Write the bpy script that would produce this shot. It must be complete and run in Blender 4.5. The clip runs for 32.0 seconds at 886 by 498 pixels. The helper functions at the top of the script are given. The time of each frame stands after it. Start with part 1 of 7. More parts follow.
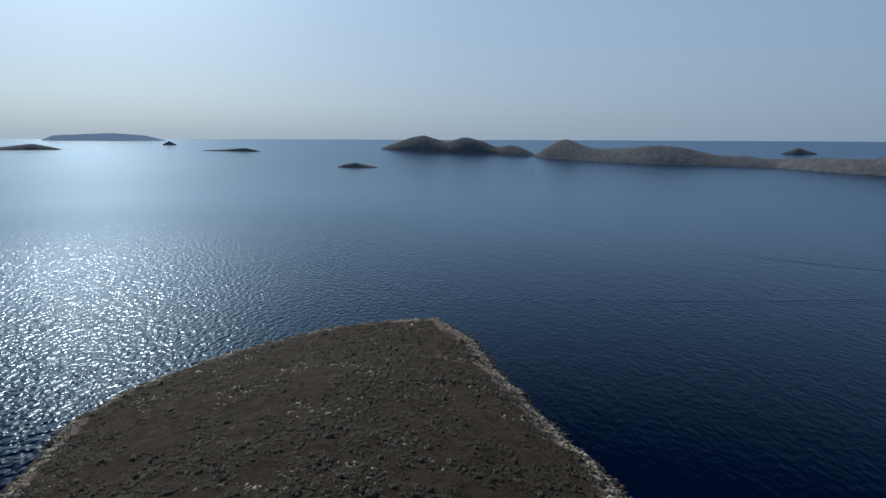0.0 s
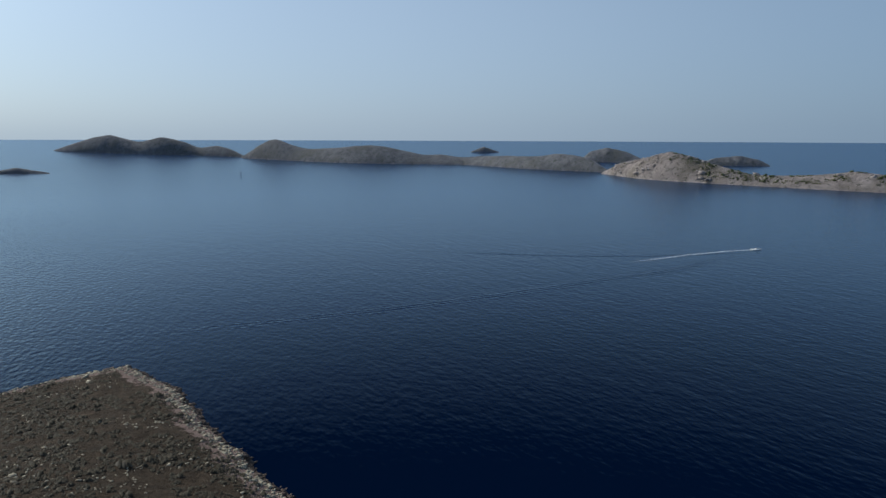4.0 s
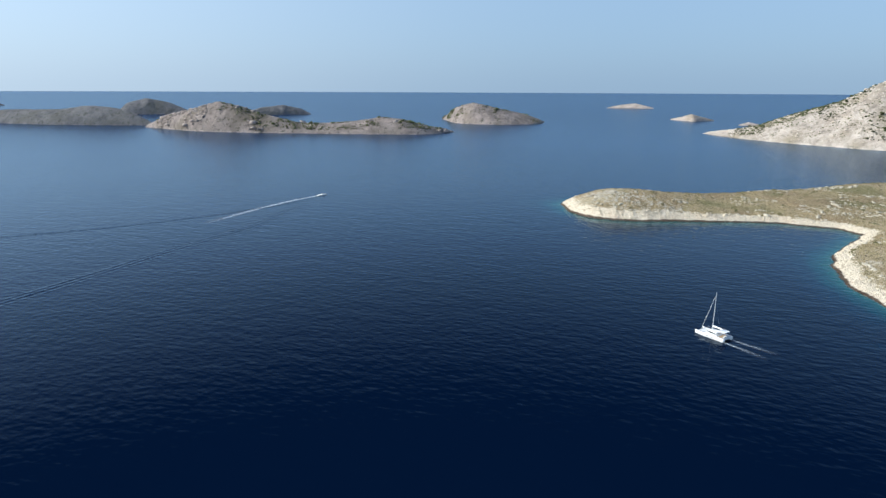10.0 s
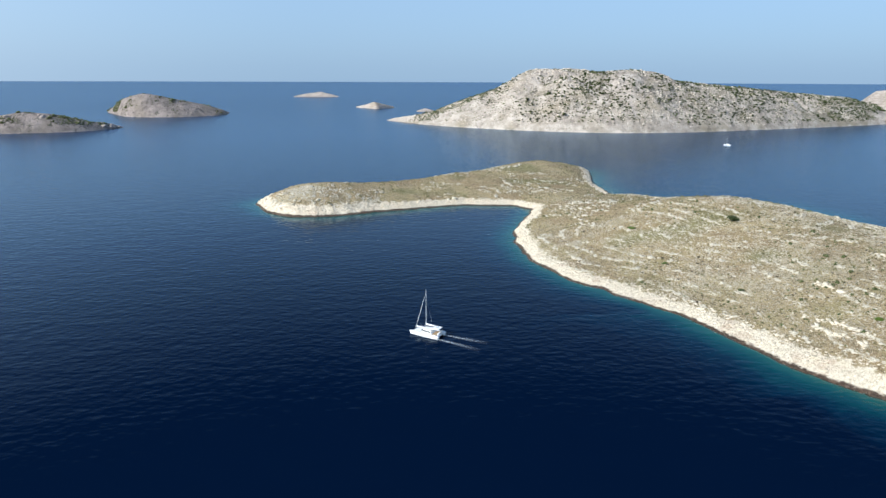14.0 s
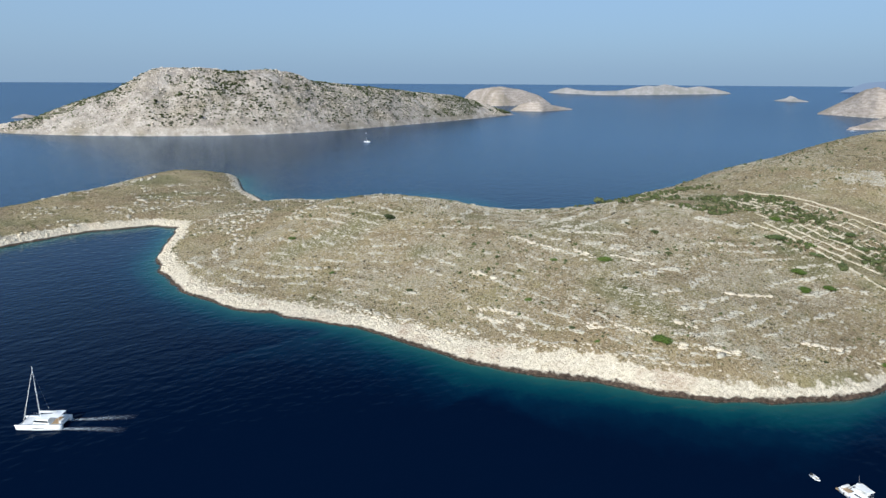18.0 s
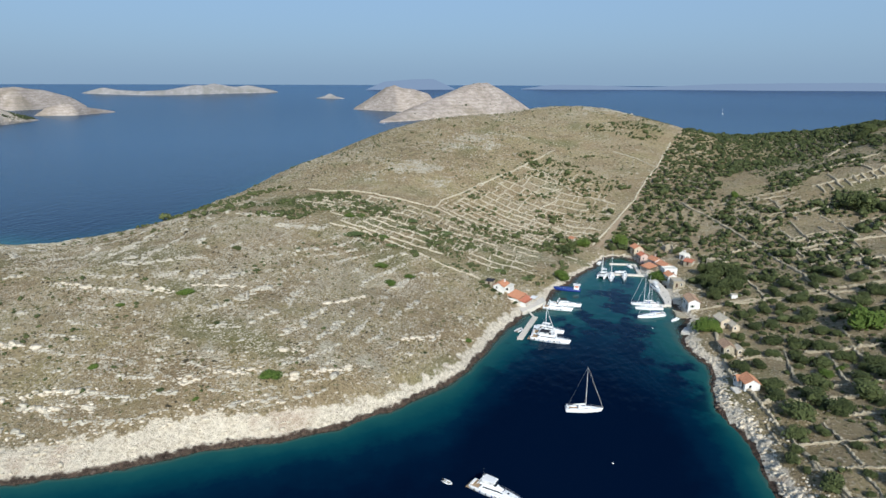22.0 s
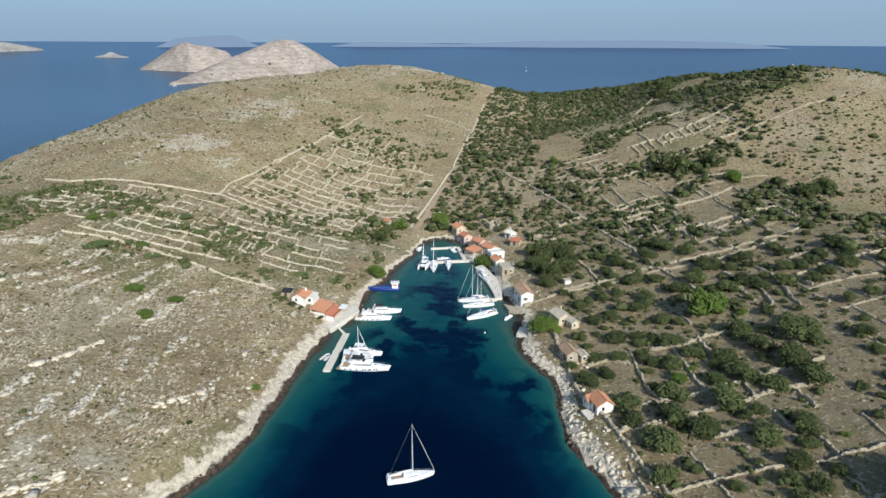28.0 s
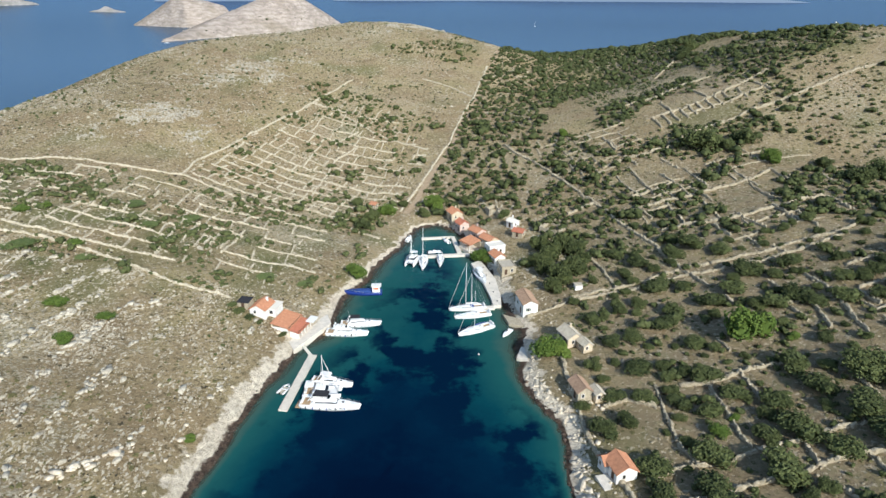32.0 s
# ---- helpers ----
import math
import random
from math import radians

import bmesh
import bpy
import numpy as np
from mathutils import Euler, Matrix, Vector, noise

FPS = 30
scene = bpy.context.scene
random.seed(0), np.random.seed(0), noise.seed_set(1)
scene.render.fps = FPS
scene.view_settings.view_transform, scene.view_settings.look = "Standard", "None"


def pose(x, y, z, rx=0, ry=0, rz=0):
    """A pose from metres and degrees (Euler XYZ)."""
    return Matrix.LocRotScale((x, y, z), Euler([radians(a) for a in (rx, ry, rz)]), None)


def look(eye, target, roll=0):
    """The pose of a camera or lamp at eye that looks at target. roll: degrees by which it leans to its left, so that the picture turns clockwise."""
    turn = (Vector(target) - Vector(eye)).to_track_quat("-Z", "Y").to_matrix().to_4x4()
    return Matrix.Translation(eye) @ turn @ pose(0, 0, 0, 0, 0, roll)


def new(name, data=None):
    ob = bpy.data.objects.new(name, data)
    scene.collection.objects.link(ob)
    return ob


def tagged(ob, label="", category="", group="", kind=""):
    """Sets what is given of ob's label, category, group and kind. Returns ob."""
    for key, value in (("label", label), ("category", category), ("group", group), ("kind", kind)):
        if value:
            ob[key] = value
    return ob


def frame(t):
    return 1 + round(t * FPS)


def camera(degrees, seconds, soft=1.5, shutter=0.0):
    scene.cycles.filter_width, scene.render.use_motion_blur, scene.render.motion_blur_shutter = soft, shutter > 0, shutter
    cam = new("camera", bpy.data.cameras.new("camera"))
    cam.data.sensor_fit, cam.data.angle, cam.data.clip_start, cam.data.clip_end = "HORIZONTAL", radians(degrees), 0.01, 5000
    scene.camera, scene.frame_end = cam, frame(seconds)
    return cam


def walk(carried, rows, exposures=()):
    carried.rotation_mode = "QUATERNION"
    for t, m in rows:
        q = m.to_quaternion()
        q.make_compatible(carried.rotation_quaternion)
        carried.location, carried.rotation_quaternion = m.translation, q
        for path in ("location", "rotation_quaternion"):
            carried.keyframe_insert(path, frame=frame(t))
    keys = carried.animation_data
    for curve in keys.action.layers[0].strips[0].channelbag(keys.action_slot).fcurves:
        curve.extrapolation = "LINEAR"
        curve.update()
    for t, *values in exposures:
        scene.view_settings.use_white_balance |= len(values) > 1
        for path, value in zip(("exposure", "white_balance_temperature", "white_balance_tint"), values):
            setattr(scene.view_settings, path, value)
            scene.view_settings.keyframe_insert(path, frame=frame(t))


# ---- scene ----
cam = camera(70.70, 32.0)
PATH = [  # seconds, eye, (tilt, roll, turn)
    (0, (113.68, -1.80, 100.53), (79.79, 0.23, 179.22)),
    (0.5, (112.79, -6.72, 100.62), (79.80, 0.17, 176.34)),
    (1, (111.84, -11.62, 100.70), (79.83, 0.15, 173.40)),
    (1.5, (110.76, -16.51, 100.79), (79.82, 0.16, 170.37)),
    (2, (109.52, -21.35, 100.88), (79.83, 0.11, 167.34)),
    (2.5, (108.12, -26.15, 100.94), (79.86, 0.21, 164.14)),
    (3, (106.66, -30.89, 100.99), (79.87, 0.24, 160.66)),
    (3.5, (105.27, -35.55, 101.00), (79.88, 0.28, 157.05)),
    (5.5, (102.82, -51.05, 99.79), (79.99, 0.18, 142.63)),
    (6, (101.41, -53.70, 99.64), (80.02, 0.19, 139.11)),
    (6.5, (99.86, -56.17, 99.52), (80.03, 0.19, 135.78)),
    (7, (98.21, -58.48, 99.44), (80.05, 0.21, 132.67)),
    (7.5, (96.52, -60.69, 99.39), (80.07, 0.24, 128.93)),
    (8, (94.83, -62.82, 99.33), (80.10, 0.30, 125.57)),
    (8.5, (93.16, -64.92, 99.26), (79.72, 0.28, 122.58)),
    (9, (91.52, -66.97, 99.18), (78.32, 0.30, 119.75)),
    (9.5, (89.90, -69.01, 99.09), (76.86, 0.29, 116.90)),
    (10, (88.30, -71.05, 99.03), (75.72, 0.32, 113.91)),
    (10.5, (86.22, -72.94, 99.21), (74.99, 0.37, 110.81)),
    (11, (82.42, -73.72, 99.75), (74.80, 0.35, 107.69)),
    (11.5, (78.12, -74.14, 100.10), (74.81, 0.29, 104.52)),
    (12, (73.70, -74.46, 100.15), (74.81, 0.30, 101.06)),
    (12.5, (69.36, -74.87, 100.12), (74.83, 0.28, 96.99)),
    (13, (65.12, -75.32, 100.22), (74.84, 0.26, 93.27)),
    (13.5, (61.07, -75.23, 100.42), (74.84, 0.29, 89.84)),
    (14, (56.95, -75.01, 100.48), (74.85, 0.26, 86.49)),
    (14.5, (52.72, -74.76, 100.44), (74.86, 0.23, 83.13)),
    (16.5, (35.83, -70.73, 100.30), (74.95, 0.33, 68.44)),
    (17, (32.08, -69.08, 100.35), (74.97, 0.33, 64.13)),
    (17.5, (28.40, -67.14, 100.26), (75.00, 0.31, 59.70)),
    (18, (24.92, -64.68, 100.06), (75.03, 0.34, 55.03)),
    (18.5, (21.32, -62.18, 100.19), (75.06, 0.35, 50.14)),
    (19, (17.99, -59.63, 100.30), (75.08, 0.35, 45.18)),
    (19.5, (14.90, -56.77, 100.43), (75.06, 0.30, 40.53)),
    (20, (12.12, -53.36, 100.46), (75.07, 0.25, 36.09)),
    (20.5, (9.64, -49.97, 100.46), (75.09, 0.26, 31.42)),
    (21, (7.03, -46.41, 100.63), (75.08, 0.24, 26.13)),
    (21.5, (4.75, -42.41, 100.62), (75.10, 0.23, 21.21)),
    (22, (2.89, -38.37, 100.53), (75.13, 0.20, 16.51)),
    (22.5, (1.70, -34.16, 100.57), (75.14, 0.16, 11.98)),
    (23, (0.49, -29.72, 100.46), (75.17, 0.14, 7.91)),
    (23.5, (-0.29, -25.08, 100.31), (75.23, 0.16, 5.46)),
    (24, (-0.64, -20.48, 100.36), (75.24, 0.14, 3.87)),
    (24.5, (-0.82, -15.58, 100.33), (75.26, 0.18, 1.87)),
    (25, (-0.74, -10.59, 100.22), (75.28, 0.20, 0.78)),
    (25.5, (-0.42, -5.25, 100.12), (75.01, 0.14, 0.25)),
    (26, (-0.00, 0.00, 100.00), (74.21, 0.20, 0.00)),
    (26.5, (0.47, 5.27, 99.84), (73.44, 0.26, -0.10)),
    (28.5, (3.32, 25.89, 99.87), (71.03, 0.31, -0.01)),
    (29, (4.08, 31.18, 99.78), (70.48, 0.31, 0.05)),
    (29.5, (4.87, 36.47, 99.72), (69.96, 0.31, 0.10)),
    (30, (5.64, 41.92, 99.57), (69.49, 0.32, 0.18)),
    (30.5, (6.30, 47.40, 99.51), (69.03, 0.34, 0.27)),
    (31, (6.94, 52.61, 99.60), (68.53, 0.35, 0.36)),
    (31.5, (7.67, 57.68, 100.02), (68.17, 0.32, 0.44)),
    (32, (8.52, 62.60, 100.42), (67.83, 0.28, 0.53)),
]
walk(cam, [(t, pose(*e, 0, 0, r[2]) @ pose(0, 0, 0, r[0]) @ pose(0, 0, 0, 0, 0, r[1])) for t, e, r in PATH],
     [(0, -0.82, 5650, 10), (3, -0.66, 5800, 10), (6, -0.28, 5900, 10), (9, 0.02, 5950, 10), (11, 0.34, 5900, 10), (13, 0.36, 5850, 10), (20, -0.03, 5850, 10), (26, -0.05, 5900, 10), (29, 0.12, 6000, 10), (32, 0.24, 6000, 10)])

# ---- daylight: morning sun over the sea, thin haze ----
SUN_AZIMUTH, SUN_HEIGHT = (0.475, -0.88), 29.0
world = bpy.data.worlds.new("sky")
scene.world = world
world.use_nodes = True
wn = world.node_tree.nodes
sky = wn.new("ShaderNodeTexSky")
sky.sky_type, sky.sun_disc = "NISHITA", False
sky.sun_elevation, sky.sun_rotation = radians(SUN_HEIGHT), math.atan2(SUN_AZIMUTH[0], SUN_AZIMUTH[1])
sky.air_density, sky.dust_density, sky.ozone_density, sky.altitude = 1.0, 3.0, 3.0, 0
tint, veil = wn.new("ShaderNodeMix"), wn.new("ShaderNodeMix")
tint.data_type = veil.data_type = "RGBA"
tint.blend_type, tint.inputs[0].default_value, tint.inputs[7].default_value = "MULTIPLY", 1.0, (0.74, 0.96, 1.16, 1)
# summer haze, brighter and whiter over the half of the sky that holds the sun
toward, lobe, haze = wn.new("ShaderNodeVectorMath"), wn.new("ShaderNodeMapRange"), wn.new("ShaderNodeMix")
toward.operation, toward.inputs[1].default_value = "DOT_PRODUCT", (SUN_AZIMUTH[0], SUN_AZIMUTH[1], 0)
lobe.interpolation_type, lobe.inputs[1].default_value, lobe.inputs[2].default_value = "SMOOTHSTEP", -0.4, 0.95
haze.data_type, haze.inputs[6].default_value, haze.inputs[7].default_value = "RGBA", (3.55, 4.85, 6.1, 1), (6.7, 7.9, 8.8, 1)
aim, parts, lift = wn.new("ShaderNodeTexCoord"), wn.new("ShaderNodeSeparateXYZ"), wn.new("ShaderNodeMapRange")
lift.interpolation_type = "SMOOTHSTEP"
lift.inputs[1].default_value, lift.inputs[2].default_value, lift.inputs[3].default_value, lift.inputs[4].default_value = 0.12, 0.75, 0.70, 0.15  # haze thins overhead
world.node_tree.links.new(aim.outputs["Generated"], toward.inputs[0])
world.node_tree.links.new(aim.outputs["Generated"], parts.inputs[0])
world.node_tree.links.new(parts.outputs[2], lift.inputs[0])
world.node_tree.links.new(lift.outputs[0], veil.inputs[0])
world.node_tree.links.new(toward.outputs["Value"], lobe.inputs[0])
world.node_tree.links.new(lobe.outputs[0], haze.inputs[0])
world.node_tree.links.new(haze.outputs[2], veil.inputs[7])
world.node_tree.links.new(sky.outputs[0], tint.inputs[6])
world.node_tree.links.new(tint.outputs[2], veil.inputs[6])
world.node_tree.links.new(veil.outputs[2], wn["Background"].inputs[0])
wn["Background"].inputs[1].default_value = 0.11
sun = new("sun", bpy.data.lights.new("sun", "SUN"))
sun.data.energy, sun.data.angle, sun.data.color = 5.0, radians(0.55), (1.0, 0.928, 0.80)
sun.matrix_world = look((SUN_AZIMUTH[0] * 900, SUN_AZIMUTH[1] * 900, 1000 * math.tan(radians(SUN_HEIGHT))), (0, 0, 0))


# ---- materials ----
class Nodes:
    """Short hand for one node material."""

    def __init__(self, name, rough=0.85, metal=0.0, spec=0.3):
        self.mat = bpy.data.materials.new(name)
        self.mat.use_nodes = True
        self.tree = self.mat.node_tree
        self.bsdf = self.tree.nodes["Principled BSDF"]
        self.bsdf.inputs["Roughness"].default_value = rough
        self.bsdf.inputs["Metallic"].default_value = metal
        self.bsdf.inputs["Specular IOR Level"].default_value = spec
        self.place = self.tree.nodes.new("ShaderNodeNewGeometry").outputs["Position"]

    def put(self, socket, value):
        if isinstance(value, bpy.types.NodeSocket):
            self.tree.links.new(value, socket)
        else:
            socket.default_value = value

    def noise(self, scale, detail=4, rough=0.55, at=None, stretch=None):
        n = self.tree.nodes.new("ShaderNodeTexNoise")
        n.inputs["Scale"].default_value, n.inputs["Detail"].default_value, n.inputs["Roughness"].default_value = scale, detail, rough
        src = at or self.place
        if stretch:
            m = self.tree.nodes.new("ShaderNodeMapping")
            m.inputs["Rotation"].default_value[2] = stretch[0]
            m.inputs["Scale"].default_value = (stretch[1], stretch[2], 1)
            self.put(m.inputs["Vector"], src)
            src = m.outputs[0]
        self.put(n.inputs["Vector"], src)
        return n.outputs["Fac"]

    def ramp(self, fac, *stops):
        r = self.tree.nodes.new("ShaderNodeValToRGB")
        while len(r.color_ramp.elements) < len(stops):
            r.color_ramp.elements.new(0.5)
        for e, (p, c) in zip(r.color_ramp.elements, stops):
            e.position, e.color = p, (*c, 1) if len(c) == 3 else c
        self.put(r.inputs[0], fac)
        return r.outputs[0]

    def span(self, value, low, high):
        m = self.tree.nodes.new("ShaderNodeMapRange")
        m.interpolation_type = "SMOOTHSTEP"
        self.put(m.inputs[0], value)
        m.inputs[1].default_value, m.inputs[2].default_value = low, high
        return m.outputs[0]

    def math(self, op, a, b=0.0):
        m = self.tree.nodes.new("ShaderNodeMath")
        m.operation = op
        self.put(m.inputs[0], a), self.put(m.inputs[1], b)
        return m.outputs[0]

    def mix(self, fac, a, b, blend="MIX"):
        m = self.tree.nodes.new("ShaderNodeMix")
        m.data_type, m.blend_type = "RGBA", blend
        for sock, v in ((m.inputs[0], fac), (m.inputs[6], a), (m.inputs[7], b)):
            self.put(sock, (*v, 1) if isinstance(v, tuple) and len(v) == 3 else v)
        return m.outputs[2]

    def attr(self, name):
        n = self.tree.nodes.new("ShaderNodeAttribute")
        n.attribute_name = name
        return n.outputs["Fac"]

    def random(self):
        return self.tree.nodes.new("ShaderNodeObjectInfo").outputs["Random"]

    def island(self):
        return self.tree.nodes.new("ShaderNodeNewGeometry").outputs["Random Per Island"]

    def local(self):
        return self.tree.nodes.new("ShaderNodeTexCoord").outputs["Object"]

    def color(self, value):
        self.put(self.bsdf.inputs["Base Color"], (*value, 1) if isinstance(value, tuple) and len(value) == 3 else value)
        return self

    def bump(self, height, strength=0.5, distance=0.2, after=None):
        b = self.tree.nodes.new("ShaderNodeBump")
        b.inputs["Strength"].default_value, b.inputs["Distance"].default_value = strength, distance
        self.put(b.inputs["Height"], height)
        if after:
            self.put(b.inputs["Normal"], after)
        self.put(self.bsdf.inputs["Normal"], b.outputs[0])
        return b.outputs[0]


def make_ground():
    n = Nodes("dry_grass_and_limestone", 0.95, spec=0.1)
    shore, karst, green, field, backlit_brown = (n.attr(k) for k in ("shore", "karst", "green", "field", "backlit_brown"))
    grass = n.ramp(n.noise(0.05, 5, 0.6), (0.3, (0.265, 0.205, 0.115)), (0.5, (0.36, 0.284, 0.16)), (0.68, (0.295, 0.245, 0.12)))
    tuft = n.noise(0.7, 7, 0.78)
    grass = n.mix(n.span(tuft, 0.5, 0.62), grass, (0.115, 0.098, 0.052))
    grass = n.mix(n.span(n.noise(0.035, 3), 0.42, 0.62), grass, n.mix(0.3, grass, (0.22, 0.14, 0.08)))
    grass = n.mix(green, grass, n.ramp(tuft, (0.35, (0.06, 0.085, 0.025)), (0.65, (0.15, 0.16, 0.055))))
    soil = n.ramp(n.noise(0.35, 5, 0.65), (0.3, (0.175, 0.135, 0.08)), (0.5, (0.30, 0.24, 0.148)), (0.72, (0.20, 0.19, 0.095)))
    grass = n.mix(field, grass, n.mix(n.math("MULTIPLY", n.span(n.noise(0.12, 4, 0.65), 0.47, 0.6), 0.8), soil, grass))
    grass = n.mix(n.math("MULTIPLY", n.span(n.noise(0.85, 4, 0.62), 0.575, 0.63), 0.75), grass, (0.53, 0.455, 0.33))
    # the headland's brown ground holds its backlit shade in the colour
    grass = n.mix(backlit_brown, grass, n.ramp(n.noise(0.25, 5, 0.65), (0.35, (0.04, 0.028, 0.017)), (0.6, (0.072, 0.051, 0.031)), (0.75, (0.10, 0.062, 0.042))))
    stone = n.ramp(n.noise(0.9, 6, 0.7), (0.3, (0.24, 0.21, 0.145)), (0.5, (0.43, 0.385, 0.28)), (0.7, (0.58, 0.525, 0.39)))
    speckle = n.noise(1.5, 7, 0.82, stretch=(0.5, 0.5, 1.0))
    rocky = n.math("ADD", n.math("MULTIPLY", karst, 0.55), n.math("MULTIPLY", speckle, 0.6))
    base = n.mix(n.span(rocky, 0.50, 0.56), grass, stone)
    bank = n.ramp(n.noise(0.75, 8, 0.78), (0.3, (0.25, 0.195, 0.13)), (0.43, (0.55, 0.47, 0.35)), (0.55, (0.74, 0.655, 0.51)), (0.72, (0.84, 0.76, 0.62)))
    bank = n.mix(n.math("MULTIPLY", n.span(n.noise(0.06, 3, 0.6), 0.55, 0.75), 0.5), bank, (0.36, 0.22, 0.14))
    edge = n.math("ADD", shore, n.math("MULTIPLY", n.noise(0.22, 6, 0.68), 17.0))
    # the headland's bank is browned too, for the same backlit shade
    bank = n.mix(backlit_brown, bank, n.ramp(n.noise(0.4, 5, 0.7), (0.3, (0.13, 0.09, 0.07)), (0.65, (0.29, 0.205, 0.165))))
    base = n.mix(n.span(edge, 19.0, 17.0), base, bank)
    wet = n.ramp(n.noise(0.7, 5, 0.7), (0.35, (0.035, 0.026, 0.02)), (0.65, (0.13, 0.09, 0.065)))
    rim = n.math("ADD", shore, n.math("MULTIPLY", n.noise(0.5, 4, 0.6), 3.0))
    base = n.mix(n.span(rim, 3.3, 2.3), base, wet)
    n.color(base)
    n.bump(n.noise(0.8, 8, 0.78), 1.0, 1.1, n.bump(n.noise(0.22, 4, 0.6), 0.5, 1.5))
    return n.mat


def make_sea():
    n = Nodes("sea_water", 0.9, spec=0.0)
    depth = n.attr("depth")
    # ledges and sand mottle the shallows
    depth = n.math("MULTIPLY", depth, n.math("ADD", 0.45, n.math("ADD", n.math("MULTIPLY", n.noise(0.11, 4, 0.6), 0.75), n.math("MULTIPLY", n.noise(0.45, 3, 0.6), 0.35))))
    weed = n.math("MULTIPLY", n.span(n.math("ADD", n.noise(0.07, 5, 0.6), n.math("MULTIPLY", n.noise(0.018, 2), 0.3)), 0.59, 0.70), n.attr("weed"))
    water = n.ramp(n.math("DIVIDE", depth, 30.0), (0.0, (0.07, 0.105, 0.08)), (0.05, (0.014, 0.078, 0.075)), (0.2, (0.004, 0.044, 0.058)),
                   (0.42, (0.0014, 0.0155, 0.036)), (0.72, (0.001, 0.0078, 0.0245)), (1.0, (0.001, 0.0055, 0.0195)))
    dark = n.math("MULTIPLY", weed, n.math("MULTIPLY", n.span(depth, 1.0, 4.0), n.span(depth, 20.0, 11.0)))
    water = n.mix(n.math("MULTIPLY", n.attr("far"), n.span(depth, 12.0, 30.0)), water, (0.0012, 0.011, 0.05))  # away from land, bluer body colour stands in for the waves' sky reflection
    n.color(n.mix(dark, water, (0.0012, 0.010, 0.028)))
    n.put(n.bsdf.inputs["Alpha"], n.span(depth, -0.3, 0.9))
    chop = n.noise(0.36, 1, 0.5, stretch=(0.45, 1.0, 0.6))
    swell = n.noise(0.13, 2, 0.5, stretch=(0.45, 1.0, 0.4))
    breeze = n.attr("breeze")
    first = n.bump(swell, 0.30, 0.8)
    b = n.tree.nodes.new("ShaderNodeBump")
    b.inputs["Distance"].default_value = 1.15
    n.put(b.inputs["Strength"], n.math("ADD", 0.19, n.math("MULTIPLY", breeze, 0.70)))
    n.put(b.inputs["Height"], chop), n.put(b.inputs["Normal"], first)
    # the mirror of the sky: never full at a glance, since waves hide one another
    fres, shine, both = (n.tree.nodes.new("ShaderNode" + k) for k in ("Fresnel", "BsdfGlossy", "MixShader"))
    fres.inputs["IOR"].default_value = 1.33
    n.put(fres.inputs["Normal"], b.outputs[0]), n.put(shine.inputs["Normal"], b.outputs[0])
    shine.inputs["Color"].default_value = (0.74, 0.89, 1.0, 1)
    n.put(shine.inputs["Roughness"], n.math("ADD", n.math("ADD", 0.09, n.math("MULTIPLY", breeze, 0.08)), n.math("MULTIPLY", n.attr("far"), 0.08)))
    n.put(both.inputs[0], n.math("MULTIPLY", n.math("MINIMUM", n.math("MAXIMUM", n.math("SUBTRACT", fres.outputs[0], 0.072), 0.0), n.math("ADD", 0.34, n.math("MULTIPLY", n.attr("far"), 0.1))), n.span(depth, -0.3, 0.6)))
    n.tree.links.new(n.bsdf.outputs[0], both.inputs[1])
    n.tree.links.new(shine.outputs[0], both.inputs[2])
    n.tree.links.new(both.outputs[0], n.tree.nodes["Material Output"].inputs[0])
    return n.mat


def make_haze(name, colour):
    """Land so far off that only its hazy outline shows; haze painted as emission."""
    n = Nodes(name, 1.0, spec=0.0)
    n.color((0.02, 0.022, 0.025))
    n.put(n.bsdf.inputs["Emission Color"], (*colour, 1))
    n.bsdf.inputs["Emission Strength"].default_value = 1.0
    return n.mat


def make_far(name, low, high, bush=0.0, earth=(0.20, 0.175, 0.11), rim=(0.60, 0.52, 0.44), strata=0.12):
    """Bare karst of the outlying islands."""
    n = Nodes(name, 0.95, spec=0.1)
    c = n.ramp(n.noise(0.035, 7, 0.72), (0.32, low), (0.62, high))
    c = n.mix(n.span(n.noise(0.012, 3, 0.6), 0.45, 0.7), c, earth)
    bed = n.tree.nodes.new("ShaderNodeTexWave")
    bed.bands_direction = "Z"
    bed.inputs["Scale"].default_value, bed.inputs["Distortion"].default_value, bed.inputs["Detail"].default_value = 0.03, 9.0, 4.0
    n.put(bed.inputs["Vector"], n.place)
    c = n.mix(n.math("MULTIPLY", n.span(bed.outputs["Fac"], 0.5, 0.9), strata), c, (0.19, 0.165, 0.12))
    if bush:
        c = n.mix(n.math("MULTIPLY", n.span(n.noise(0.09, 4, 0.7), 0.56, 0.62), bush), c, (0.035, 0.045, 0.024))
    shore = n.math("ADD", n.attr("shore"), n.math("MULTIPLY", n.noise(0.05, 3), 10.0))
    c = n.mix(n.span(shore, 11.0, 8.5), c, rim)
    c = n.mix(n.span(shore, 7.0, 5.8), c, (0.09, 0.065, 0.05))
    n.color(c)
    n.bump(n.noise(0.06, 7, 0.75), 1.0, 7.0)
    return n.mat


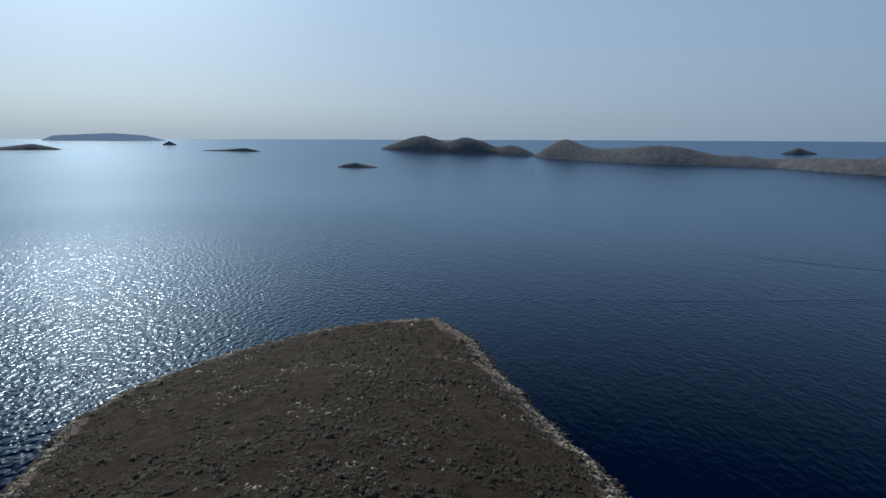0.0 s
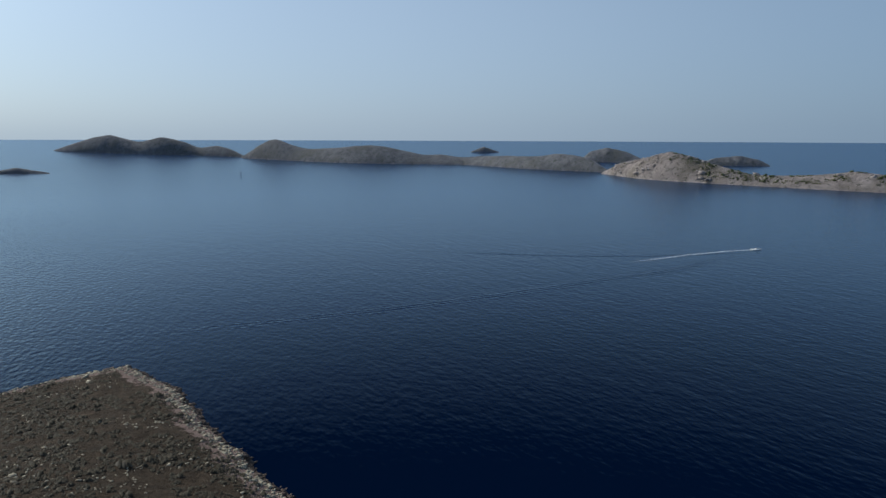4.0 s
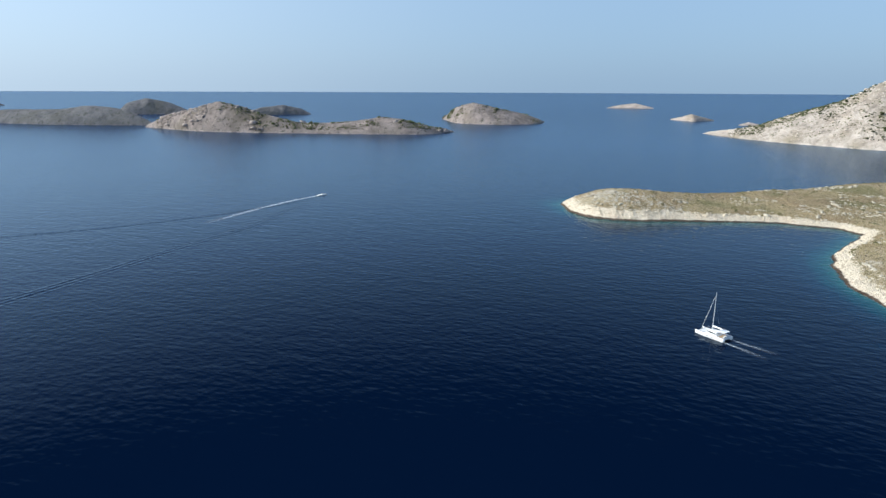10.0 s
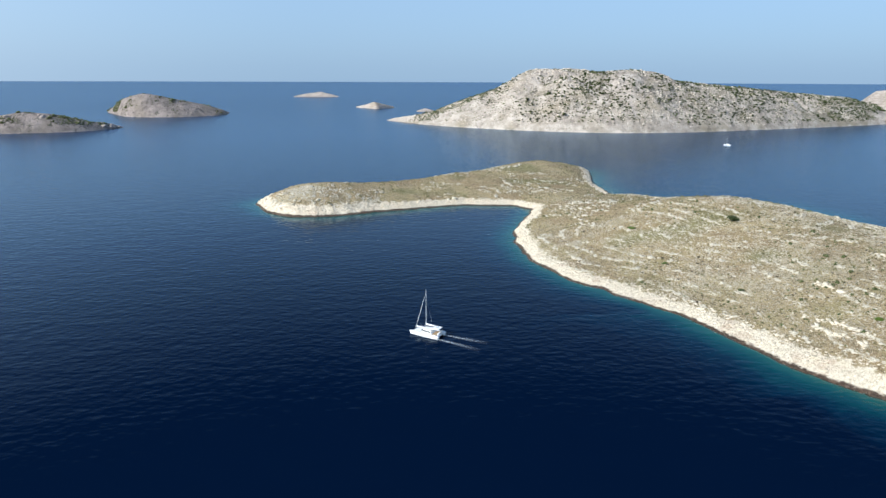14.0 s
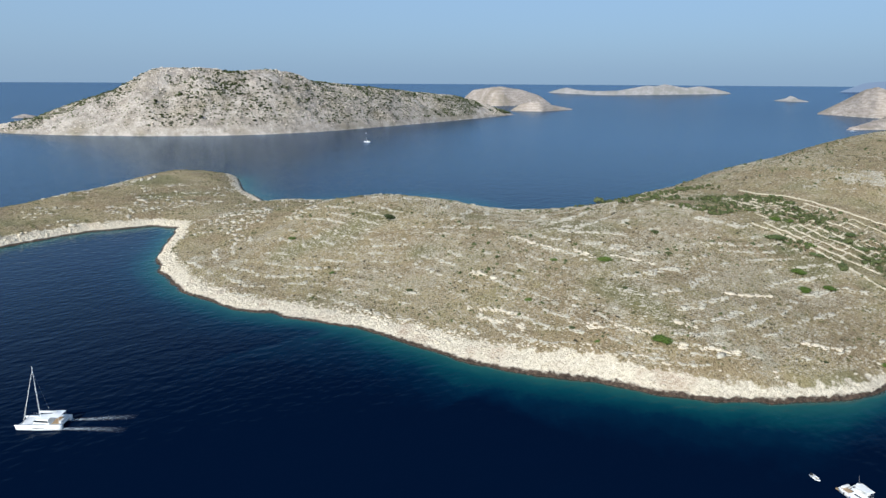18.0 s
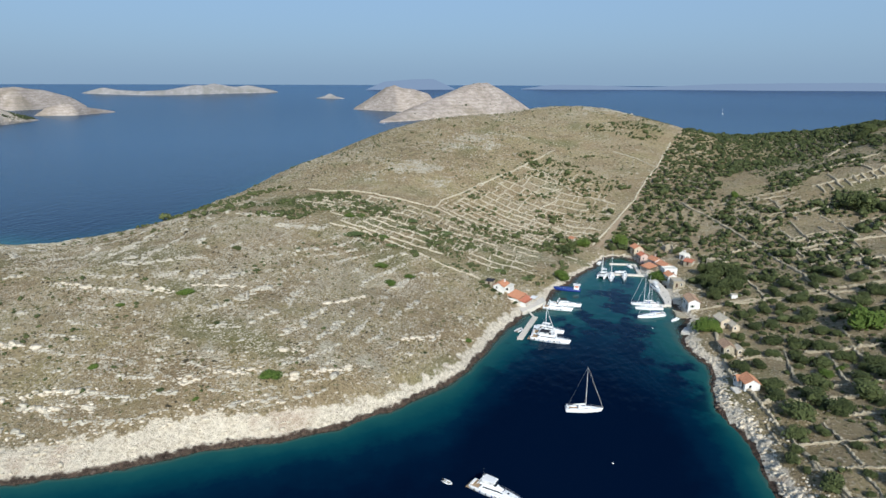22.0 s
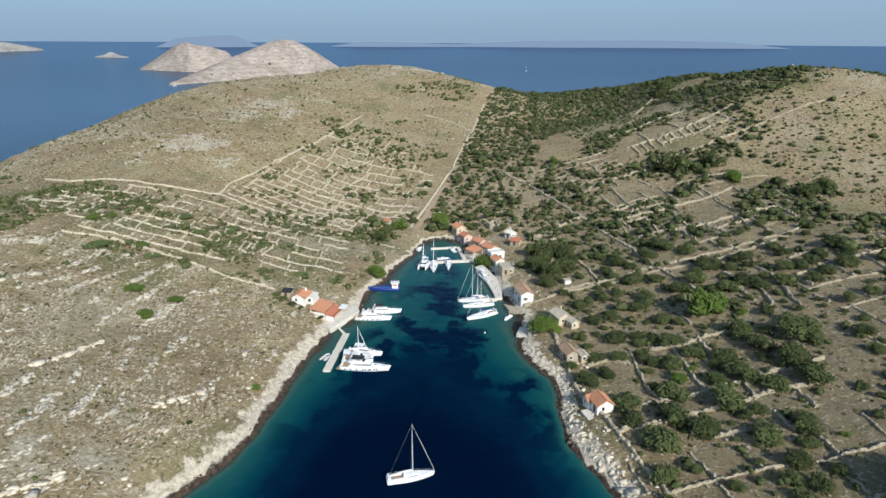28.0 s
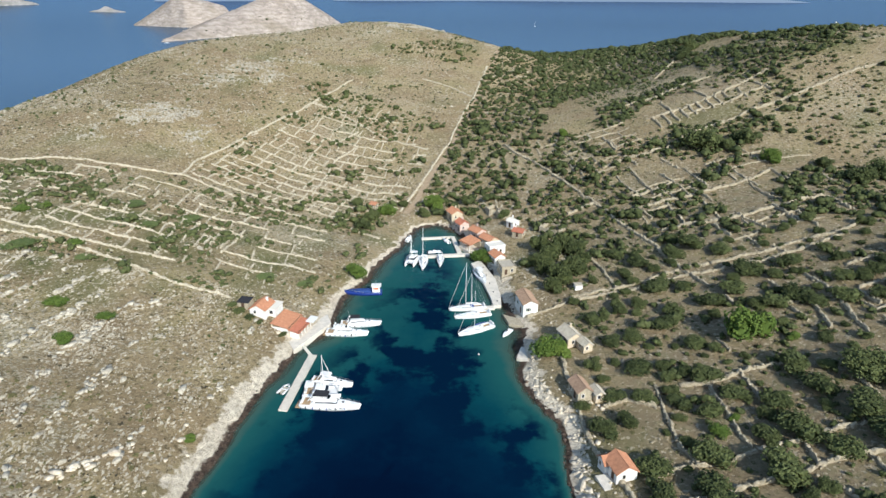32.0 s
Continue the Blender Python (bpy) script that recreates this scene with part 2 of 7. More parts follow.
GROUND, SEA = make_ground(), make_sea()
# the sunward islands' backlit tone and blue haze are put into this grey
FAR_GREY = make_far("backlit_hazed_karst_with_maquis", (0.085, 0.088, 0.095), (0.20, 0.195, 0.195), 0.45, (0.13, 0.128, 0.12), (0.30, 0.26, 0.235))
FAR_PINK = make_far("pinkish_grey_karst", (0.165, 0.138, 0.122), (0.35, 0.295, 0.262), 0.6, (0.19, 0.16, 0.125), (0.45, 0.37, 0.32))
FAR_PALE = make_far("pale_limestone_karst", (0.31, 0.26, 0.22), (0.52, 0.44, 0.375), 0.12, (0.30, 0.25, 0.19), strata=0.35)
# the pale karst again, greyed to carry the haze of distance
FAR_DIM = make_far("haze_greyed_karst", (0.19, 0.185, 0.18), (0.36, 0.34, 0.325), 0.2, (0.22, 0.21, 0.19), (0.5, 0.46, 0.42), strata=0.2)
FAR_HAZE = make_haze("emissive_haze", (0.215, 0.29, 0.405))
FAR_SCRUB = make_far("limestone_hill_with_scrub", (0.22, 0.185, 0.15), (0.54, 0.475, 0.405), 0.3, (0.30, 0.255, 0.185), (0.56, 0.49, 0.42))


# ---- the main island ----
SHORE_COVE = [(-7, 334), (-14, 310), (-24, 278), (-30, 261), (-31, 241), (-38, 228), (-43, 205), (-45, 188), (-49, 162),
              (-55, 145), (-62, 132), (-76, 114), (-97, 99), (-119, 82), (-140, 68), (-166, 58), (-198, 48), (-228, 26),
              (-249, 12), (-272, 2), (-299, -4), (-330, -4), (-364, 2), (-400, 17), (-432, 27), (-447, 15)]
SHORE_WEST = [(-453, -25), (-441, -60), (-431, -92), (-413, -130), (-411, -160), (-430, -182), (-463, -199), (-490, -190),
              (-520, -140), (-550, -90), (-581, -47), (-623, 0), (-680, 55), (-690, 95), (-640, 132), (-549, 112),
              (-490, 112), (-465, 165), (-455, 212), (-435, 238), (-395, 250), (-345, 250), (-318, 290), (-310, 370),
              (-325, 450), (-350, 560), (-370, 680), (-360, 800)]
SHORE_EAST = [(-310, 890), (-200, 950), (-50, 980), (150, 970), (350, 920), (500, 800), (560, 600), (540, 400), (450, 220),
              (330, 60), (250, -40), (228, -110), (236, -170), (242, -204), (236, -236), (223, -260), (204, -284),
              (185, -307), (164, -321), (141, -332), (112, -338), (96, -308), (86, -260), (77, -225), (69, -194), (60, -170)]
SHORE_MOUTH = [(60, -125), (72, -60), (72, 0), (62, 60), (48, 105), (44, 125), (44, 140), (38, 163), (37, 178), (37, 192),
               (32, 205), (30, 215), (31, 228), (33, 240), (31, 256), (27, 267), (25, 287), (19, 310), (13, 330), (4, 338)]
SHORE = np.array(SHORE_COVE + SHORE_WEST + SHORE_EAST + SHORE_MOUTH, float)


def grid_noise(x, y, scale, seed):
    """Smooth value noise in -1..1."""
    u, v = np.asarray(x, float) / scale, np.asarray(y, float) / scale
    i, j = np.floor(u).astype(np.int64), np.floor(v).astype(np.int64)
    a, b = u - i, v - j
    a, b = a * a * (3 - 2 * a), b * b * (3 - 2 * b)

    def h(p, q):
        n = (p * 374761393 + q * 668265263 + seed * 2147483647) & 0xFFFFFFFF
        n = ((n ^ (n >> 13)) * 1274126177) & 0xFFFFFFFF
        return ((n ^ (n >> 16)) & 0xFFFF) / 32767.5 - 1

    return (h(i, j) * (1 - a) + h(i + 1, j) * a) * (1 - b) + (h(i, j + 1) * (1 - a) + h(i + 1, j + 1) * a) * b


def _distance_small(x, y):
    a, b = SHORE[None], np.roll(SHORE, -1, 0)[None]
    u, px, py = b - a, x[:, None], y[:, None]
    k = np.clip(((px - a[..., 0]) * u[..., 0] + (py - a[..., 1]) * u[..., 1]) / (u**2).sum(-1), 0, 1)
    best = ((px - a[..., 0] - k * u[..., 0]) ** 2 + (py - a[..., 1] - k * u[..., 1]) ** 2).min(1)
    over = (a[..., 1] > py) != (b[..., 1] > py)
    with np.errstate(divide="ignore", invalid="ignore"):
        hits = over & (px < u[..., 0] * (py - a[..., 1]) / u[..., 1] + a[..., 0])
    d = np.sqrt(best) * np.where(hits.sum(1) % 2 == 1, 1, -1)
    return d + 1.2 + 1.6 * grid_noise(x, y, 13, 3) + 0.8 * grid_noise(x, y, 4.5, 4)


def shore_distance(x, y):
    """Metres to the waterline, positive on land."""
    x, y = np.asarray(x, float).ravel(), np.asarray(y, float).ravel()
    if x.size < 400:
        return _distance_small(x, y)
    best, inside = np.full(x.shape, 1e18), np.zeros(x.shape, bool)
    for (ax, ay), (bx, by) in zip(SHORE, np.roll(SHORE, -1, 0)):
        ux, uy = bx - ax, by - ay
        k = np.clip(((x - ax) * ux + (y - ay) * uy) / (ux * ux + uy * uy), 0, 1)
        best = np.minimum(best, (x - ax - k * ux) ** 2 + (y - ay - k * uy) ** 2)
        if ay != by:
            inside ^= ((ay > y) != (by > y)) & (x < ux * (y - ay) / uy + ax)
    d = np.sqrt(best) * np.where(inside, 1, -1)
    return d + 1.2 + 1.6 * grid_noise(x, y, 13, 3) + 0.8 * grid_noise(x, y, 4.5, 4)


HILLS_WEST = [  # centre, spread, height
    (-620, 80, 60, 12.4), (-545, -20, 60, 9.4), (-460, -150, 60, 16.4), (-400, 70, 60, 4.3), (-310, 130, 60, 25.9),
    (-230, 90, 60, -4.1), (-180, 160, 55, 16.7), (-110, 190, 55, -3.4), (-90, 120, 55, 12.3), (-210, 260, 55, 18.7),
    (-120, 270, 60, 15.9), (-150, 400, 60, 22.6), (-80, 360, 60, -7.0), (-250, 440, 75, 23.7), (-110, 530, 75, 27.7),
    (-220, 600, 75, 39.2), (-80, 700, 75, 45.4), (-190, 655, 55, 7.2), (-240, 525, 55, 1.1), (-130, 620, 50, 0.6),
    (-290, 340, 40, 4.3), (-570, 30, 40, -2.5), (-500, -90, 40, -1.6), (-240, 200, 40, -3.8),
]
HILLS_EAST = [
    (15, 725, 55, 9.6), (30, 620, 75, 36.4), (60, 470, 75, 15.1), (70, 300, 60, -1.9), (90, 200, 50, -4.6),
    (130, 390, 65, 17.3), (150, 280, 60, 10.5), (200, 180, 80, 24.4), (240, 470, 75, 49.5), (350, 380, 90, 35.4),
    (330, 560, 110, 26.5), (190, 720, 80, 37.8), (80, 830, 80, 8.9), (-120, 850, 110, 33.3), (450, 550, 110, 12.5),
    (150, 100, 80, 3.1), (150, -60, 80, 15.1), (150, -190, 60, 11.0), (130, -260, 40, 0.5), (215, 585, 50, 21.2),
    (262, 660, 50, 18.5),
]
HILLS = np.array(HILLS_WEST + HILLS_EAST, float)



def height(x, y, d=None):
    """Ground level in metres over the sea."""
    shape = np.shape(x)
    x, y = np.asarray(x, float).ravel(), np.asarray(y, float).ravel()
    d = shore_distance(x, y) if d is None else np.asarray(d).ravel()
    land = np.maximum(d, 0)
    rise = np.zeros(x.shape)
    for cx, cy, s, k in HILLS:
        rise += k * np.exp(-((x - cx) ** 2 + (y - cy) ** 2) / (2 * s * s))
    z = 2.4 * (1 - np.exp(-land / 5)) + np.maximum(rise, -1) * (1 - np.exp(-land / 22))
    rough = np.clip(land / 4, 0, 1)
    z += rough * (0.7 * grid_noise(x, y, 31, 5) + 0.35 * grid_noise(x, y, 11, 6) + 0.25 * grid_noise(x, y, 4.2, 7))
    # limestone beds make low steps on the slopes
    step = np.mod(z + 1.6 * grid_noise(x, y, 34, 8), 2.2) / 2.2
    z += rough * 0.38 * (np.clip(step * 6, 0, 1) - step) * np.clip(land / 15, 0, 1)
    under = np.maximum(-d, 0)
    z -= np.where(d < 0, 0.05 + under * 0.30 + 0.4 * np.clip(grid_noise(x, y, 9, 9), -1, 1) * np.clip(under / 6, 0, 1), 0)
    return z.reshape(shape)


def mesh_grid(name, xs, ys, zs, attrs, mat):
    """A sheet from 2-D arrays of places, with named values on its points."""
    r, c = xs.shape
    me = bpy.data.meshes.new(name)
    me.vertices.add(r * c)
    me.vertices.foreach_set("co", np.stack([xs, ys, zs], -1).astype(np.float32).ravel())
    i = (np.arange(r - 1)[:, None] * c + np.arange(c - 1)[None]).ravel()
    quads = np.stack([i, i + 1, i + c + 1, i + c], 1)
    me.loops.add(quads.size)
    me.loops.foreach_set("vertex_index", quads.ravel().astype(np.int32))
    me.polygons.add(len(quads))
    me.polygons.foreach_set("loop_start", np.arange(0, quads.size, 4, dtype=np.int32))
    me.update(calc_edges=True)
    me.polygons.foreach_set("use_smooth", np.ones(len(quads), bool))
    for key, v in attrs.items():
        me.attributes.new(key, "FLOAT", "POINT").data.foreach_set("value", np.asarray(v, np.float32).ravel())
    me.materials.append(mat)
    return me


def axis(*legs):
    """Places along one axis: (start, end, step) legs joined."""
    return np.concatenate([np.arange(a, b, s) for a, b, s in legs])


def blob(x, y, cx, cy, rx, ry, turn=0.0):
    """1 inside an oval, falling to 0 at its rim."""
    c, s = math.cos(turn), math.sin(turn)
    u, v = ((x - cx) * c + (y - cy) * s) / rx, (-(x - cx) * s + (y - cy) * c) / ry
    return np.clip(1.6 - 1.6 * (u * u + v * v), 0, 1)


gx, gy = np.meshgrid(axis((-710, -330, 5), (-330, 200, 2), (200, 580, 5)), axis((-350, -60, 2.5), (-60, 420, 2), (420, 1000, 4)))
gd = shore_distance(gx, gy).reshape(gx.shape)
gz = height(gx, gy, gd)
wide = grid_noise(gx, gy, 55, 21) * 0.6 + grid_noise(gx, gy, 19, 22) * 0.4
karst = np.clip(0.30 + 0.12 * wide, 0, 1)
for oval in ((26, 300, 16, 45), (44, 306, 14, 12), (-120, 150, 75, 50), (-85, 130, 60, 36), (-152, 399, 32, 12, 0.75), (-128, 508, 44, 26, 0.9), (-40, 690, 40, 22), (300, 450, 80, 70), (-85, 178, 34, 20), (-440, -140, 24, 44), (-330, 30, 60, 30)):
    karst = np.maximum(karst, blob(gx, gy, *oval) * (0.28 + 0.16 * grid_noise(gx, gy, 7, 23) + 0.14 * grid_noise(gx, gy, 20, 27)))
fields = np.clip(blob(gx, gy, 120, 230, 90, 150), 0, 1) * np.clip((gx + 12 - (gy - 345) * 0.205) / 6, 0, 1)
karst *= 1 - 0.55 * fields
karst *= np.where((gy < -60) & (gx > 0), 0.55, 1)
green = np.clip(grid_noise(gx, gy, 26, 24) * 1.3 - 0.55, 0, 0.5)
for oval in ((-100, 265, 60, 45), (-190, 300, 50, 40), (-28, 300, 24, 22), (-45, 275, 22, 14), (-60, 290, 20, 12)):
    green = np.maximum(green, blob(gx, gy, *oval) * np.clip(0.3 + 0.9 * grid_noise(gx, gy, 12, 25), 0, 0.8))
island = tagged(new("ground", mesh_grid("ground", gx, gy, gz, {"shore": gd + 5.0 * np.clip((gy - 92) / 40, 0, 1) * (gd > 2.2) + 5 * blob(gx, gy, 0, 330, 60, 50) * (gd > 2.2), "karst": karst, "green": green, "field": fields, "backlit_brown": np.clip((-60 - gy) / 40, 0, 1) * (gx > 0)}, GROUND)),
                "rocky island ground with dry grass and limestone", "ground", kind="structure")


# ---- the sea ----
def sea_level(r):
    """The sheet is flat to 2.6 km, then lifts to meet the horizon."""
    r = np.asarray(r, float)
    return np.where(r < 2600, 0.0, 100 - r * 0.03846 + 1.512e-5 * r * (r - 2600))


# fine sheet round the main island, joined to rings that run to the horizon
ang = np.linspace(2 * np.pi, 0, 721)
rad = np.concatenate([np.arange(4, 520, 4.0), np.geomspace(520, 4880, 90)])
sa, sr = np.meshgrid(ang, rad)
sx, sy = -40 + sr * np.cos(sa), 60 + sr * np.sin(sa)
sd = shore_distance(sx, sy).reshape(sx.shape)
steep = 1.15 + 0.7 * blob(sx, sy, -110, 60, 150, 90) + 12.0 * np.clip((60 - sy) / 80, 0, 1) * (sx > -120) + 0.9 * (sx < -200) * (sy < 90) + 2.2 * blob(sx, sy, 12, 150, 60, 80)
depth = np.where(sd < 0, -sd * 0.42 * steep, -0.5)
depth = np.where((sy < -60) & (sx > 20) & (sd < 7), np.maximum(depth, 40), depth)  # the headland falls straight into deep water
cove = blob(sx, sy, 0, 262, 60, 105)
depth = np.where(sd < 0, depth * (1 - 0.62 * cove), depth)
depth = np.where((sd > -40) & (sd < 0), depth * (1 - 0.35 * np.clip(grid_noise(sx, sy, 60, 31), 0, 1)), depth)
# the breeze roughens the open water round the headland and leaves the lee smooth
breeze = np.exp(-((sx - 300) ** 2 + (sy + 400) ** 2) / (2 * 270.0**2)) * np.clip((60 - sy) / 150, 0, 1) * np.clip((sx - 90) / 130, 0, 1)
weed = np.clip(1.3 * blob(sx, sy, 0, 240, 60, 130), 0, 1)
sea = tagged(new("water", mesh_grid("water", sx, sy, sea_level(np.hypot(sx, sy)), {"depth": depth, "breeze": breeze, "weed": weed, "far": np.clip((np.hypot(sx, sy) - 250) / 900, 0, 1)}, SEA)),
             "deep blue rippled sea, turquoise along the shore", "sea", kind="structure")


# ---- islands in the distance ----
FAR_LAND = []


def far_island(name, label, near, ridge, deep, mat, rows=26, cols=90, crest=0.45, rough=0.12, soft=5):
    """near: its shore on the side of the cove; ridge: (along 0..1, height); deep: metres from that shore to the back one."""
    near = np.array(near, float)
    seg = np.r_[0, np.cumsum(np.hypot(*np.diff(near, axis=0).T))]
    u = np.linspace(0, 1, cols)
    px, py = np.interp(u * seg[-1], seg, near[:, 0]), np.interp(u * seg[-1], seg, near[:, 1])
    pad = max(3, cols // 12) * 2 + 1
    px, py = (np.convolve(np.pad(a, pad // 2, mode="reflect", reflect_type="odd"), np.ones(pad) / pad, "valid") for a in (px, py))
    out = np.array([px.mean(), py.mean()])
    out /= np.hypot(*out)
    width = deep * np.sqrt(np.clip(4 * u * (1 - u), 0.02, 1))
    v = np.linspace(0, 1, rows)
    x, y = px[None] + out[0] * v[:, None] * width, py[None] + out[1] * v[:, None] * width
    us, hs = [0] + [a for a, _ in ridge] + [1], [0] + [b for _, b in ridge] + [0]
    top = np.interp(u, us, hs)
    top = np.convolve(np.pad(top, soft // 2, mode="edge"), np.ones(soft) / soft, "valid")
    fall = np.where(v < crest, np.sin(0.5 * np.pi * np.minimum(v / crest, 1)) ** 0.9, np.cos(0.5 * np.pi * (v - crest) / (1 - crest)))
    scale = max(hs)
    n = grid_noise(x, y, scale * 1.3, 41) * 0.6 + grid_noise(x, y, scale * 0.45, 42) * 0.4
    gully = 1 - np.abs(grid_noise(x + 0.3 * y, y - 0.3 * x, scale * 0.5, 43)) - 0.5 * np.abs(grid_noise(x, y, scale * 0.17, 44))
    ease = np.clip(np.abs(v - crest) * 3.0, 0.2, 1)[:, None]  # the crest keeps its line
    z = top[None] * fall[:, None] * (1 + rough * (n * 1.4 - 0.8 * np.clip(gully, 0, 1)) * ease)
    rim = np.minimum(np.minimum(v, 1 - v)[:, None] * width, (np.minimum(u, 1 - u) * seg[-1])[None])
    base = sea_level(np.hypot(x, y))
    z = z + base + np.clip(rim * 0.25, 0, 2.5) - 1.0
    ob = tagged(new(name, mesh_grid(name, x, y, z, {"shore": rim * 60 / scale + 4.5}, mat)), label, "island")
    FAR_LAND.append((ob, x, y, z, rim, scale))
    return ob


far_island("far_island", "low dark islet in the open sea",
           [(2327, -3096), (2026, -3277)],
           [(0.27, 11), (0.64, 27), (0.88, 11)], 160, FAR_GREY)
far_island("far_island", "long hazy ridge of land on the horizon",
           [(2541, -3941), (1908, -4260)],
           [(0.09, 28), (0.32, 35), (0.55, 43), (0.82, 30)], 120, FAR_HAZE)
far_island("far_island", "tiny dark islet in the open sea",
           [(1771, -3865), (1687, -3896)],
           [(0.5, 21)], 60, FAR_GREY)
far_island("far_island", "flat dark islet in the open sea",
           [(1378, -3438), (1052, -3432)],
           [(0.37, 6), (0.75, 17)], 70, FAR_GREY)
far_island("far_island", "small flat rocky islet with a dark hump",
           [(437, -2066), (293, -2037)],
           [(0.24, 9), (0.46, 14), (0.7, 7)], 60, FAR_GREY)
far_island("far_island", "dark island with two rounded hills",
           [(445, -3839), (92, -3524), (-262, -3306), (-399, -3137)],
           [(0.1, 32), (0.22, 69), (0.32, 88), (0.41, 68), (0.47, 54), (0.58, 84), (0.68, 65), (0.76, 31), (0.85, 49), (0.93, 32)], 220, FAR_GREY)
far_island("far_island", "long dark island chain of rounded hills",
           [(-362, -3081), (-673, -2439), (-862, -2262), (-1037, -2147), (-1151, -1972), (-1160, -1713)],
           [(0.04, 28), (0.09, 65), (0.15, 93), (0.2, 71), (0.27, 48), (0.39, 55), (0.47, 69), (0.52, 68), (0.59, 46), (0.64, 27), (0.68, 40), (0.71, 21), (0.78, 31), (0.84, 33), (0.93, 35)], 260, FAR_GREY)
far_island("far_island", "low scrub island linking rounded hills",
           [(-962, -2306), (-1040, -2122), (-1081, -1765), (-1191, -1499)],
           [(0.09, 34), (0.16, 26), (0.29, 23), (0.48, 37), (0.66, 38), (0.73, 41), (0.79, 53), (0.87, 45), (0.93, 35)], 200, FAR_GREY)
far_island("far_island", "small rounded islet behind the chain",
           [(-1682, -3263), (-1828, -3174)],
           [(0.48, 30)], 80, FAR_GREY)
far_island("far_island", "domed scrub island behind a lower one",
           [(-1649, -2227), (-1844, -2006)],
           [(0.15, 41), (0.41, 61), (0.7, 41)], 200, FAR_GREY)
far_island("far_island", "long island with a rocky scrub hill",
           [(-1122, -1470), (-1052, -1212), (-1087, -1069), (-1147, -869), (-1219, -679), (-1337, -671)],
           [(0.1, 27), (0.25, 48), (0.34, 69), (0.39, 61), (0.45, 43), (0.56, 19), (0.63, 20), (0.7, 25), (0.77, 36), (0.82, 31), (0.9, 13)], 170, FAR_PINK, rows=60, cols=200)
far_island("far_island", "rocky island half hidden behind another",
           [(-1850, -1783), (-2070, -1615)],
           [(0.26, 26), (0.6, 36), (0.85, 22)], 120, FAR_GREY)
far_island("far_island", "rounded greyish island with pale shore",
           [(-1960, -985), (-1700, -820), (-1690, -690), (-1800, -585), (-1940, -610)],
           [(0.04, 4), (0.14, 14), (0.32, 36), (0.5, 60), (0.66, 38), (0.82, 13), (0.93, 3)], 250, FAR_PINK, rows=60, cols=200)
far_island("far_island", "flat pale islet near the horizon",
           [(-3353, -658), (-3396, -419)],
           [(0.3, 14), (0.61, 23)], 100, FAR_PALE)
far_island("far_island", "small pale pointed islet",
           [(-2348, -258), (-2218, -173), (-2323, -108)],
           [(0.26, 9), (0.51, 22), (0.76, 11)], 90, FAR_PALE)
far_island("far_island", "flat pale reef of bare rock",
           [(-2032, -39), (-2042, 30)],
           [(0.46, 8)], 40, FAR_PALE)
far_island("far_island", "bare white limestone hill dotted with bushes",
           [(-1578, -124), (-1422, -48), (-1325, 48), (-1188, 240), (-1161, 422), (-1287, 769), (-1415, 1068), (-1528, 1300)],
           [(0.03, 6), (0.06, 12), (0.1, 23), (0.13, 40), (0.16, 55), (0.19, 71), (0.21, 83), (0.23, 101), (0.25, 120), (0.27, 123), (0.31, 123), (0.34, 118), (0.37, 119), (0.4, 124), (0.43, 114), (0.46, 101), (0.49, 95), (0.52, 90), (0.6, 84), (0.7, 73), (0.8, 62), (0.85, 49), (0.9, 35), (0.95, 18)], 480, FAR_SCRUB, rows=130, cols=420, rough=0.2)
far_island("far_island", "pale domed limestone island",
           [(-2512, 1807), (-2115, 1698), (-2143, 2062)],
           [(0.2, 60), (0.57, 80), (0.74, 65), (0.91, 36)], 300, FAR_PALE)
far_island("far_island", "small pale islet with a pointed hump",
           [(-1743, 1467), (-1646, 1526), (-1709, 1756)],
           [(0.11, 23), (0.24, 35), (0.53, 19)], 90, FAR_PALE)
far_island("far_island", "low hazy island chain near the horizon",
           [(-3002, 2875), (-2606, 2949), (-2181, 3613)],
           [(0.05, 16), (0.11, 35), (0.18, 22), (0.3, 19), (0.42, 24), (0.52, 44), (0.56, 52), (0.6, 46), (0.65, 60), (0.69, 50), (0.76, 36), (0.84, 44), (0.9, 30), (0.97, 12)], 100, FAR_DIM, soft=3)
far_island("far_island", "bare layered limestone dome island",
           [(-632, 1503), (-539, 1706), (-303, 2101)],
           [(0.12, 22), (0.25, 44), (0.4, 72), (0.5, 92), (0.57, 100), (0.66, 98), (0.75, 80), (0.87, 44)], 420, FAR_PALE, rows=70, cols=220, rough=0.1, soft=7)
far_island("far_island", "bare pale limestone island with a ridge",
           [(-1053, 2269), (-799, 2132), (-703, 2301)],
           [(0.1, 18), (0.25, 48), (0.42, 84), (0.52, 92), (0.62, 80), (0.74, 76), (0.89, 60)], 300, FAR_PALE, rows=60, cols=200, rough=0.1, soft=9)
far_island("far_island", "tiny flat islet far off",
           [(-1698, 3191), (-1532, 3224)],
           [(0.3, 10), (0.45, 24), (0.55, 22), (0.7, 9)], 50, FAR_DIM, soft=3)
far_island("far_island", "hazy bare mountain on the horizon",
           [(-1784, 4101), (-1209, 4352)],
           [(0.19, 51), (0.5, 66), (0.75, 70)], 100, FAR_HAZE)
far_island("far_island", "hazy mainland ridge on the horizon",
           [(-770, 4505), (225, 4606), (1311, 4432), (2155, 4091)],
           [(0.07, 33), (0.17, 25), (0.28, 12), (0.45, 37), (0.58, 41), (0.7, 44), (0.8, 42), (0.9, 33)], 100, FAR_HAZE)


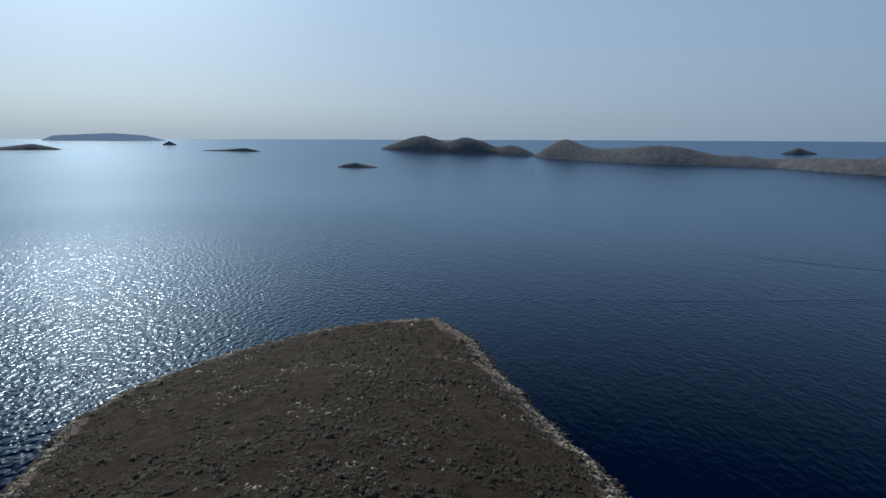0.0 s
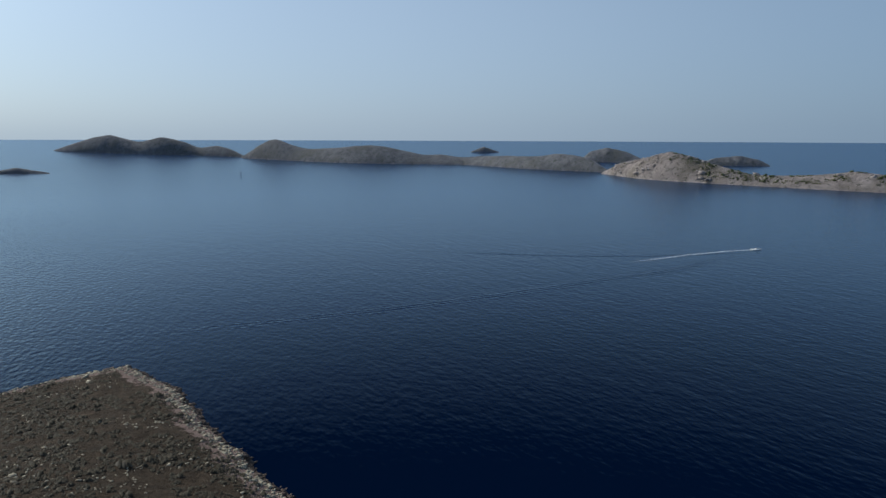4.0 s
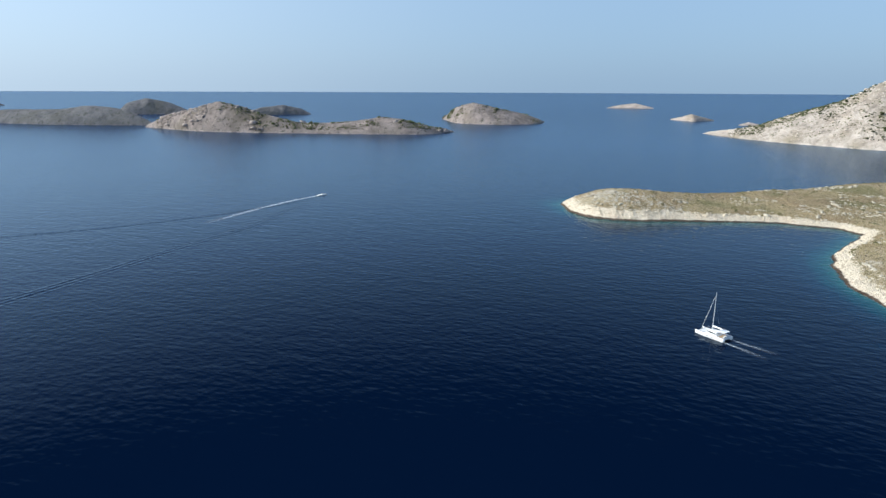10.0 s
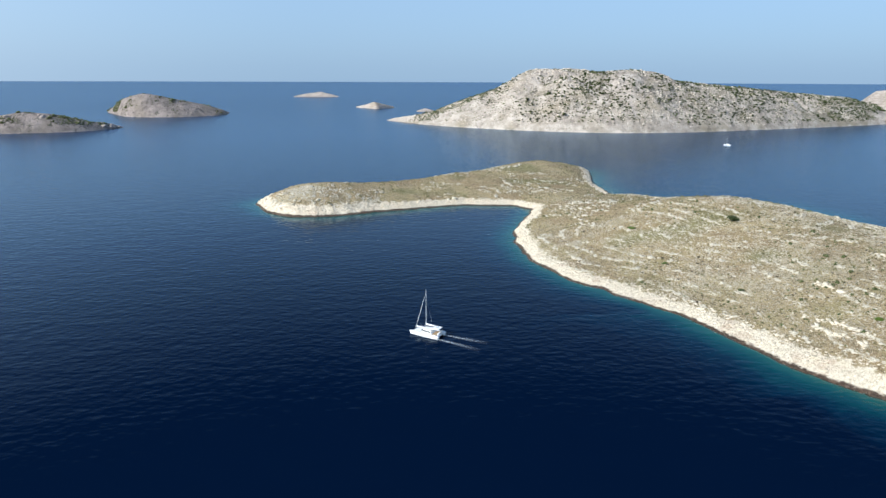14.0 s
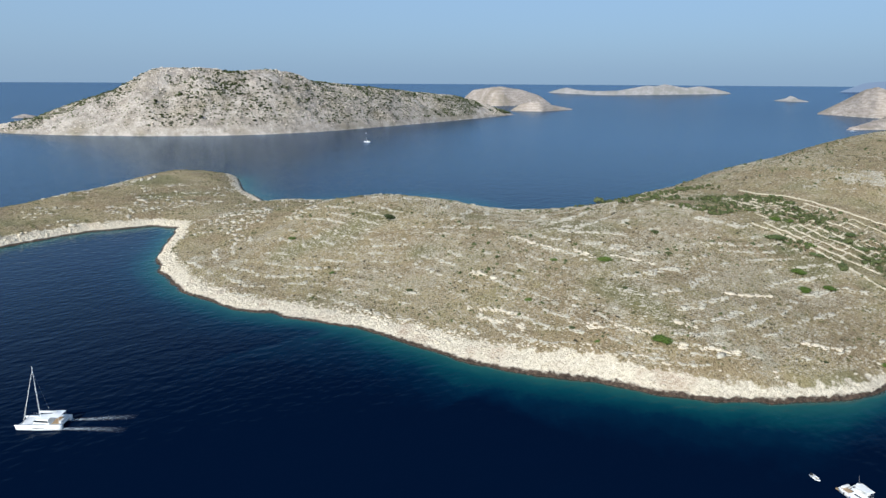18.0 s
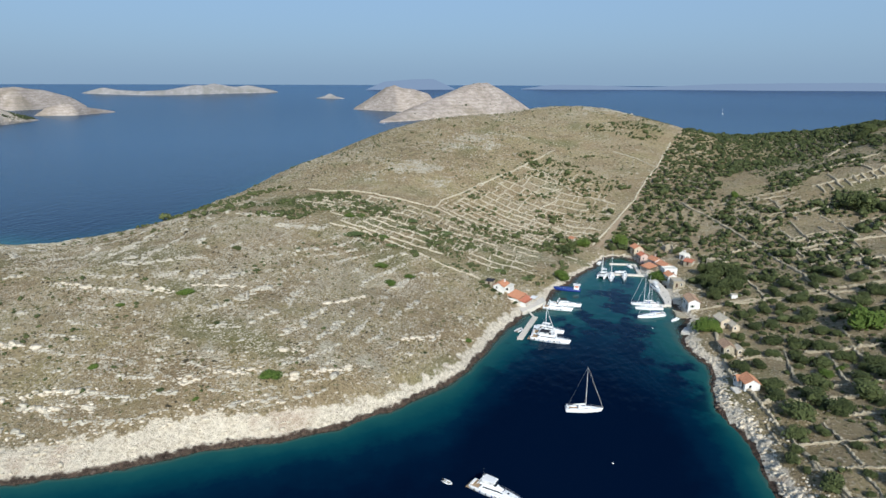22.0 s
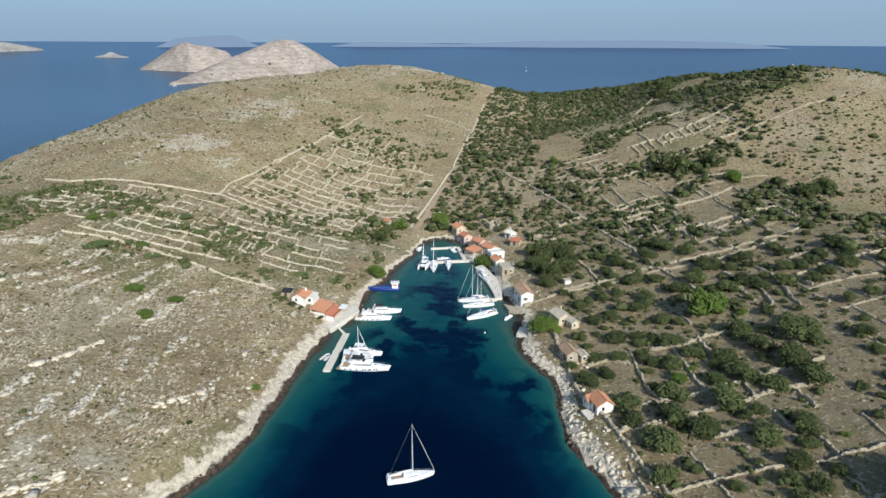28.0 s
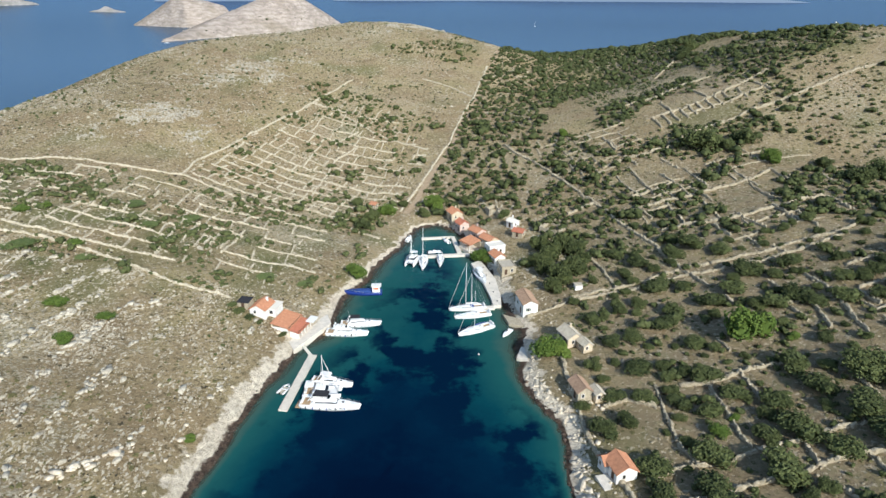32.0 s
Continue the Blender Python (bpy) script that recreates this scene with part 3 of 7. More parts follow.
# ---- tools for things ----
def part(name, bm, material, parent, label=""):
    """Links a bmesh as one mesh under a thing or a part."""
    me = bpy.data.meshes.new(name)
    bm.to_mesh(me)
    bm.free()
    me.materials.append(material)
    ob = new(name, me)
    ob.parent = parent
    return tagged(ob, label)


def thing(name, m, label, category, group=""):
    ob = tagged(new(name), label, category, group)
    ob.matrix_world = m
    ob.empty_display_size = 0.3
    return ob


def box(bm, sx, sy, sz, m=None, bevel=0.0):
    """A box of that size, its foot on the local ground."""
    made = bmesh.ops.create_cube(bm, size=1.0, matrix=(m or Matrix()) @ Matrix.Translation((0, 0, sz / 2)) @ Matrix.Diagonal((sx, sy, sz, 1)))
    if bevel:
        edges = list({e for v in made["verts"] for e in v.link_edges})
        bmesh.ops.bevel(bm, geom=edges, offset=bevel, segments=2, affect="EDGES", profile=0.5)
    return bm


def rod(bm, a, b, r, r2=None, sides=8):
    a, b = Vector(a), Vector(b)
    turn = (b - a).to_track_quat("Z", "Y").to_matrix().to_4x4()
    bmesh.ops.create_cone(bm, cap_ends=True, segments=sides, radius1=r, radius2=r if r2 is None else r2, depth=(b - a).length,
                          matrix=Matrix.Translation((a + b) / 2) @ turn)
    return bm


def loft(bm, rings, caps=True, closed=True):
    """Skin over rings of points, each ring as long as the others."""
    rows = [[bm.verts.new(p) for p in ring] for ring in rings]
    n = len(rows[0])
    for a, b in zip(rows, rows[1:]):
        for k in range(n if closed else n - 1):
            bm.faces.new((a[k], a[(k + 1) % n], b[(k + 1) % n], b[k]))
    if caps:
        bm.faces.new(rows[0][::-1]), bm.faces.new(rows[-1])
    bmesh.ops.recalc_face_normals(bm, faces=bm.faces)
    return bm


def smooth(ob):
    for p in ob.data.polygons:
        p.use_smooth = True
    return ob


def ground_at(x, y):
    return float(height(np.array([x]), np.array([y]))[0])


def plain(name, colour, rough=0.6, metal=0.0, spread=0.25, scale=3.0, bump=0.15, spec=0.3):
    """A painted, woven or mineral surface with stains and grain."""
    n = Nodes(name, rough, metal, spec)
    dark = tuple(c * (1 - spread) for c in colour)
    c = n.ramp(n.noise(scale, 5, 0.65, n.local()), (0.3, dark), (0.65, colour))
    c = n.mix(n.math("MULTIPLY", n.span(n.noise(scale * 0.22, 3, 0.6, n.local()), 0.5, 0.75), 0.4), c, dark)
    n.color(c)
    if bump:
        n.bump(n.noise(scale * 6, 4, 0.6, n.local()), bump, 0.05)
    return n.mat


PLASTER_WHITE = plain("white_plaster", (0.78, 0.76, 0.71), 0.9, scale=0.8)
PLASTER_OCHRE = plain("ochre_plaster", (0.60, 0.50, 0.36), 0.9, scale=0.8)
PLASTER_PINK = plain("pinkish_plaster", (0.62, 0.47, 0.40), 0.9, scale=0.8)
STONE_WALL = plain("rubble_stone", (0.46, 0.40, 0.29), 0.95, spread=0.5, scale=2.2, bump=0.8)
TILE_RED = plain("red_clay_tile", (0.44, 0.16, 0.095), 0.85, spread=0.3, scale=1.3)
TILE_ORANGE = plain("orange_clay_tile", (0.48, 0.225, 0.125), 0.85, spread=0.32, scale=1.3)
TILE_BROWN = plain("weathered_clay_tile", (0.36, 0.24, 0.16), 0.9, spread=0.35, scale=1.3)
SLAB_GREY = plain("grey_stone_slab", (0.47, 0.42, 0.33), 0.95, spread=0.3, scale=1.0)
CONCRETE = plain("sunlit_concrete", (0.70, 0.64, 0.54), 0.9, spread=0.25, scale=0.7)
PALE_SHEET = plain("pale_roof_sheet", (0.68, 0.64, 0.55), 0.8, spread=0.12, scale=0.6)
WOOD_DARK = plain("dark_timber", (0.09, 0.055, 0.035), 0.8, scale=4)
WOOD_DECK = plain("greyed_deck_boards", (0.64, 0.59, 0.49), 0.85, spread=0.2, scale=1.5)
GEL_WHITE = plain("white_gelcoat", (0.82, 0.82, 0.80), 0.25, spread=0.06, scale=0.5, bump=0.0, spec=0.5)
CANVAS_WHITE = plain("white_canvas", (0.74, 0.73, 0.70), 0.9, spread=0.1, scale=2)
CANVAS_DARK = plain("charcoal_canvas", (0.03, 0.03, 0.034), 0.9, scale=2)
CANVAS_BLUE = plain("blue_canvas", (0.03, 0.07, 0.24), 0.85, scale=2)
TEAK = plain("teak_deck", (0.40, 0.28, 0.16), 0.8, spread=0.2, scale=3)
HULL_BLUE = plain("blue_hull_paint", (0.010, 0.032, 0.20), 0.4, spread=0.15, scale=0.7, bump=0.0, spec=0.5)
ORANGE = plain("orange_paint", (0.60, 0.16, 0.05), 0.6, scale=2)
GLASS_DARK = plain("tinted_glass", (0.015, 0.018, 0.022), 0.06, spread=0.1, bump=0.0, spec=0.6)
METAL = plain("anodised_aluminium", (0.62, 0.62, 0.60), 0.35, 0.8, spread=0.1, bump=0.0)
RUBBER = plain("black_rubber", (0.02, 0.02, 0.02), 0.7, bump=0.0)
HYPALON = plain("grey_inflatable_tube", (0.62, 0.62, 0.61), 0.6, spread=0.08, scale=1, bump=0.0)
SHUTTER = plain("green_shutter_paint", (0.05, 0.12, 0.08), 0.7, scale=3)
BARK = plain("grey_bark", (0.12, 0.095, 0.07), 0.95, spread=0.4, scale=8, bump=0.6)


def make_leaf(name, dark, light):
    n = Nodes(name, 0.75, spec=0.2)
    pick = n.math("ADD", n.math("MULTIPLY", n.island(), 0.6), n.math("MULTIPLY", n.random(), 0.4))
    n.color(n.ramp(pick, (0.1, dark), (0.9, light)))
    return n.mat


LEAF_OLIVE = make_leaf("olive_leaves", (0.024, 0.034, 0.011), (0.10, 0.118, 0.04))
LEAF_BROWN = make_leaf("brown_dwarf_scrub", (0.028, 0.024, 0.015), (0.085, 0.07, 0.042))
LEAF_GREEN = make_leaf("fresh_green_leaves", (0.045, 0.08, 0.013), (0.12, 0.165, 0.03))
LEAF_MAT = make_leaf("creeping_green_leaves", (0.075, 0.105, 0.03), (0.16, 0.19, 0.065))
LEAF_MID = make_leaf("grey_green_scrub_leaves", (0.045, 0.058, 0.02), (0.12, 0.135, 0.05))
LEAF_DRY = make_leaf("dry_scrub_leaves", (0.09, 0.085, 0.036), (0.19, 0.17, 0.075))


def make_rock(name, dark, light):
    n = Nodes(name, 0.95, spec=0.1)
    c = n.ramp(n.noise(1.3, 6, 0.7), (0.3, dark), (0.62, light))
    n.color(n.mix(n.math("MULTIPLY", n.island(), 0.35), c, dark))
    n.bump(n.noise(3.0, 5, 0.7), 0.7, 0.25)
    return n.mat


ROCK_WHITE = make_rock("white_limestone", (0.40, 0.335, 0.24), (0.77, 0.68, 0.53))
ROCK_GREY = make_rock("lichened_limestone", (0.27, 0.24, 0.185), (0.61, 0.555, 0.44))
ROCK_WET = make_rock("wet_dark_rock", (0.03, 0.024, 0.02), (0.15, 0.11, 0.085))
DRY_STONE = make_rock("dry_stone", (0.22, 0.185, 0.125), (0.47, 0.41, 0.295))
FAR_BOULDER = make_rock("bleached_karst_boulders", (0.34, 0.285, 0.23), (0.70, 0.62, 0.52))
FAR_CRAG = make_rock("pinkish_karst_crags", (0.22, 0.185, 0.16), (0.46, 0.395, 0.35))
WALL_TAN = make_rock("sunbleached_dry_stone", (0.30, 0.26, 0.185), (0.63, 0.565, 0.43))


# ---- many small pieces in one mesh ----
rng = np.random.default_rng(7)


def joined(name, shapes, places, turns, scales, mat, label, category, kind="stuff", tilt=None):
    """One mesh of many small shapes: shapes are (points, faces of three); scales has three numbers a piece."""
    n = len(places)
    pick = rng.integers(0, len(shapes), n)
    points, faces, base = [], [], 0
    for k, (v, f) in enumerate(shapes):
        at = np.where(pick == k)[0]
        if not len(at):
            continue
        p = v[None] * scales[at][:, None]
        if tilt is not None:
            a = tilt[at][:, None]
            p = np.stack([p[..., 0], p[..., 1] * np.cos(a) - p[..., 2] * np.sin(a), p[..., 1] * np.sin(a) + p[..., 2] * np.cos(a)], -1)
        c, s = np.cos(turns[at])[:, None], np.sin(turns[at])[:, None]
        p = np.stack([p[..., 0] * c - p[..., 1] * s, p[..., 0] * s + p[..., 1] * c, p[..., 2]], -1) + places[at][:, None]
        points.append(p.reshape(-1, 3))
        faces.append((f[None] + (base + np.arange(len(at)) * len(v))[:, None, None]).reshape(-1, 3))
        base += len(at) * len(v)
    points, faces = np.concatenate(points), np.concatenate(faces)
    me = bpy.data.meshes.new(name)
    me.vertices.add(len(points))
    me.vertices.foreach_set("co", points.astype(np.float32).ravel())
    me.loops.add(faces.size)
    me.loops.foreach_set("vertex_index", faces.ravel().astype(np.int32))
    me.polygons.add(len(faces))
    me.polygons.foreach_set("loop_start", np.arange(0, faces.size, 3, dtype=np.int32))
    me.update(calc_edges=True)
    me.materials.append(mat)
    return tagged(new(name, me), label, category, kind=kind)


def shape_of(bm):
    bmesh.ops.triangulate(bm, faces=bm.faces)
    bm.verts.ensure_lookup_table()
    out = np.array([v.co[:] for v in bm.verts]), np.array([[v.index for v in f.verts] for f in bm.faces])
    bm.free()
    return out


def stone_shape(seed, flat=0.6):
    """A broken block with about twenty faces."""
    r = random.Random(seed)
    bm = bmesh.new()
    bmesh.ops.create_icosphere(bm, subdivisions=1, radius=1.0)
    for v in bm.verts:
        k = max(abs(v.co.x), abs(v.co.y), abs(v.co.z)) ** 0.7
        v.co = Vector((v.co.x / k * r.uniform(0.75, 1.15), v.co.y / k * r.uniform(0.75, 1.15), v.co.z / k * flat * r.uniform(0.7, 1.15)))
    return shape_of(bm)


def crown_shape(seed, leaves, leaf, lumps=5, fine=1, core=0.9):
    """A bush's crown: uneven lumps of short twigs, each a folded leaf clump, round a ragged core; about one metre in radius."""
    r = random.Random(seed)
    points, faces = [], []
    cores = [(Vector((r.uniform(-0.5, 0.5), r.uniform(-0.5, 0.5), r.uniform(0.35, 0.85))), r.uniform(0.34, 0.58)) for _ in range(lumps)]
    bm = bmesh.new()
    for c, s in cores:
        bmesh.ops.create_icosphere(bm, subdivisions=fine, radius=s * core, matrix=Matrix.Translation(c))
    for v in bm.verts:
        v.co += Vector((r.uniform(-1, 1), r.uniform(-1, 1), r.uniform(-1, 1))) * 0.09
        v.co.z = max(v.co.z, 0.02)
    v0, f0 = shape_of(bm)
    points.extend(v0.tolist()), faces.extend(f0.tolist())
    for _ in range(leaves):
        c, s = r.choice(cores)
        d = Vector((r.gauss(0, 1), r.gauss(0, 1), r.gauss(0.25, 1))).normalized()
        p = c + d * s * r.uniform(0.8, 1.12)
        if p.z < 0.03:
            continue
        a = d.orthogonal().normalized()
        a.rotate(Matrix.Rotation(r.uniform(0, 6.28), 3, d))
        b = d.cross(a)
        size = leaf * r.uniform(0.6, 1.4)
        k = len(points)
        tip = p + d * size * 0.8 + a * size * 0.2
        points.extend([tuple(p + a * size), tuple(p - a * size * 0.6 + b * size), tuple(p - a * size * 0.6 - b * size), tuple(tip)])
        faces.extend([(k, k + 1, k + 3), (k + 1, k + 2, k + 3), (k + 2, k, k + 3)])
    return np.array(points), np.array(faces)


STONES = [stone_shape(s) for s in range(8)]
NEAR_CROWNS = [crown_shape(40 + s, 950, 0.08, 9, 1, 0.76) for s in range(5)]
PEBBLES = []
for s in range(5):
    pebble = random.Random(60 + s)
    pv = np.array([[0, 0, 0.7], [1, 0, 0], [0, 1, 0], [-1, 0, 0], [0, -1, 0]], float)
    pv = pv + np.array([[pebble.uniform(-0.3, 0.3) for _ in range(3)] for _ in pv])
    pv[1:, 2] = -0.35
    PEBBLES.append((pv, np.array([(0, 1, 2), (0, 2, 3), (0, 3, 4), (0, 4, 1)])))
FAR_TUFTS = [crown_shape(30 + s, 5, 0.4, 2) for s in range(4)]
LIGHT_CROWNS = [crown_shape(50 + s, 34, 0.24, 5) for s in range(6)]


def tuft_shape(seed):
    """A low cushion of a few folded leaf clumps."""
    r = random.Random(seed)
    points, faces = [], []
    for k in range(6):
        a, d = r.uniform(0, 6.28), r.uniform(0.1, 0.55)
        p, size = Vector((math.cos(a) * d, math.sin(a) * d, r.uniform(0.05, 0.35))), r.uniform(0.35, 0.6)
        n = len(points)
        points.extend([tuple(p + Vector((math.cos(a + t) * size, math.sin(a + t) * size, -0.2))) for t in (0, 2.1, 4.2)])
        points.append(tuple(p + Vector((0, 0, size * 0.8))))
        faces.extend([(n, n + 1, n + 3), (n + 1, n + 2, n + 3), (n + 2, n, n + 3)])
    return np.array(points), np.array(faces)


TUFTS = [tuft_shape(20 + s) for s in range(5)]


def mesh_of(name, shape, mat):
    me = bpy.data.meshes.new(name)
    me.from_pydata(shape[0].tolist(), [], shape[1].tolist())
    me.materials.append(mat)
    return me


def trunk_mesh(seed):
    r = random.Random(seed)
    bm = bmesh.new()
    fork = Vector((r.uniform(-0.05, 0.05), r.uniform(-0.05, 0.05), 0.28))
    rod(bm, (0, 0, -0.25), fork, 0.075, 0.055, 7)
    for k in range(4):
        a = k * 1.57 + r.uniform(-0.4, 0.4)
        rod(bm, fork, fork + Vector((math.cos(a) * 0.38, math.sin(a) * 0.38, r.uniform(0.3, 0.5))), 0.045, 0.015, 5)
    me = bpy.data.meshes.new("trunk")
    bm.to_mesh(me)
    bm.free()
    me.materials.append(BARK)
    return me


TRUNKS = [trunk_mesh(s) for s in range(3)]
CROWN_OLIVE = [mesh_of("crown", c, LEAF_OLIVE) for c in NEAR_CROWNS]
CROWN_GREEN = [mesh_of("crown", c, LEAF_GREEN) for c in NEAR_CROWNS]
CROWN_MAT = [mesh_of("crown", c, LEAF_MAT) for c in NEAR_CROWNS]


def shrub(x, y, r, k, name="olive_tree", label="small round olive tree with grey-green leaves", category="tree", group="olive trees on the terraces", green=False, tall=0.9):
    ob = thing(name, pose(x, y, ground_at(x, y) - 0.05, 0, 0, (k * 67) % 360) @ Matrix.Diagonal((r, r, r * tall, 1)), label, category, group)
    for key, me in (("trunk", TRUNKS[k % 3]), ("crown", (CROWN_MAT if tall < 0.3 else CROWN_GREEN if green else CROWN_OLIVE)[k % 5])):
        new(key, me).parent = ob
    return ob


# ---- dry-stone walls and the track ----
WALL_LINES = []


def ribbon_wall(points, wide=0.85, high=0.75, mat=None):
    """A dry-stone wall along the ground: an uneven coping over battered sides."""
    pts = np.array(points, float)
    seg = np.r_[0, np.cumsum(np.hypot(*np.diff(pts, axis=0).T))]
    s = np.arange(0, seg[-1] + 0.01, 0.7)
    x, y = np.interp(s, seg, pts[:, 0]), np.interp(s, seg, pts[:, 1])
    x, y = x + 0.35 * grid_noise(x, y, 5, 61), y + 0.35 * grid_noise(x, y, 5, 62)
    if len(s) < 3:
        return None
    dx, dy = np.gradient(x), np.gradient(y)
    n = np.hypot(dx, dy) + 1e-6
    nx, ny = -dy / n, dx / n
    z = height(x, y)
    WALL_LINES.append(np.stack([x, y, z + high * 0.85], 1))
    bm = bmesh.new()
    rings = []
    for k in range(len(s)):
        fallen = 0.45 if random.random() < 0.12 else 1.0  # here and there the coping has slid off
        w, h = wide * (1 + 0.45 * random.uniform(-1, 1)), high * fallen * (1 + 0.5 * random.uniform(-1, 1))
        ring = []
        for off, up in ((-0.62, -0.5), (-0.5, h * 0.8), (-0.2, h * 1.02), (0.25, h), (0.5, h * 0.75), (0.62, -0.5)):
            j = random.uniform(-0.10, 0.10)
            ring.append((x[k] + nx[k] * (off * w + j), y[k] + ny[k] * (off * w + j), z[k] + up + random.uniform(-0.08, 0.08)))
        rings.append(ring)
    loft(bm, rings)
    me = bpy.data.meshes.new("dry_stone_wall")
    bm.to_mesh(me)
    bm.free()
    me.materials.append(mat or DRY_STONE)
    return tagged(new("dry_stone_wall", me), "low dry-stone wall of grey limestone across a terrace", "wall", "dry-stone walls")


def lattice(origin, turn, us, vs, keep, cross=0.75, gap=0.14, skew=0.0, mat=None):
    """Walls round parcels: long ones at each v, short ones between them, both with gaps and jogs."""
    c, s = math.cos(turn), math.sin(turn)

    def put(u, v):
        return origin[0] + u * c - (v + skew * u) * s, origin[1] + u * s + (v + skew * u) * c

    for a, b in zip(vs, vs[1:]):
        run = []
        for u0, u1 in zip(us, us[1:]):
            p, q = put(u0, a + random.uniform(-0.8, 0.8)), put(u1, a + random.uniform(-0.8, 0.8))
            ok = keep(*p) and keep(*q) and random.random() > gap
            if ok:
                run = run or [p]
                run.append(q)
            if (not ok or u1 == us[-1]) and len(run) > 1:
                ribbon_wall(run, 0.4 + 0.3 * random.random(), 0.45 + 0.3 * random.random(), mat)
            if not ok:
                run = []
            shift = random.uniform(-0.35, 0.35) * (u1 - u0)
            p, q = put(u0 + shift, a + 0.6), put(u0 + shift + random.uniform(-0.8, 0.8), b - 0.6 - (b - a) * random.choice((0, 0, 0.3)))
            if keep(*p) and keep(*q) and random.random() < cross:
                ribbon_wall([p, q], 0.38 + 0.27 * random.random(), 0.4 + 0.3 * random.random(), mat)


def inside(poly):
    p = np.array(poly, float)

    def test(x, y):
        hit = False
        for (ax, ay), (bx, by) in zip(p, np.roll(p, -1, 0)):
            if (ay > y) != (by > y) and x < (bx - ax) * (y - ay) / (by - ay) + ax:
                hit = not hit
        return hit

    return test


LOW_EAST = inside([(50, 120), (36, 240), (62, 262), (60, 300), (85, 268), (165, 275), (190, 160), (120, 90), (56, 90)])
WEST_UPPER = inside([(-119, 340), (-70, 532), (-20, 470), (6, 400), (-14, 350), (-30, 318)])
WEST_LOWER = inside([(-190, 330), (-118, 338), (-40, 316), (-24, 300), (-42, 262), (-70, 248), (-130, 254), (-190, 285)])

random.seed(4)
lattice((50, 158), 0.10, [0, 13, 26, 37, 50, 62, 75, 88, 101, 115, 130], [-62, -48, -35, -22, -10], LOW_EAST, 0.85, 0.10)
lattice((118, 170), 0.10, [0, 13, 26, 39, 52], [0, 14, 30, 46, 60, 74], inside([(122, 165), (122, 262), (172, 272), (188, 160)]), 0.8, 0.15)
lattice((64, 345), 0.12, [0, 9, 18, 27, 36, 46, 56, 66], [-8, 0, 8, 17, 26, 35, 44, 53, 62], inside([(66, 348), (42, 408), (90, 432), (112, 400), (116, 366)]), 0.8, 0.12, 0.02)
lattice((80, 298), 0.12, [0, 12, 24, 36], [0, 9, 19, 29, 40, 51], inside([(82, 296), (78, 345), (114, 358), (116, 306)]), 0.6, 0.2, 0.02)
lattice((92, 262), 0.12, [0, 10, 20, 31, 42, 53, 64, 76], [7, 15, 23], inside([(95, 266), (90, 284), (160, 288), (165, 268)]), 0.6, 0.25)
lattice((120, 300), 0.14, [0, 10, 20, 31, 42, 54], [0, 10, 30, 40, 50], inside([(118, 318), (118, 362), (175, 345), (170, 300)]), 0.8, 0.15)
lattice((44, 520), 0.45, [0, 10, 20, 30, 40, 50], [0, 13, 26, 39, 52, 66, 80, 95], inside([(40, 520), (58, 640), (100, 660), (88, 540)]), 0.35, 0.15)
lattice((-115, 345), -0.18, [-6, 2, 10, 19, 27, 36, 44, 53, 61, 70, 79, 88, 97], [4, 12, 20, 28, 36, 44, 53, 62, 72, 82, 93, 105, 118, 132, 148], WEST_UPPER, 0.95, 0.1, -0.05, WALL_TAN)
lattice((-200, 262), 0.07, [0, 9, 18, 28, 37, 47, 56, 66, 75, 85, 95, 105, 115, 126, 137, 148, 160], [-6, 4, 13, 22, 32, 42, 52, 63, 74, 86, 98], WEST_LOWER, 0.97, 0.3, -0.14, WALL_TAN)
# walls that can be told one by one, as they stand on the slopes
WALLS_TERRACE = [
    [(48.3, 158.6), (57.4, 161.0), (65.1, 162.2), (70.5, 163.7), (78.6, 165.5), (83.6, 166.1), (88.1, 167.8), (94.7, 168.9), (105.1, 168.9)],
    [(70.1, 153.3), (77.5, 153.7)],
    [(51.2, 168.7), (58.2, 170.7), (63.6, 171.6), (70.1, 171.8), (76.1, 173.9), (85.5, 175.1), (94.1, 177.0), (102.1, 177.8), (111.2, 178.9)],
    [(69.4, 201.0), (76.7, 200.4), (85.1, 202.7), (94.4, 203.5), (97.0, 202.8)], [(48.9, 195.3), (54.6, 197.0), (60.9, 193.1)], [(105.7, 229.3), (113.9, 229.2)],
    [(132.6, 242.8), (142.1, 242.8)], [(128.3, 228.6), (138.9, 230.0), (142.0, 230.2)],
]
WALLS_CROSS = [
    [(63.5, 201.8), (62.4, 193.1), (62.3, 185.7), (61.8, 177.8), (63.8, 172.1)], [(76.3, 199.2), (75.6, 189.7), (76.0, 181.7), (76.5, 175.0)],
    [(85.6, 203.8), (85.7, 196.9), (85.6, 190.0)], [(85.5, 218.3), (86.4, 211.9)], [(86.9, 174.1), (86.7, 166.3)], [(97.5, 169.6), (98.1, 158.8)],
    [(86.6, 162.6), (88.6, 157.8), (89.3, 151.2)], [(65.1, 162.2), (65.5, 154.3)], [(109.5, 202.9), (108.4, 184.5)], [(115.2, 228.4), (113.3, 213.4)],
    [(121.5, 224.9), (119.8, 210.1), (119.5, 205.5)], [(109.1, 227.7), (110.1, 219.2)], [(109.7, 242.7), (113.3, 227.8)],
    [(118.1, 251.5), (120.7, 239.7), (122.7, 230.2)], [(127.6, 227.2), (128.9, 218.4)], [(126.2, 213.5), (127.6, 206.3)], [(88.4, 260.9), (90.8, 253.5), (93.2, 246.9)],
    [(95.1, 239.6), (96.4, 233.6)], [(62.2, 279.9), (64.4, 269.7), (65.8, 255.6)],
]
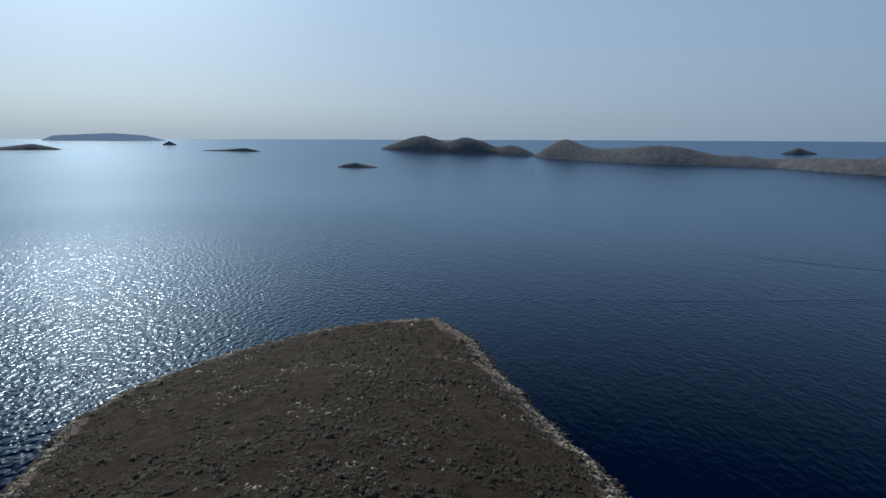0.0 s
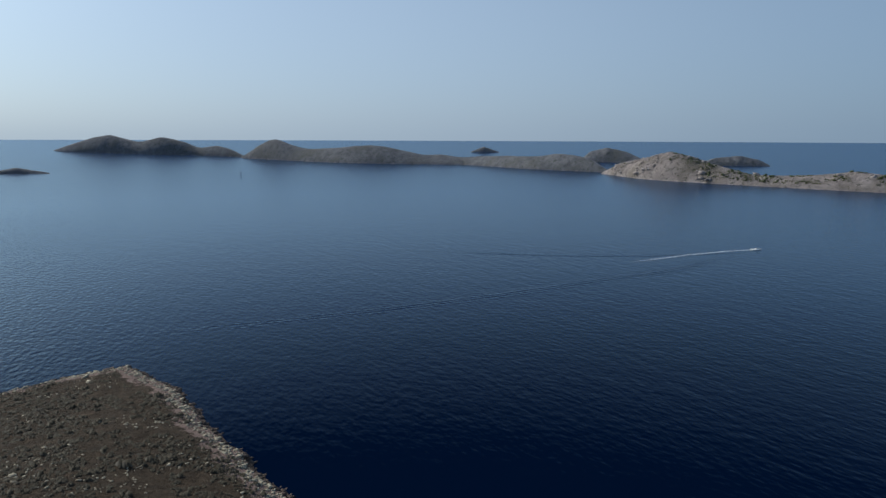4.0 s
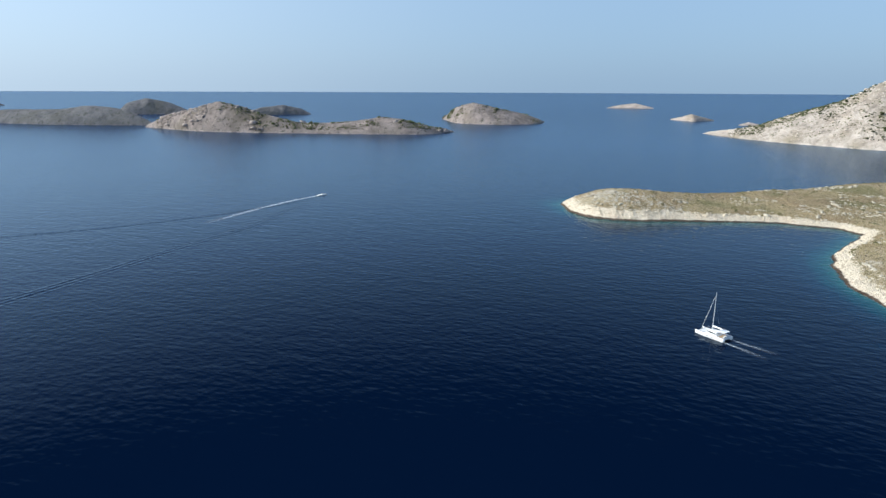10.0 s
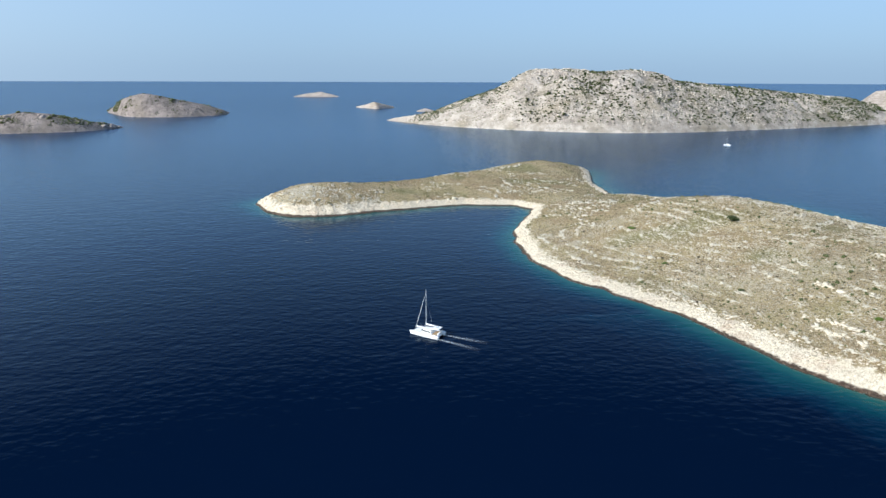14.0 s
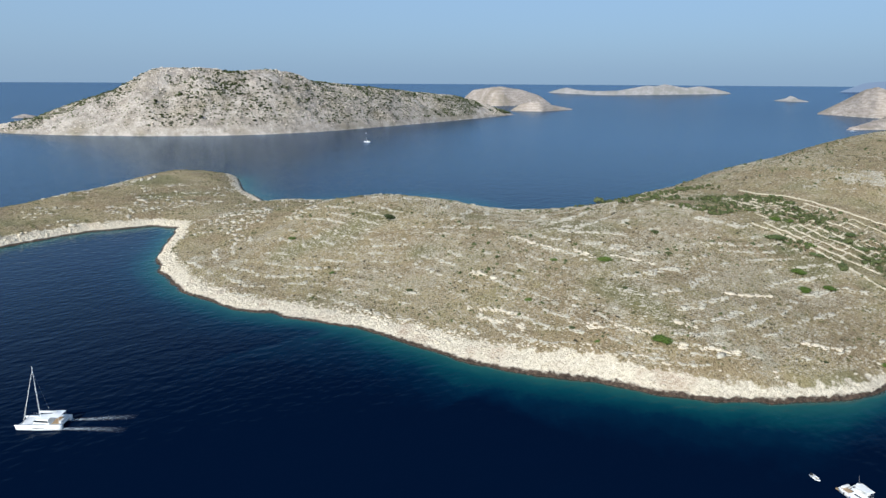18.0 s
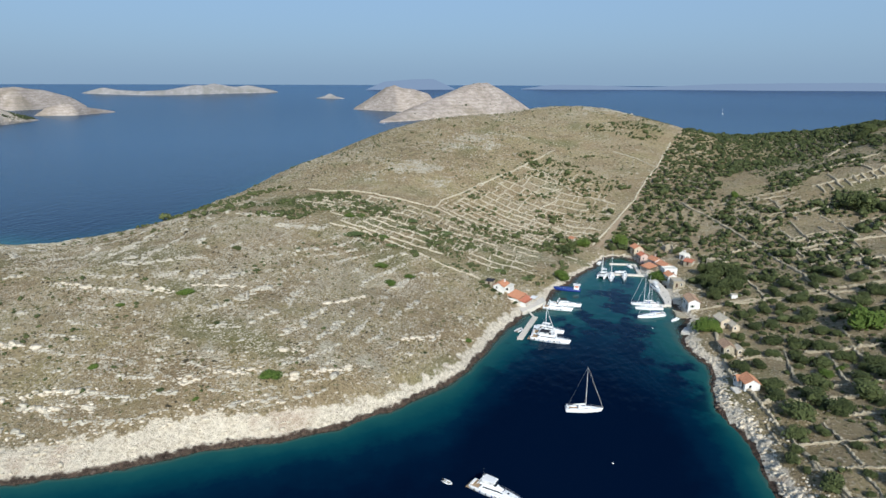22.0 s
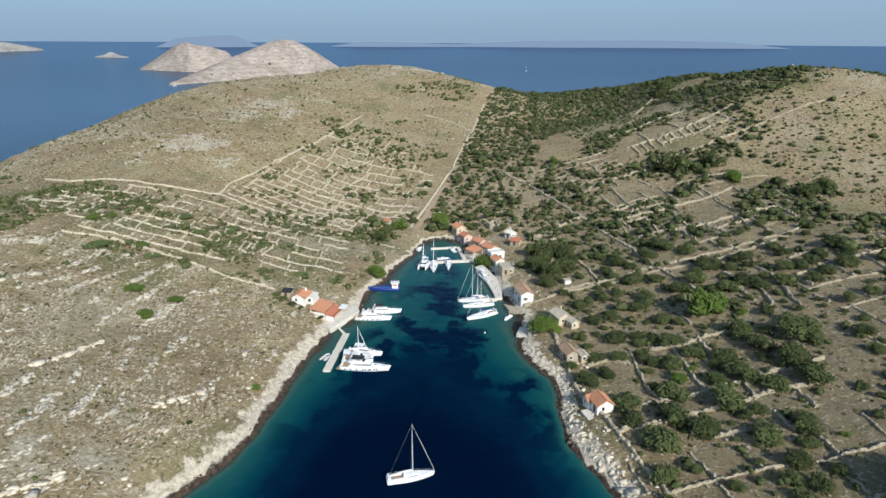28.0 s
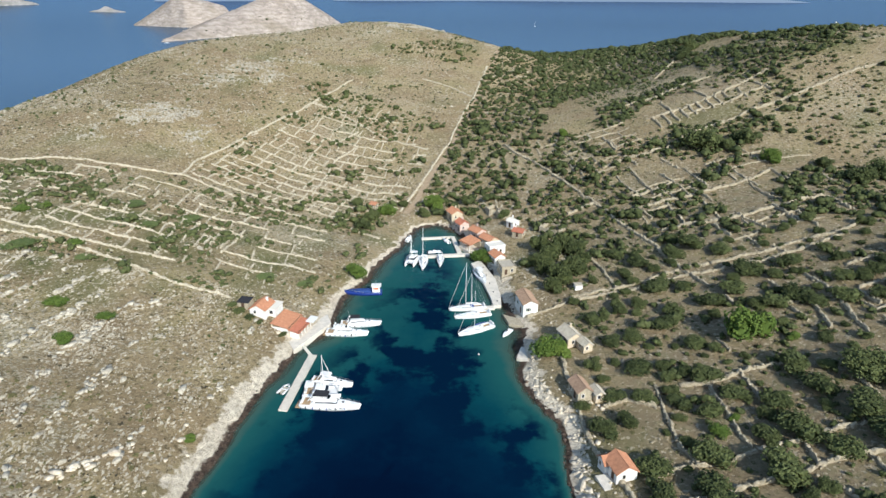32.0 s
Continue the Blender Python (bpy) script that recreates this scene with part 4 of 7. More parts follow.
WALLS_MID = [
   
    [(88.6, 261.5), (85.7, 279.6), (81.1, 295.2), (77.8, 305.5), (76.4, 315.3), (72.6, 327.2), (66.7, 344.7), (62.1, 358.9), (59.1, 368.2), (52.2, 384.0), (44.3, 397.6), (39.0, 410.2)],
    [(79.1, 311.1), (90.4, 313.5), (107.5, 314.9), (124.9, 317.2), (138.5, 321.3), (146.3, 325.6)],
    [(91.1, 290.7), (99.9, 290.9), (109.7, 288.1), (120.2, 287.6), (134.3, 290.5), (144.5, 293.7), (154.4, 295.8)], [(82.7, 358.4), (97.0, 360.9), (115.2, 362.5)],
    [(88.3, 324.6), (98.4, 325.6), (106.6, 328.1)], [(60.1, 320.8), (72.4, 326.1)],
]
WALLS_MID_CROSS = [
    [(93.4, 351.4), (97.3, 321.3)], [(86.9, 346.1), (91.0, 325.2)], [(104.8, 339.3), (110.1, 315.7)], [(115.4, 340.5), (118.8, 320.1)], [(112.6, 319.8), (116.4, 306.5)],
    [(128.5, 341.2), (131.1, 320.9)], [(133.9, 316.0), (136.2, 297.3)], [(119.0, 290.0), (122.8, 273.8)], [(132.9, 292.2), (133.8, 275.9)],
    [(137.1, 282.8), (138.1, 268.3)], [(108.7, 353.6), (113.2, 341.8)], [(114.5, 270.6), (116.0, 262.1)], [(108.7, 285.4), (110.6, 274.5)],
    [(87.8, 312.8), (90.7, 301.4)], [(119.8, 262.0), (121.9, 255.9)], [(153.8, 294.7), (154.4, 280.0)], [(94.9, 363.8), (97.4, 351.4)], [(89.3, 390.9), (92.5, 371.9)],
    [(112.2, 307.7), (112.3, 288.2)], [(99.4, 311.7), (100.3, 292.3)],
]
WALLS_UPPER = [
    [(114.3, 401.3), (134.9, 404.5), (153.3, 413.8), (171.3, 421.3), (187.8, 428.1)], [(132.4, 396.4), (155.4, 402.2), (183.1, 412.5)],
    [(123.5, 371.5), (141.3, 378.6), (164.7, 387.9), (191.2, 396.2), (209.2, 403.8), (226.3, 408.9), (246.9, 410.2)],
    [(104.1, 430.9), (124.3, 432.7), (147.7, 445.1), (163.3, 447.2)], [(145.9, 495.6), (174.2, 543.5)], [(117.5, 401.9), (118.6, 386.4)],
    [(122.5, 403.5), (123.6, 388.4)], [(127.3, 404.5), (128.4, 389.9)], [(132.6, 406.9), (133.2, 391.1)], [(137.7, 408.4), (138.5, 394.0)],
    [(142.7, 409.8), (143.4, 395.3)], [(148.4, 413.0), (148.4, 397.1)], [(153.4, 414.2), (153.6, 399.0)], [(158.3, 415.1), (158.6, 400.6)],
    [(127.7, 422.0), (128.6, 403.7)], [(147.4, 428.8), (150.3, 414.0)], [(166.1, 415.5), (167.1, 402.0)], [(176.3, 418.1), (180.2, 405.3)],
]
ROAD_WALLS = [
   
    [(34.1, 244.0), (45.2, 248.3), (50.9, 252.9), (65.3, 255.7), (77.7, 258.0), (88.4, 260.9), (99.8, 260.2), (113.4, 260.5), (119.2, 260.5), (129.8, 262.8), (139.5, 263.2), (148.9, 266.4)],
    [(48.6, 250.9), (64.6, 252.7), (78.7, 254.6), (88.7, 256.0), (100.1, 255.6), (113.2, 255.2), (127.4, 257.7), (142.5, 261.6)],
]
WALLS_WEST = [
    [(-115.7, 344.0), (-116.3, 365.0), (-107.9, 389.4), (-103.0, 405.3), (-93.9, 434.3), (-80.6, 473.5), (-69.8, 501.4), (-61.3, 527.7)],
    [(-80.6, 473.5), (-64.7, 466.9), (-44.2, 449.4), (-25.1, 434.1), (-3.9, 421.8)],
    [(-115.7, 344.0), (-98.2, 338.4), (-83.7, 333.5), (-69.7, 329.8), (-53.2, 325.2), (-37.3, 322.4), (-20.8, 312.3)],
    [(-208.4, 346.5), (-190.0, 339.2), (-164.6, 341.6), (-149.9, 338.5), (-132.0, 339.1), (-115.7, 344.0)],
    [(-146.2, 253.8), (-139.4, 254.8), (-127.0, 256.2), (-113.0, 254.4), (-100.1, 251.1), (-89.2, 247.5), (-78.8, 244.5), (-67.6, 244.0), (-61.6, 242.8)],
]
WALLS_WEST_CROSS = [
    [(-96.7, 295.6), (-93.8, 271.3), (-92.4, 260.1)], [(-91.3, 297.4), (-89.1, 275.2)], [(-86.3, 293.3), (-83.7, 271.7)], [(-81.0, 288.9), (-79.7, 272.0)],
    [(-73.2, 296.8), (-74.5, 272.3)], [(-96.7, 295.6), (-83.8, 294.3), (-71.5, 291.0)], [(-11.4, 537.8), (9.9, 522.9), (27.8, 500.3)], [(-47.0, 442.9), (-58.1, 423.1)],
    [(-44.7, 423.8), (-55.2, 403.3), (-59.0, 354.9)],
]
SHORE_LANE = [[(41, 222), (42, 200), (43, 180), (47, 165), (50, 150), (54, 132), (60, 112)]]
for group, wide, high, stone in ((WALLS_TERRACE, 0.75, 0.9, DRY_STONE), (WALLS_CROSS, 0.65, 0.85, DRY_STONE), (WALLS_MID, 0.8, 0.95, DRY_STONE), (WALLS_MID_CROSS, 0.65, 0.85, DRY_STONE),
                                 (WALLS_UPPER, 0.8, 1.0, DRY_STONE), (ROAD_WALLS, 0.75, 0.7, DRY_STONE), (SHORE_LANE, 0.85, 0.8, DRY_STONE), (WALLS_WEST, 0.7, 0.65, WALL_TAN),
                                 (WALLS_WEST_CROSS, 0.55, 0.6, WALL_TAN), ([[(-15, 347), (-8, 372), (2, 408), (9, 430), (16, 467), (25, 504), (38, 574)]], 0.85, 0.8, WALL_TAN)):
    for line in group:
        ribbon_wall(line, wide, high, stone)


def track(points, wide, name, label, mat):
    pts = np.array(points, float)
    seg = np.r_[0, np.cumsum(np.hypot(*np.diff(pts, axis=0).T))]
    s = np.arange(0, seg[-1], 2.0)
    x, y = np.interp(s, seg, pts[:, 0]) + 0.6 * np.sin(s * 0.11), np.interp(s, seg, pts[:, 1])
    dx, dy = np.gradient(x), np.gradient(y)
    n = np.hypot(dx, dy)
    offs = np.linspace(-0.5, 0.5, 5) * wide
    X, Y = x[:, None] - (dy / n)[:, None] * offs, y[:, None] + (dx / n)[:, None] * offs
    Z = height(X, Y)
    Z = np.maximum(Z, Z.mean(1, keepdims=True)) + 0.12
    return tagged(new(name, mesh_grid(name, X, Y, Z, {}, mat)), label, "path", kind="structure")


DIRT = plain("bare_red_earth", (0.40, 0.30, 0.19), 0.95, spread=0.3, scale=0.6, bump=0.5)
track([(-12, 345), (-5, 372), (5, 408), (12, 430), (19, 467), (28, 504), (41, 574), (50, 625), (57, 665)], 2.8, "path", "straight bare earth track up the slope", DIRT)


# ---- limestone along the water and in beds on the slopes ----
def spots(count, low, high):
    return rng.uniform(low[0], high[0], count), rng.uniform(low[1], high[1], count)


def slope_turn(x, y):
    e = 1.5
    gx_, gy_ = height(x + e, y) - height(x - e, y), height(x, y + e) - height(x, y - e)
    return np.arctan2(gx_, -gy_)


def stones(name, x, y, size, mat, label, long=1.0, sink=0.25, turn=None, shapes=STONES):
    z = height(x, y)
    n = len(x)
    t = rng.uniform(0, 6.28, n) if turn is None else turn + rng.normal(0, 0.18, n)
    sc = np.stack([size * long * rng.uniform(0.8, 1.3, n), size * rng.uniform(0.7, 1.1, n), size * rng.uniform(0.55, 1.0, n)], 1)
    return joined(name, shapes, np.stack([x, y, z + size * (0.3 - sink)], 1), t, sc, mat, label, "rocks", tilt=rng.normal(0, 0.2, n))


def on_shore(count, low, high, near, far):
    x, y = spots(count, low, high)
    d = shore_distance(x, y)
    ok = (d > near) & (d < far)
    return x[ok], y[ok]


x, y = on_shore(90000, (-330, -10), (60, 345), 2.2, 12.5)
k = rng.random(len(x)) < np.where((y > 290) | ((x > 24) & (y > 205)), 0.08, np.where(x > 24, 0.3, np.where((y > 112) & (x < 0), 0.1, 0.8)))
stones("shore_rocks", x[k], y[k], rng.gamma(3.0, 0.095, k.sum()) + 0.10, ROCK_WHITE, "broken white limestone along the waterline")
x, y = on_shore(60000, (-700, -210), (-320, 150), 2.0, 11.0)
stones("shore_rocks", x, y, rng.gamma(3.0, 0.13, len(x)) + 0.12, ROCK_WHITE, "broken white limestone along the waterline")
x, y = on_shore(50000, (30, -350), (255, -100), 1.5, 7.0)
stones("shore_rocks", x, y, rng.gamma(2.5, 0.13, len(x)) + 0.12, DRY_STONE, "dark jagged boulders round the headland")
x, y = on_shore(50000, (-330, -10), (60, 345), -0.5, 1.4)
stones("wet_rocks", x, y, rng.gamma(3.0, 0.09, len(x)) + 0.10, ROCK_WET, "wet brown rocks at the waterline")
x, y = on_shore(40000, (30, -350), (255, -100), -1.0, 2.4)
stones("wet_rocks", x, y, rng.gamma(3.0, 0.15, len(x)) + 0.15, ROCK_WET, "wet brown rocks at the waterline")
# big blocks under the eastern terraces
x, y = on_shore(4600, (28, 60), (66, 222), 1.8, 5.6)
stones("shore_rocks", x, y, rng.gamma(1.8, 0.17, len(x)) + 0.14, ROCK_WHITE, "large white limestone blocks under the terraces", 1.8, 0.5)
# stones that stand proud on the walls or lie at their feet
line = np.concatenate(WALL_LINES)
pick = line[rng.integers(0, len(line), 15000)]
jog = rng.normal(0, 0.42, (len(pick), 2))
drop = np.where(np.hypot(jog[:, 0], jog[:, 1]) > 0.5, 0.55, 0.0)
size = rng.gamma(3.0, 0.05, len(pick)) + 0.09
joined("wall_stones", STONES, np.stack([pick[:, 0] + jog[:, 0], pick[:, 1] + jog[:, 1], pick[:, 2] - drop], 1), rng.uniform(0, 6.28, len(pick)),
       np.stack([size * 1.25, size, size * 0.85], 1), DRY_STONE, "loose grey stones along the dry-stone walls", "stones")
# strings of large white blocks where a bed breaks off
LEDGES = [
    [(-119.9, 111.3), (-103.3, 119.1)], [(-95.3, 119.2), (-86.3, 127.3), (-74.7, 138.8)], [(-171.9, 85.9), (-157.7, 91.6), (-143.3, 95.8)],
    [(-213.1, 146.2), (-178.2, 144.7)], [(-179.5, 150.2), (-160.0, 148.0)], [(-159.2, 155.7), (-139.1, 163.8)], [(-160.7, 83.7), (-137.1, 90.5)],
    [(-71.1, 160.3), (-60.5, 175.9)], [(-195.7, 106.2), (-176.5, 108.3)], [(-131.6, 103.1), (-118.5, 107.5)], [(-107.7, 166.7), (-97.8, 187.7)], [(-103.9, 131.9), (-96.6, 133.9)],
]
for bed in LEDGES:
    bed = np.array(bed)
    seg = np.r_[0, np.cumsum(np.hypot(*np.diff(bed, axis=0).T))]
    u = rng.uniform(0, seg[-1], int(seg[-1] * 2.2))
    x, y = np.interp(u, seg, bed[:, 0]) + rng.normal(0, 0.5, len(u)), np.interp(u, seg, bed[:, 1]) + rng.normal(0, 0.8, len(u))
    ok = grid_noise(x, y, 3.5, 69) > -0.55
    along = math.atan2(bed[-1, 1] - bed[0, 1], bed[-1, 0] - bed[0, 0])
    stones("rock_ledge", x[ok], y[ok], rng.gamma(2.0, 0.2, ok.sum()) + 0.18, ROCK_WHITE, "string of large white limestone blocks in dry grass", 1.15, 0.2, along + rng.normal(0, 0.5, ok.sum()))
# beds that crop out along the contours
x, y = spots(260000, (-330, -5), (-35, 260))
z0 = height(x, y)
d = shore_distance(x, y)
step = np.mod(z0 + 1.6 * grid_noise(x, y, 34, 8), 2.2) / 2.2
mask = 0.7 * grid_noise(x, y, 22, 71) + 0.7 * grid_noise(x, y, 7, 72) + 0.7 * grid_noise(x, y, 2.6, 70) + 0.5 * rng.uniform(-1, 1, len(x))
ok = (d > 9) & (step < 0.34) & (mask > 0.3) & (y < 235 - 0.15 * (x + 35))
x, y = x[ok][:15000], y[ok][:15000]
stones("rock_outcrop", x, y, rng.gamma(2.2, 0.13, len(x)) + 0.12, ROCK_GREY, "weathered limestone ledges in dry grass", 1.25, 0.2, slope_turn(x, y))
x, y = spots(260000, (-330, -5), (-35, 250))
ok = (shore_distance(x, y) > 8) & (0.4 * grid_noise(x, y, 16, 73) + 0.6 * grid_noise(x, y, 4, 74) + 0.8 * rng.uniform(-1, 1, len(x)) > 0.4)
x, y = x[ok][:65000], y[ok][:65000]
stones("loose_stones", x, y, rng.gamma(2.0, 0.075, len(x)) + 0.09, WALL_TAN, "loose limestone rubble in dry grass", 1.5, 0.1, slope_turn(x, y), PEBBLES)
x, y = spots(90000, (-340, 240), (60, 760))
ok = (shore_distance(x, y) > 8) & (0.6 * grid_noise(x, y, 25, 83) + 0.6 * grid_noise(x, y, 7, 84) + 0.5 * rng.uniform(-1, 1, len(x)) > 0.2)
stones("loose_stones", x[ok], y[ok], rng.gamma(2.0, 0.10, ok.sum()) + 0.10, WALL_TAN, "loose limestone rubble on the western hill", 1.5, 0.1, None, PEBBLES)
for oval in ((-152, 399, 32, 12, 0.75), (-128, 508, 44, 26, 0.9), (-25, 680, 40, 20), (-440, -140, 24, 44)):
    x, y = spots(9000, (oval[0] - oval[2], oval[1] - max(oval[2:4])), (oval[0] + oval[2], oval[1] + max(oval[2:4])))
    ok = (blob(x, y, *oval) + 1.1 * grid_noise(x, y, 9, 75) + 0.8 * grid_noise(x, y, 3, 76) + 0.5 * rng.uniform(-1, 1, len(x)) > 0.8) & (shore_distance(x, y) > 3)
    stones("rock_outcrop", x[ok], y[ok], rng.gamma(2.0, 0.14, ok.sum()) + 0.12, ROCK_GREY, "pale limestone pavement on the hillside", 1.4, 0.15, None, PEBBLES)
x, y = spots(5000, (80, -330), (235, -110))
ok = (shore_distance(x, y) > 5) & (grid_noise(x, y, 14, 76) + 0.5 * grid_noise(x, y, 5, 77) > 0.4)
stones("loose_stones", x[ok], y[ok], rng.gamma(2.0, 0.10, ok.sum()) + 0.1, DRY_STONE, "loose limestone rubble on the headland", 1.6)
x, y = spots(12000, (-690, -200), (-330, 150))
ok = (shore_distance(x, y) > 8) & (grid_noise(x, y, 20, 78) + 0.5 * grid_noise(x, y, 7, 79) > 0.3)
stones("loose_stones", x[ok], y[ok], rng.gamma(2.5, 0.2, ok.sum()) + 0.15, ROCK_GREY, "loose limestone rubble on the low cape", 1.6)
x, y = spots(16000, (45, 90), (330, 560))
ok = (shore_distance(x, y) > 8) & (grid_noise(x, y, 18, 80) + 0.5 * grid_noise(x, y, 6, 81) > 0.25)
stones("loose_stones", x[ok], y[ok], rng.gamma(2.5, 0.08, ok.sum()) + 0.1, DRY_STONE, "loose limestone rubble between terrace walls")


# ---- scrub and trees ----
def tufts(name, x, y, size, mat, label):
    z = height(x, y) - 0.05
    n = len(x)
    sc = np.stack([size, size, size * rng.uniform(0.6, 1.0, n)], 1)
    return joined(name, TUFTS, np.stack([x, y, z], 1), rng.uniform(0, 6.28, n), sc, mat, label, "scrub")


def crowns(name, x, y, size, mat, label, category="scrub"):
    z = height(x, y) - 0.1
    n = len(x)
    sc = np.stack([size * rng.uniform(0.85, 1.2, n), size, size * rng.uniform(0.65, 0.95, n)], 1)
    return joined(name, LIGHT_CROWNS, np.stack([x, y, z], 1), rng.uniform(0, 6.28, n), sc, mat, label, category)


x, y = spots(52000, (-340, -5), (70, 780))
ok = (shore_distance(x, y) > 10) & (0.7 * grid_noise(x, y, 30, 91) + 0.7 * grid_noise(x, y, 9, 92) > -0.1) & (x < -20 + (y - 345) * 0.205)
x, y = x[ok], y[ok]
tufts("dry_scrub", x, y, rng.gamma(3.0, 0.13, len(x)) + 0.1, LEAF_DRY, "low dry scrub scattered over the grass")
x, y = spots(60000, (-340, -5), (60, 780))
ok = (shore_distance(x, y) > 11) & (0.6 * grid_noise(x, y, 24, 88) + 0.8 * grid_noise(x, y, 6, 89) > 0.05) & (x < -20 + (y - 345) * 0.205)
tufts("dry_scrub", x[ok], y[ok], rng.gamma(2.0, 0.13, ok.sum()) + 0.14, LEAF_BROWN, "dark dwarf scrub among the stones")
# tufts kept dark brown to deepen the headland's backlit tone
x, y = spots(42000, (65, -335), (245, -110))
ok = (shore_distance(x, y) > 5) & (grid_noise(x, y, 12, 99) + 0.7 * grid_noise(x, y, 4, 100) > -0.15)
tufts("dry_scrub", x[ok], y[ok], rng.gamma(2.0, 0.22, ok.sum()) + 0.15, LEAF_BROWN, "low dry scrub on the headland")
x, y = spots(15000, (-690, -200), (-330, 160))
ok = shore_distance(x, y) > 8
tufts("dry_scrub", x[ok][:3500], y[ok][:3500], rng.gamma(3.0, 0.2, len(x[ok][:3500])) + 0.1, LEAF_DRY, "low dry scrub on the cape")
x, y = spots(16000, (45, 90), (350, 600))
ok = shore_distance(x, y) > 8
tufts("dry_scrub", x[ok], y[ok], rng.gamma(3.0, 0.15, ok.sum()) + 0.1, LEAF_DRY, "low dry scrub between terrace walls")
x, y = spots(5200, (-330, 0), (40, 760))
ok = (shore_distance(x, y) > 14) & (grid_noise(x, y, 45, 93) + np.clip((y - 330) / 300, -0.2, 0.5) > 0.0) & (x < -20 + (y - 345) * 0.205)
crowns("green_scrub", x[ok], y[ok], rng.gamma(3.0, 0.16, ok.sum()) + 0.2, LEAF_MID, "small green bushes dotted over the slope")


def scatter(count, low, high, gap, test):
    """Places at least gap apart that pass the test."""
    got, cell = [], {}
    xs, ys = spots(count, low, high)
    ds = shore_distance(xs, ys)
    na, nb = grid_noise(xs, ys, 26, 94), grid_noise(xs, ys, 17, 95)
    xs, ys = xs.tolist(), ys.tolist()
    for x, y, d, n, m in zip(xs, ys, ds.tolist(), na.tolist(), nb.tolist()):
        key = int(x // gap), int(y // gap)
        if any((x - a) ** 2 + (y - b) ** 2 < gap * gap for i in (-1, 0, 1) for j in (-1, 0, 1) for a, b in cell.get((key[0] + i, key[1] + j), ())):
            continue
        if test(x, y, d, n, m):
            got.append((x, y))
            cell.setdefault(key, []).append((x, y))
    return got


HOUSES = [(-51, 239), (-56, 240), (-43, 237), (-38, 234), (11, 340), (14, 330), (21, 317), (26, 307), (18, 308), (28, 297), (28, 290), (31, 280), (38, 310),
          (35, 250), (46, 225), (44, 201), (47, 171), (29, 338), (33, 332), (36, 319)]


def clear(x, y, r=6.5):
    return all((x - a) ** 2 + (y - b) ** 2 > r * r for a, b in HOUSES) and abs(x - (-12 + (y - 345) * 0.205)) > 4.5


BUSHES_LOW = [
    (48.4, 211.5, 3.0), (60.6, 208.5, 4.3), (75.8, 202.1, 4.7), (51.1, 198.3, 3.7), (58.6, 195.3, 3.6), (66.3, 193.6, 3.7), (72.3, 188.2, 3.2), (79.9, 193.4, 4.1),
    (43.1, 196.0, 2.4), (45.9, 185.0, 4.2), (52.4, 188.3, 3.1), (53.7, 170.8, 4.3), (66.9, 173.3, 5.2), (63.8, 179.4, 2.3), (80.0, 176.9, 3.9), (79.3, 167.1, 5.9),
    (87.6, 188.4, 4.1), (87.4, 177.8, 5.5), (98.8, 191.6, 5.1), (96.1, 200.8, 5.3), (104.1, 181.6, 5.8), (93.4, 170.8, 4.7), (103.2, 171.2, 5.6), (64.0, 162.7, 5.6),
    (51.9, 162.5, 4.1), (69.5, 155.8, 4.8), (56.7, 152.1, 5.9), (81.0, 149.8, 4.8), (92.4, 152.8, 5.0), (80.5, 159.7, 2.2), (112.2, 193.6, 7.1), (78.7, 217.4, 4.1),
    (67.1, 208.8, 2.6),
]
BUSHES_ROAD = [
    (83.0, 213.7, 2.3), (118.7, 250.8, 4.9), (107.1, 249.5, 5.3), (112.4, 244.8, 3.2), (98.4, 241.3, 4.6), (86.3, 248.4, 3.6), (90.1, 237.9, 5.0), (112.9, 230.5, 5.0),
    (116.0, 226.6, 4.0), (123.4, 225.4, 4.5), (128.4, 234.9, 4.2), (105.3, 230.4, 5.0), (78.3, 234.7, 3.9), (101.3, 230.8, 3.0), (136.9, 235.2, 3.2), (130.6, 221.4, 3.5),
    (96.5, 274.2, 5.7), (103.6, 265.2, 4.5), (89.2, 270.3, 4.5), (76.5, 268.7, 4.4), (70.2, 277.2, 4.0), (71.0, 263.0, 3.8), (77.6, 250.6, 5.2), (69.8, 243.0, 3.0),
    (63.5, 240.3, 2.9), (53.5, 236.4, 3.8), (58.5, 238.3, 2.9), (73.0, 228.7, 4.7), (63.3, 224.8, 3.7), (56.7, 222.6, 3.6), (113.2, 188.2, 3.5), (72.1, 204.7, 2.6),
    (65.6, 198.5, 2.5), (132.9, 233.9, 3.2),
]
GROVE = [
    (44.3, 294.2, 3.6), (47.5, 284.1, 4.0), (52.8, 289.7, 4.1), (56.8, 286.3, 3.5), (44.6, 271.3, 3.8), (48.0, 265.6, 4.1), (53.1, 271.6, 3.8), (58.7, 278.7, 2.8),
    (41.5, 280.9, 2.8), (44.9, 258.8, 3.1), (46.9, 296.4, 2.6), (55.8, 268.9, 2.7),
]
for k, (x, y, r) in enumerate(BUSHES_LOW + BUSHES_ROAD):
    shrub(x, y, r * 0.95, k, tall=0.62 if r > 3.5 else 0.8)
for k, (x, y, r) in enumerate(GROVE):
    shrub(x, y, r * 1.2, k, "holm_oak", "dense dark green oak in the grove behind the hamlet", "tree", "oaks of the grove", tall=1.15)
TAKEN = np.array(BUSHES_LOW + BUSHES_ROAD + GROVE)


def gap_tree(x, y, d, n, m):
    return d > 9 and clear(x, y) and y > 95 and float((np.hypot(TAKEN[:, 0] - x, TAKEN[:, 1] - y) - TAKEN[:, 2]).min()) > (1.2 if y > 150 else 0.6)


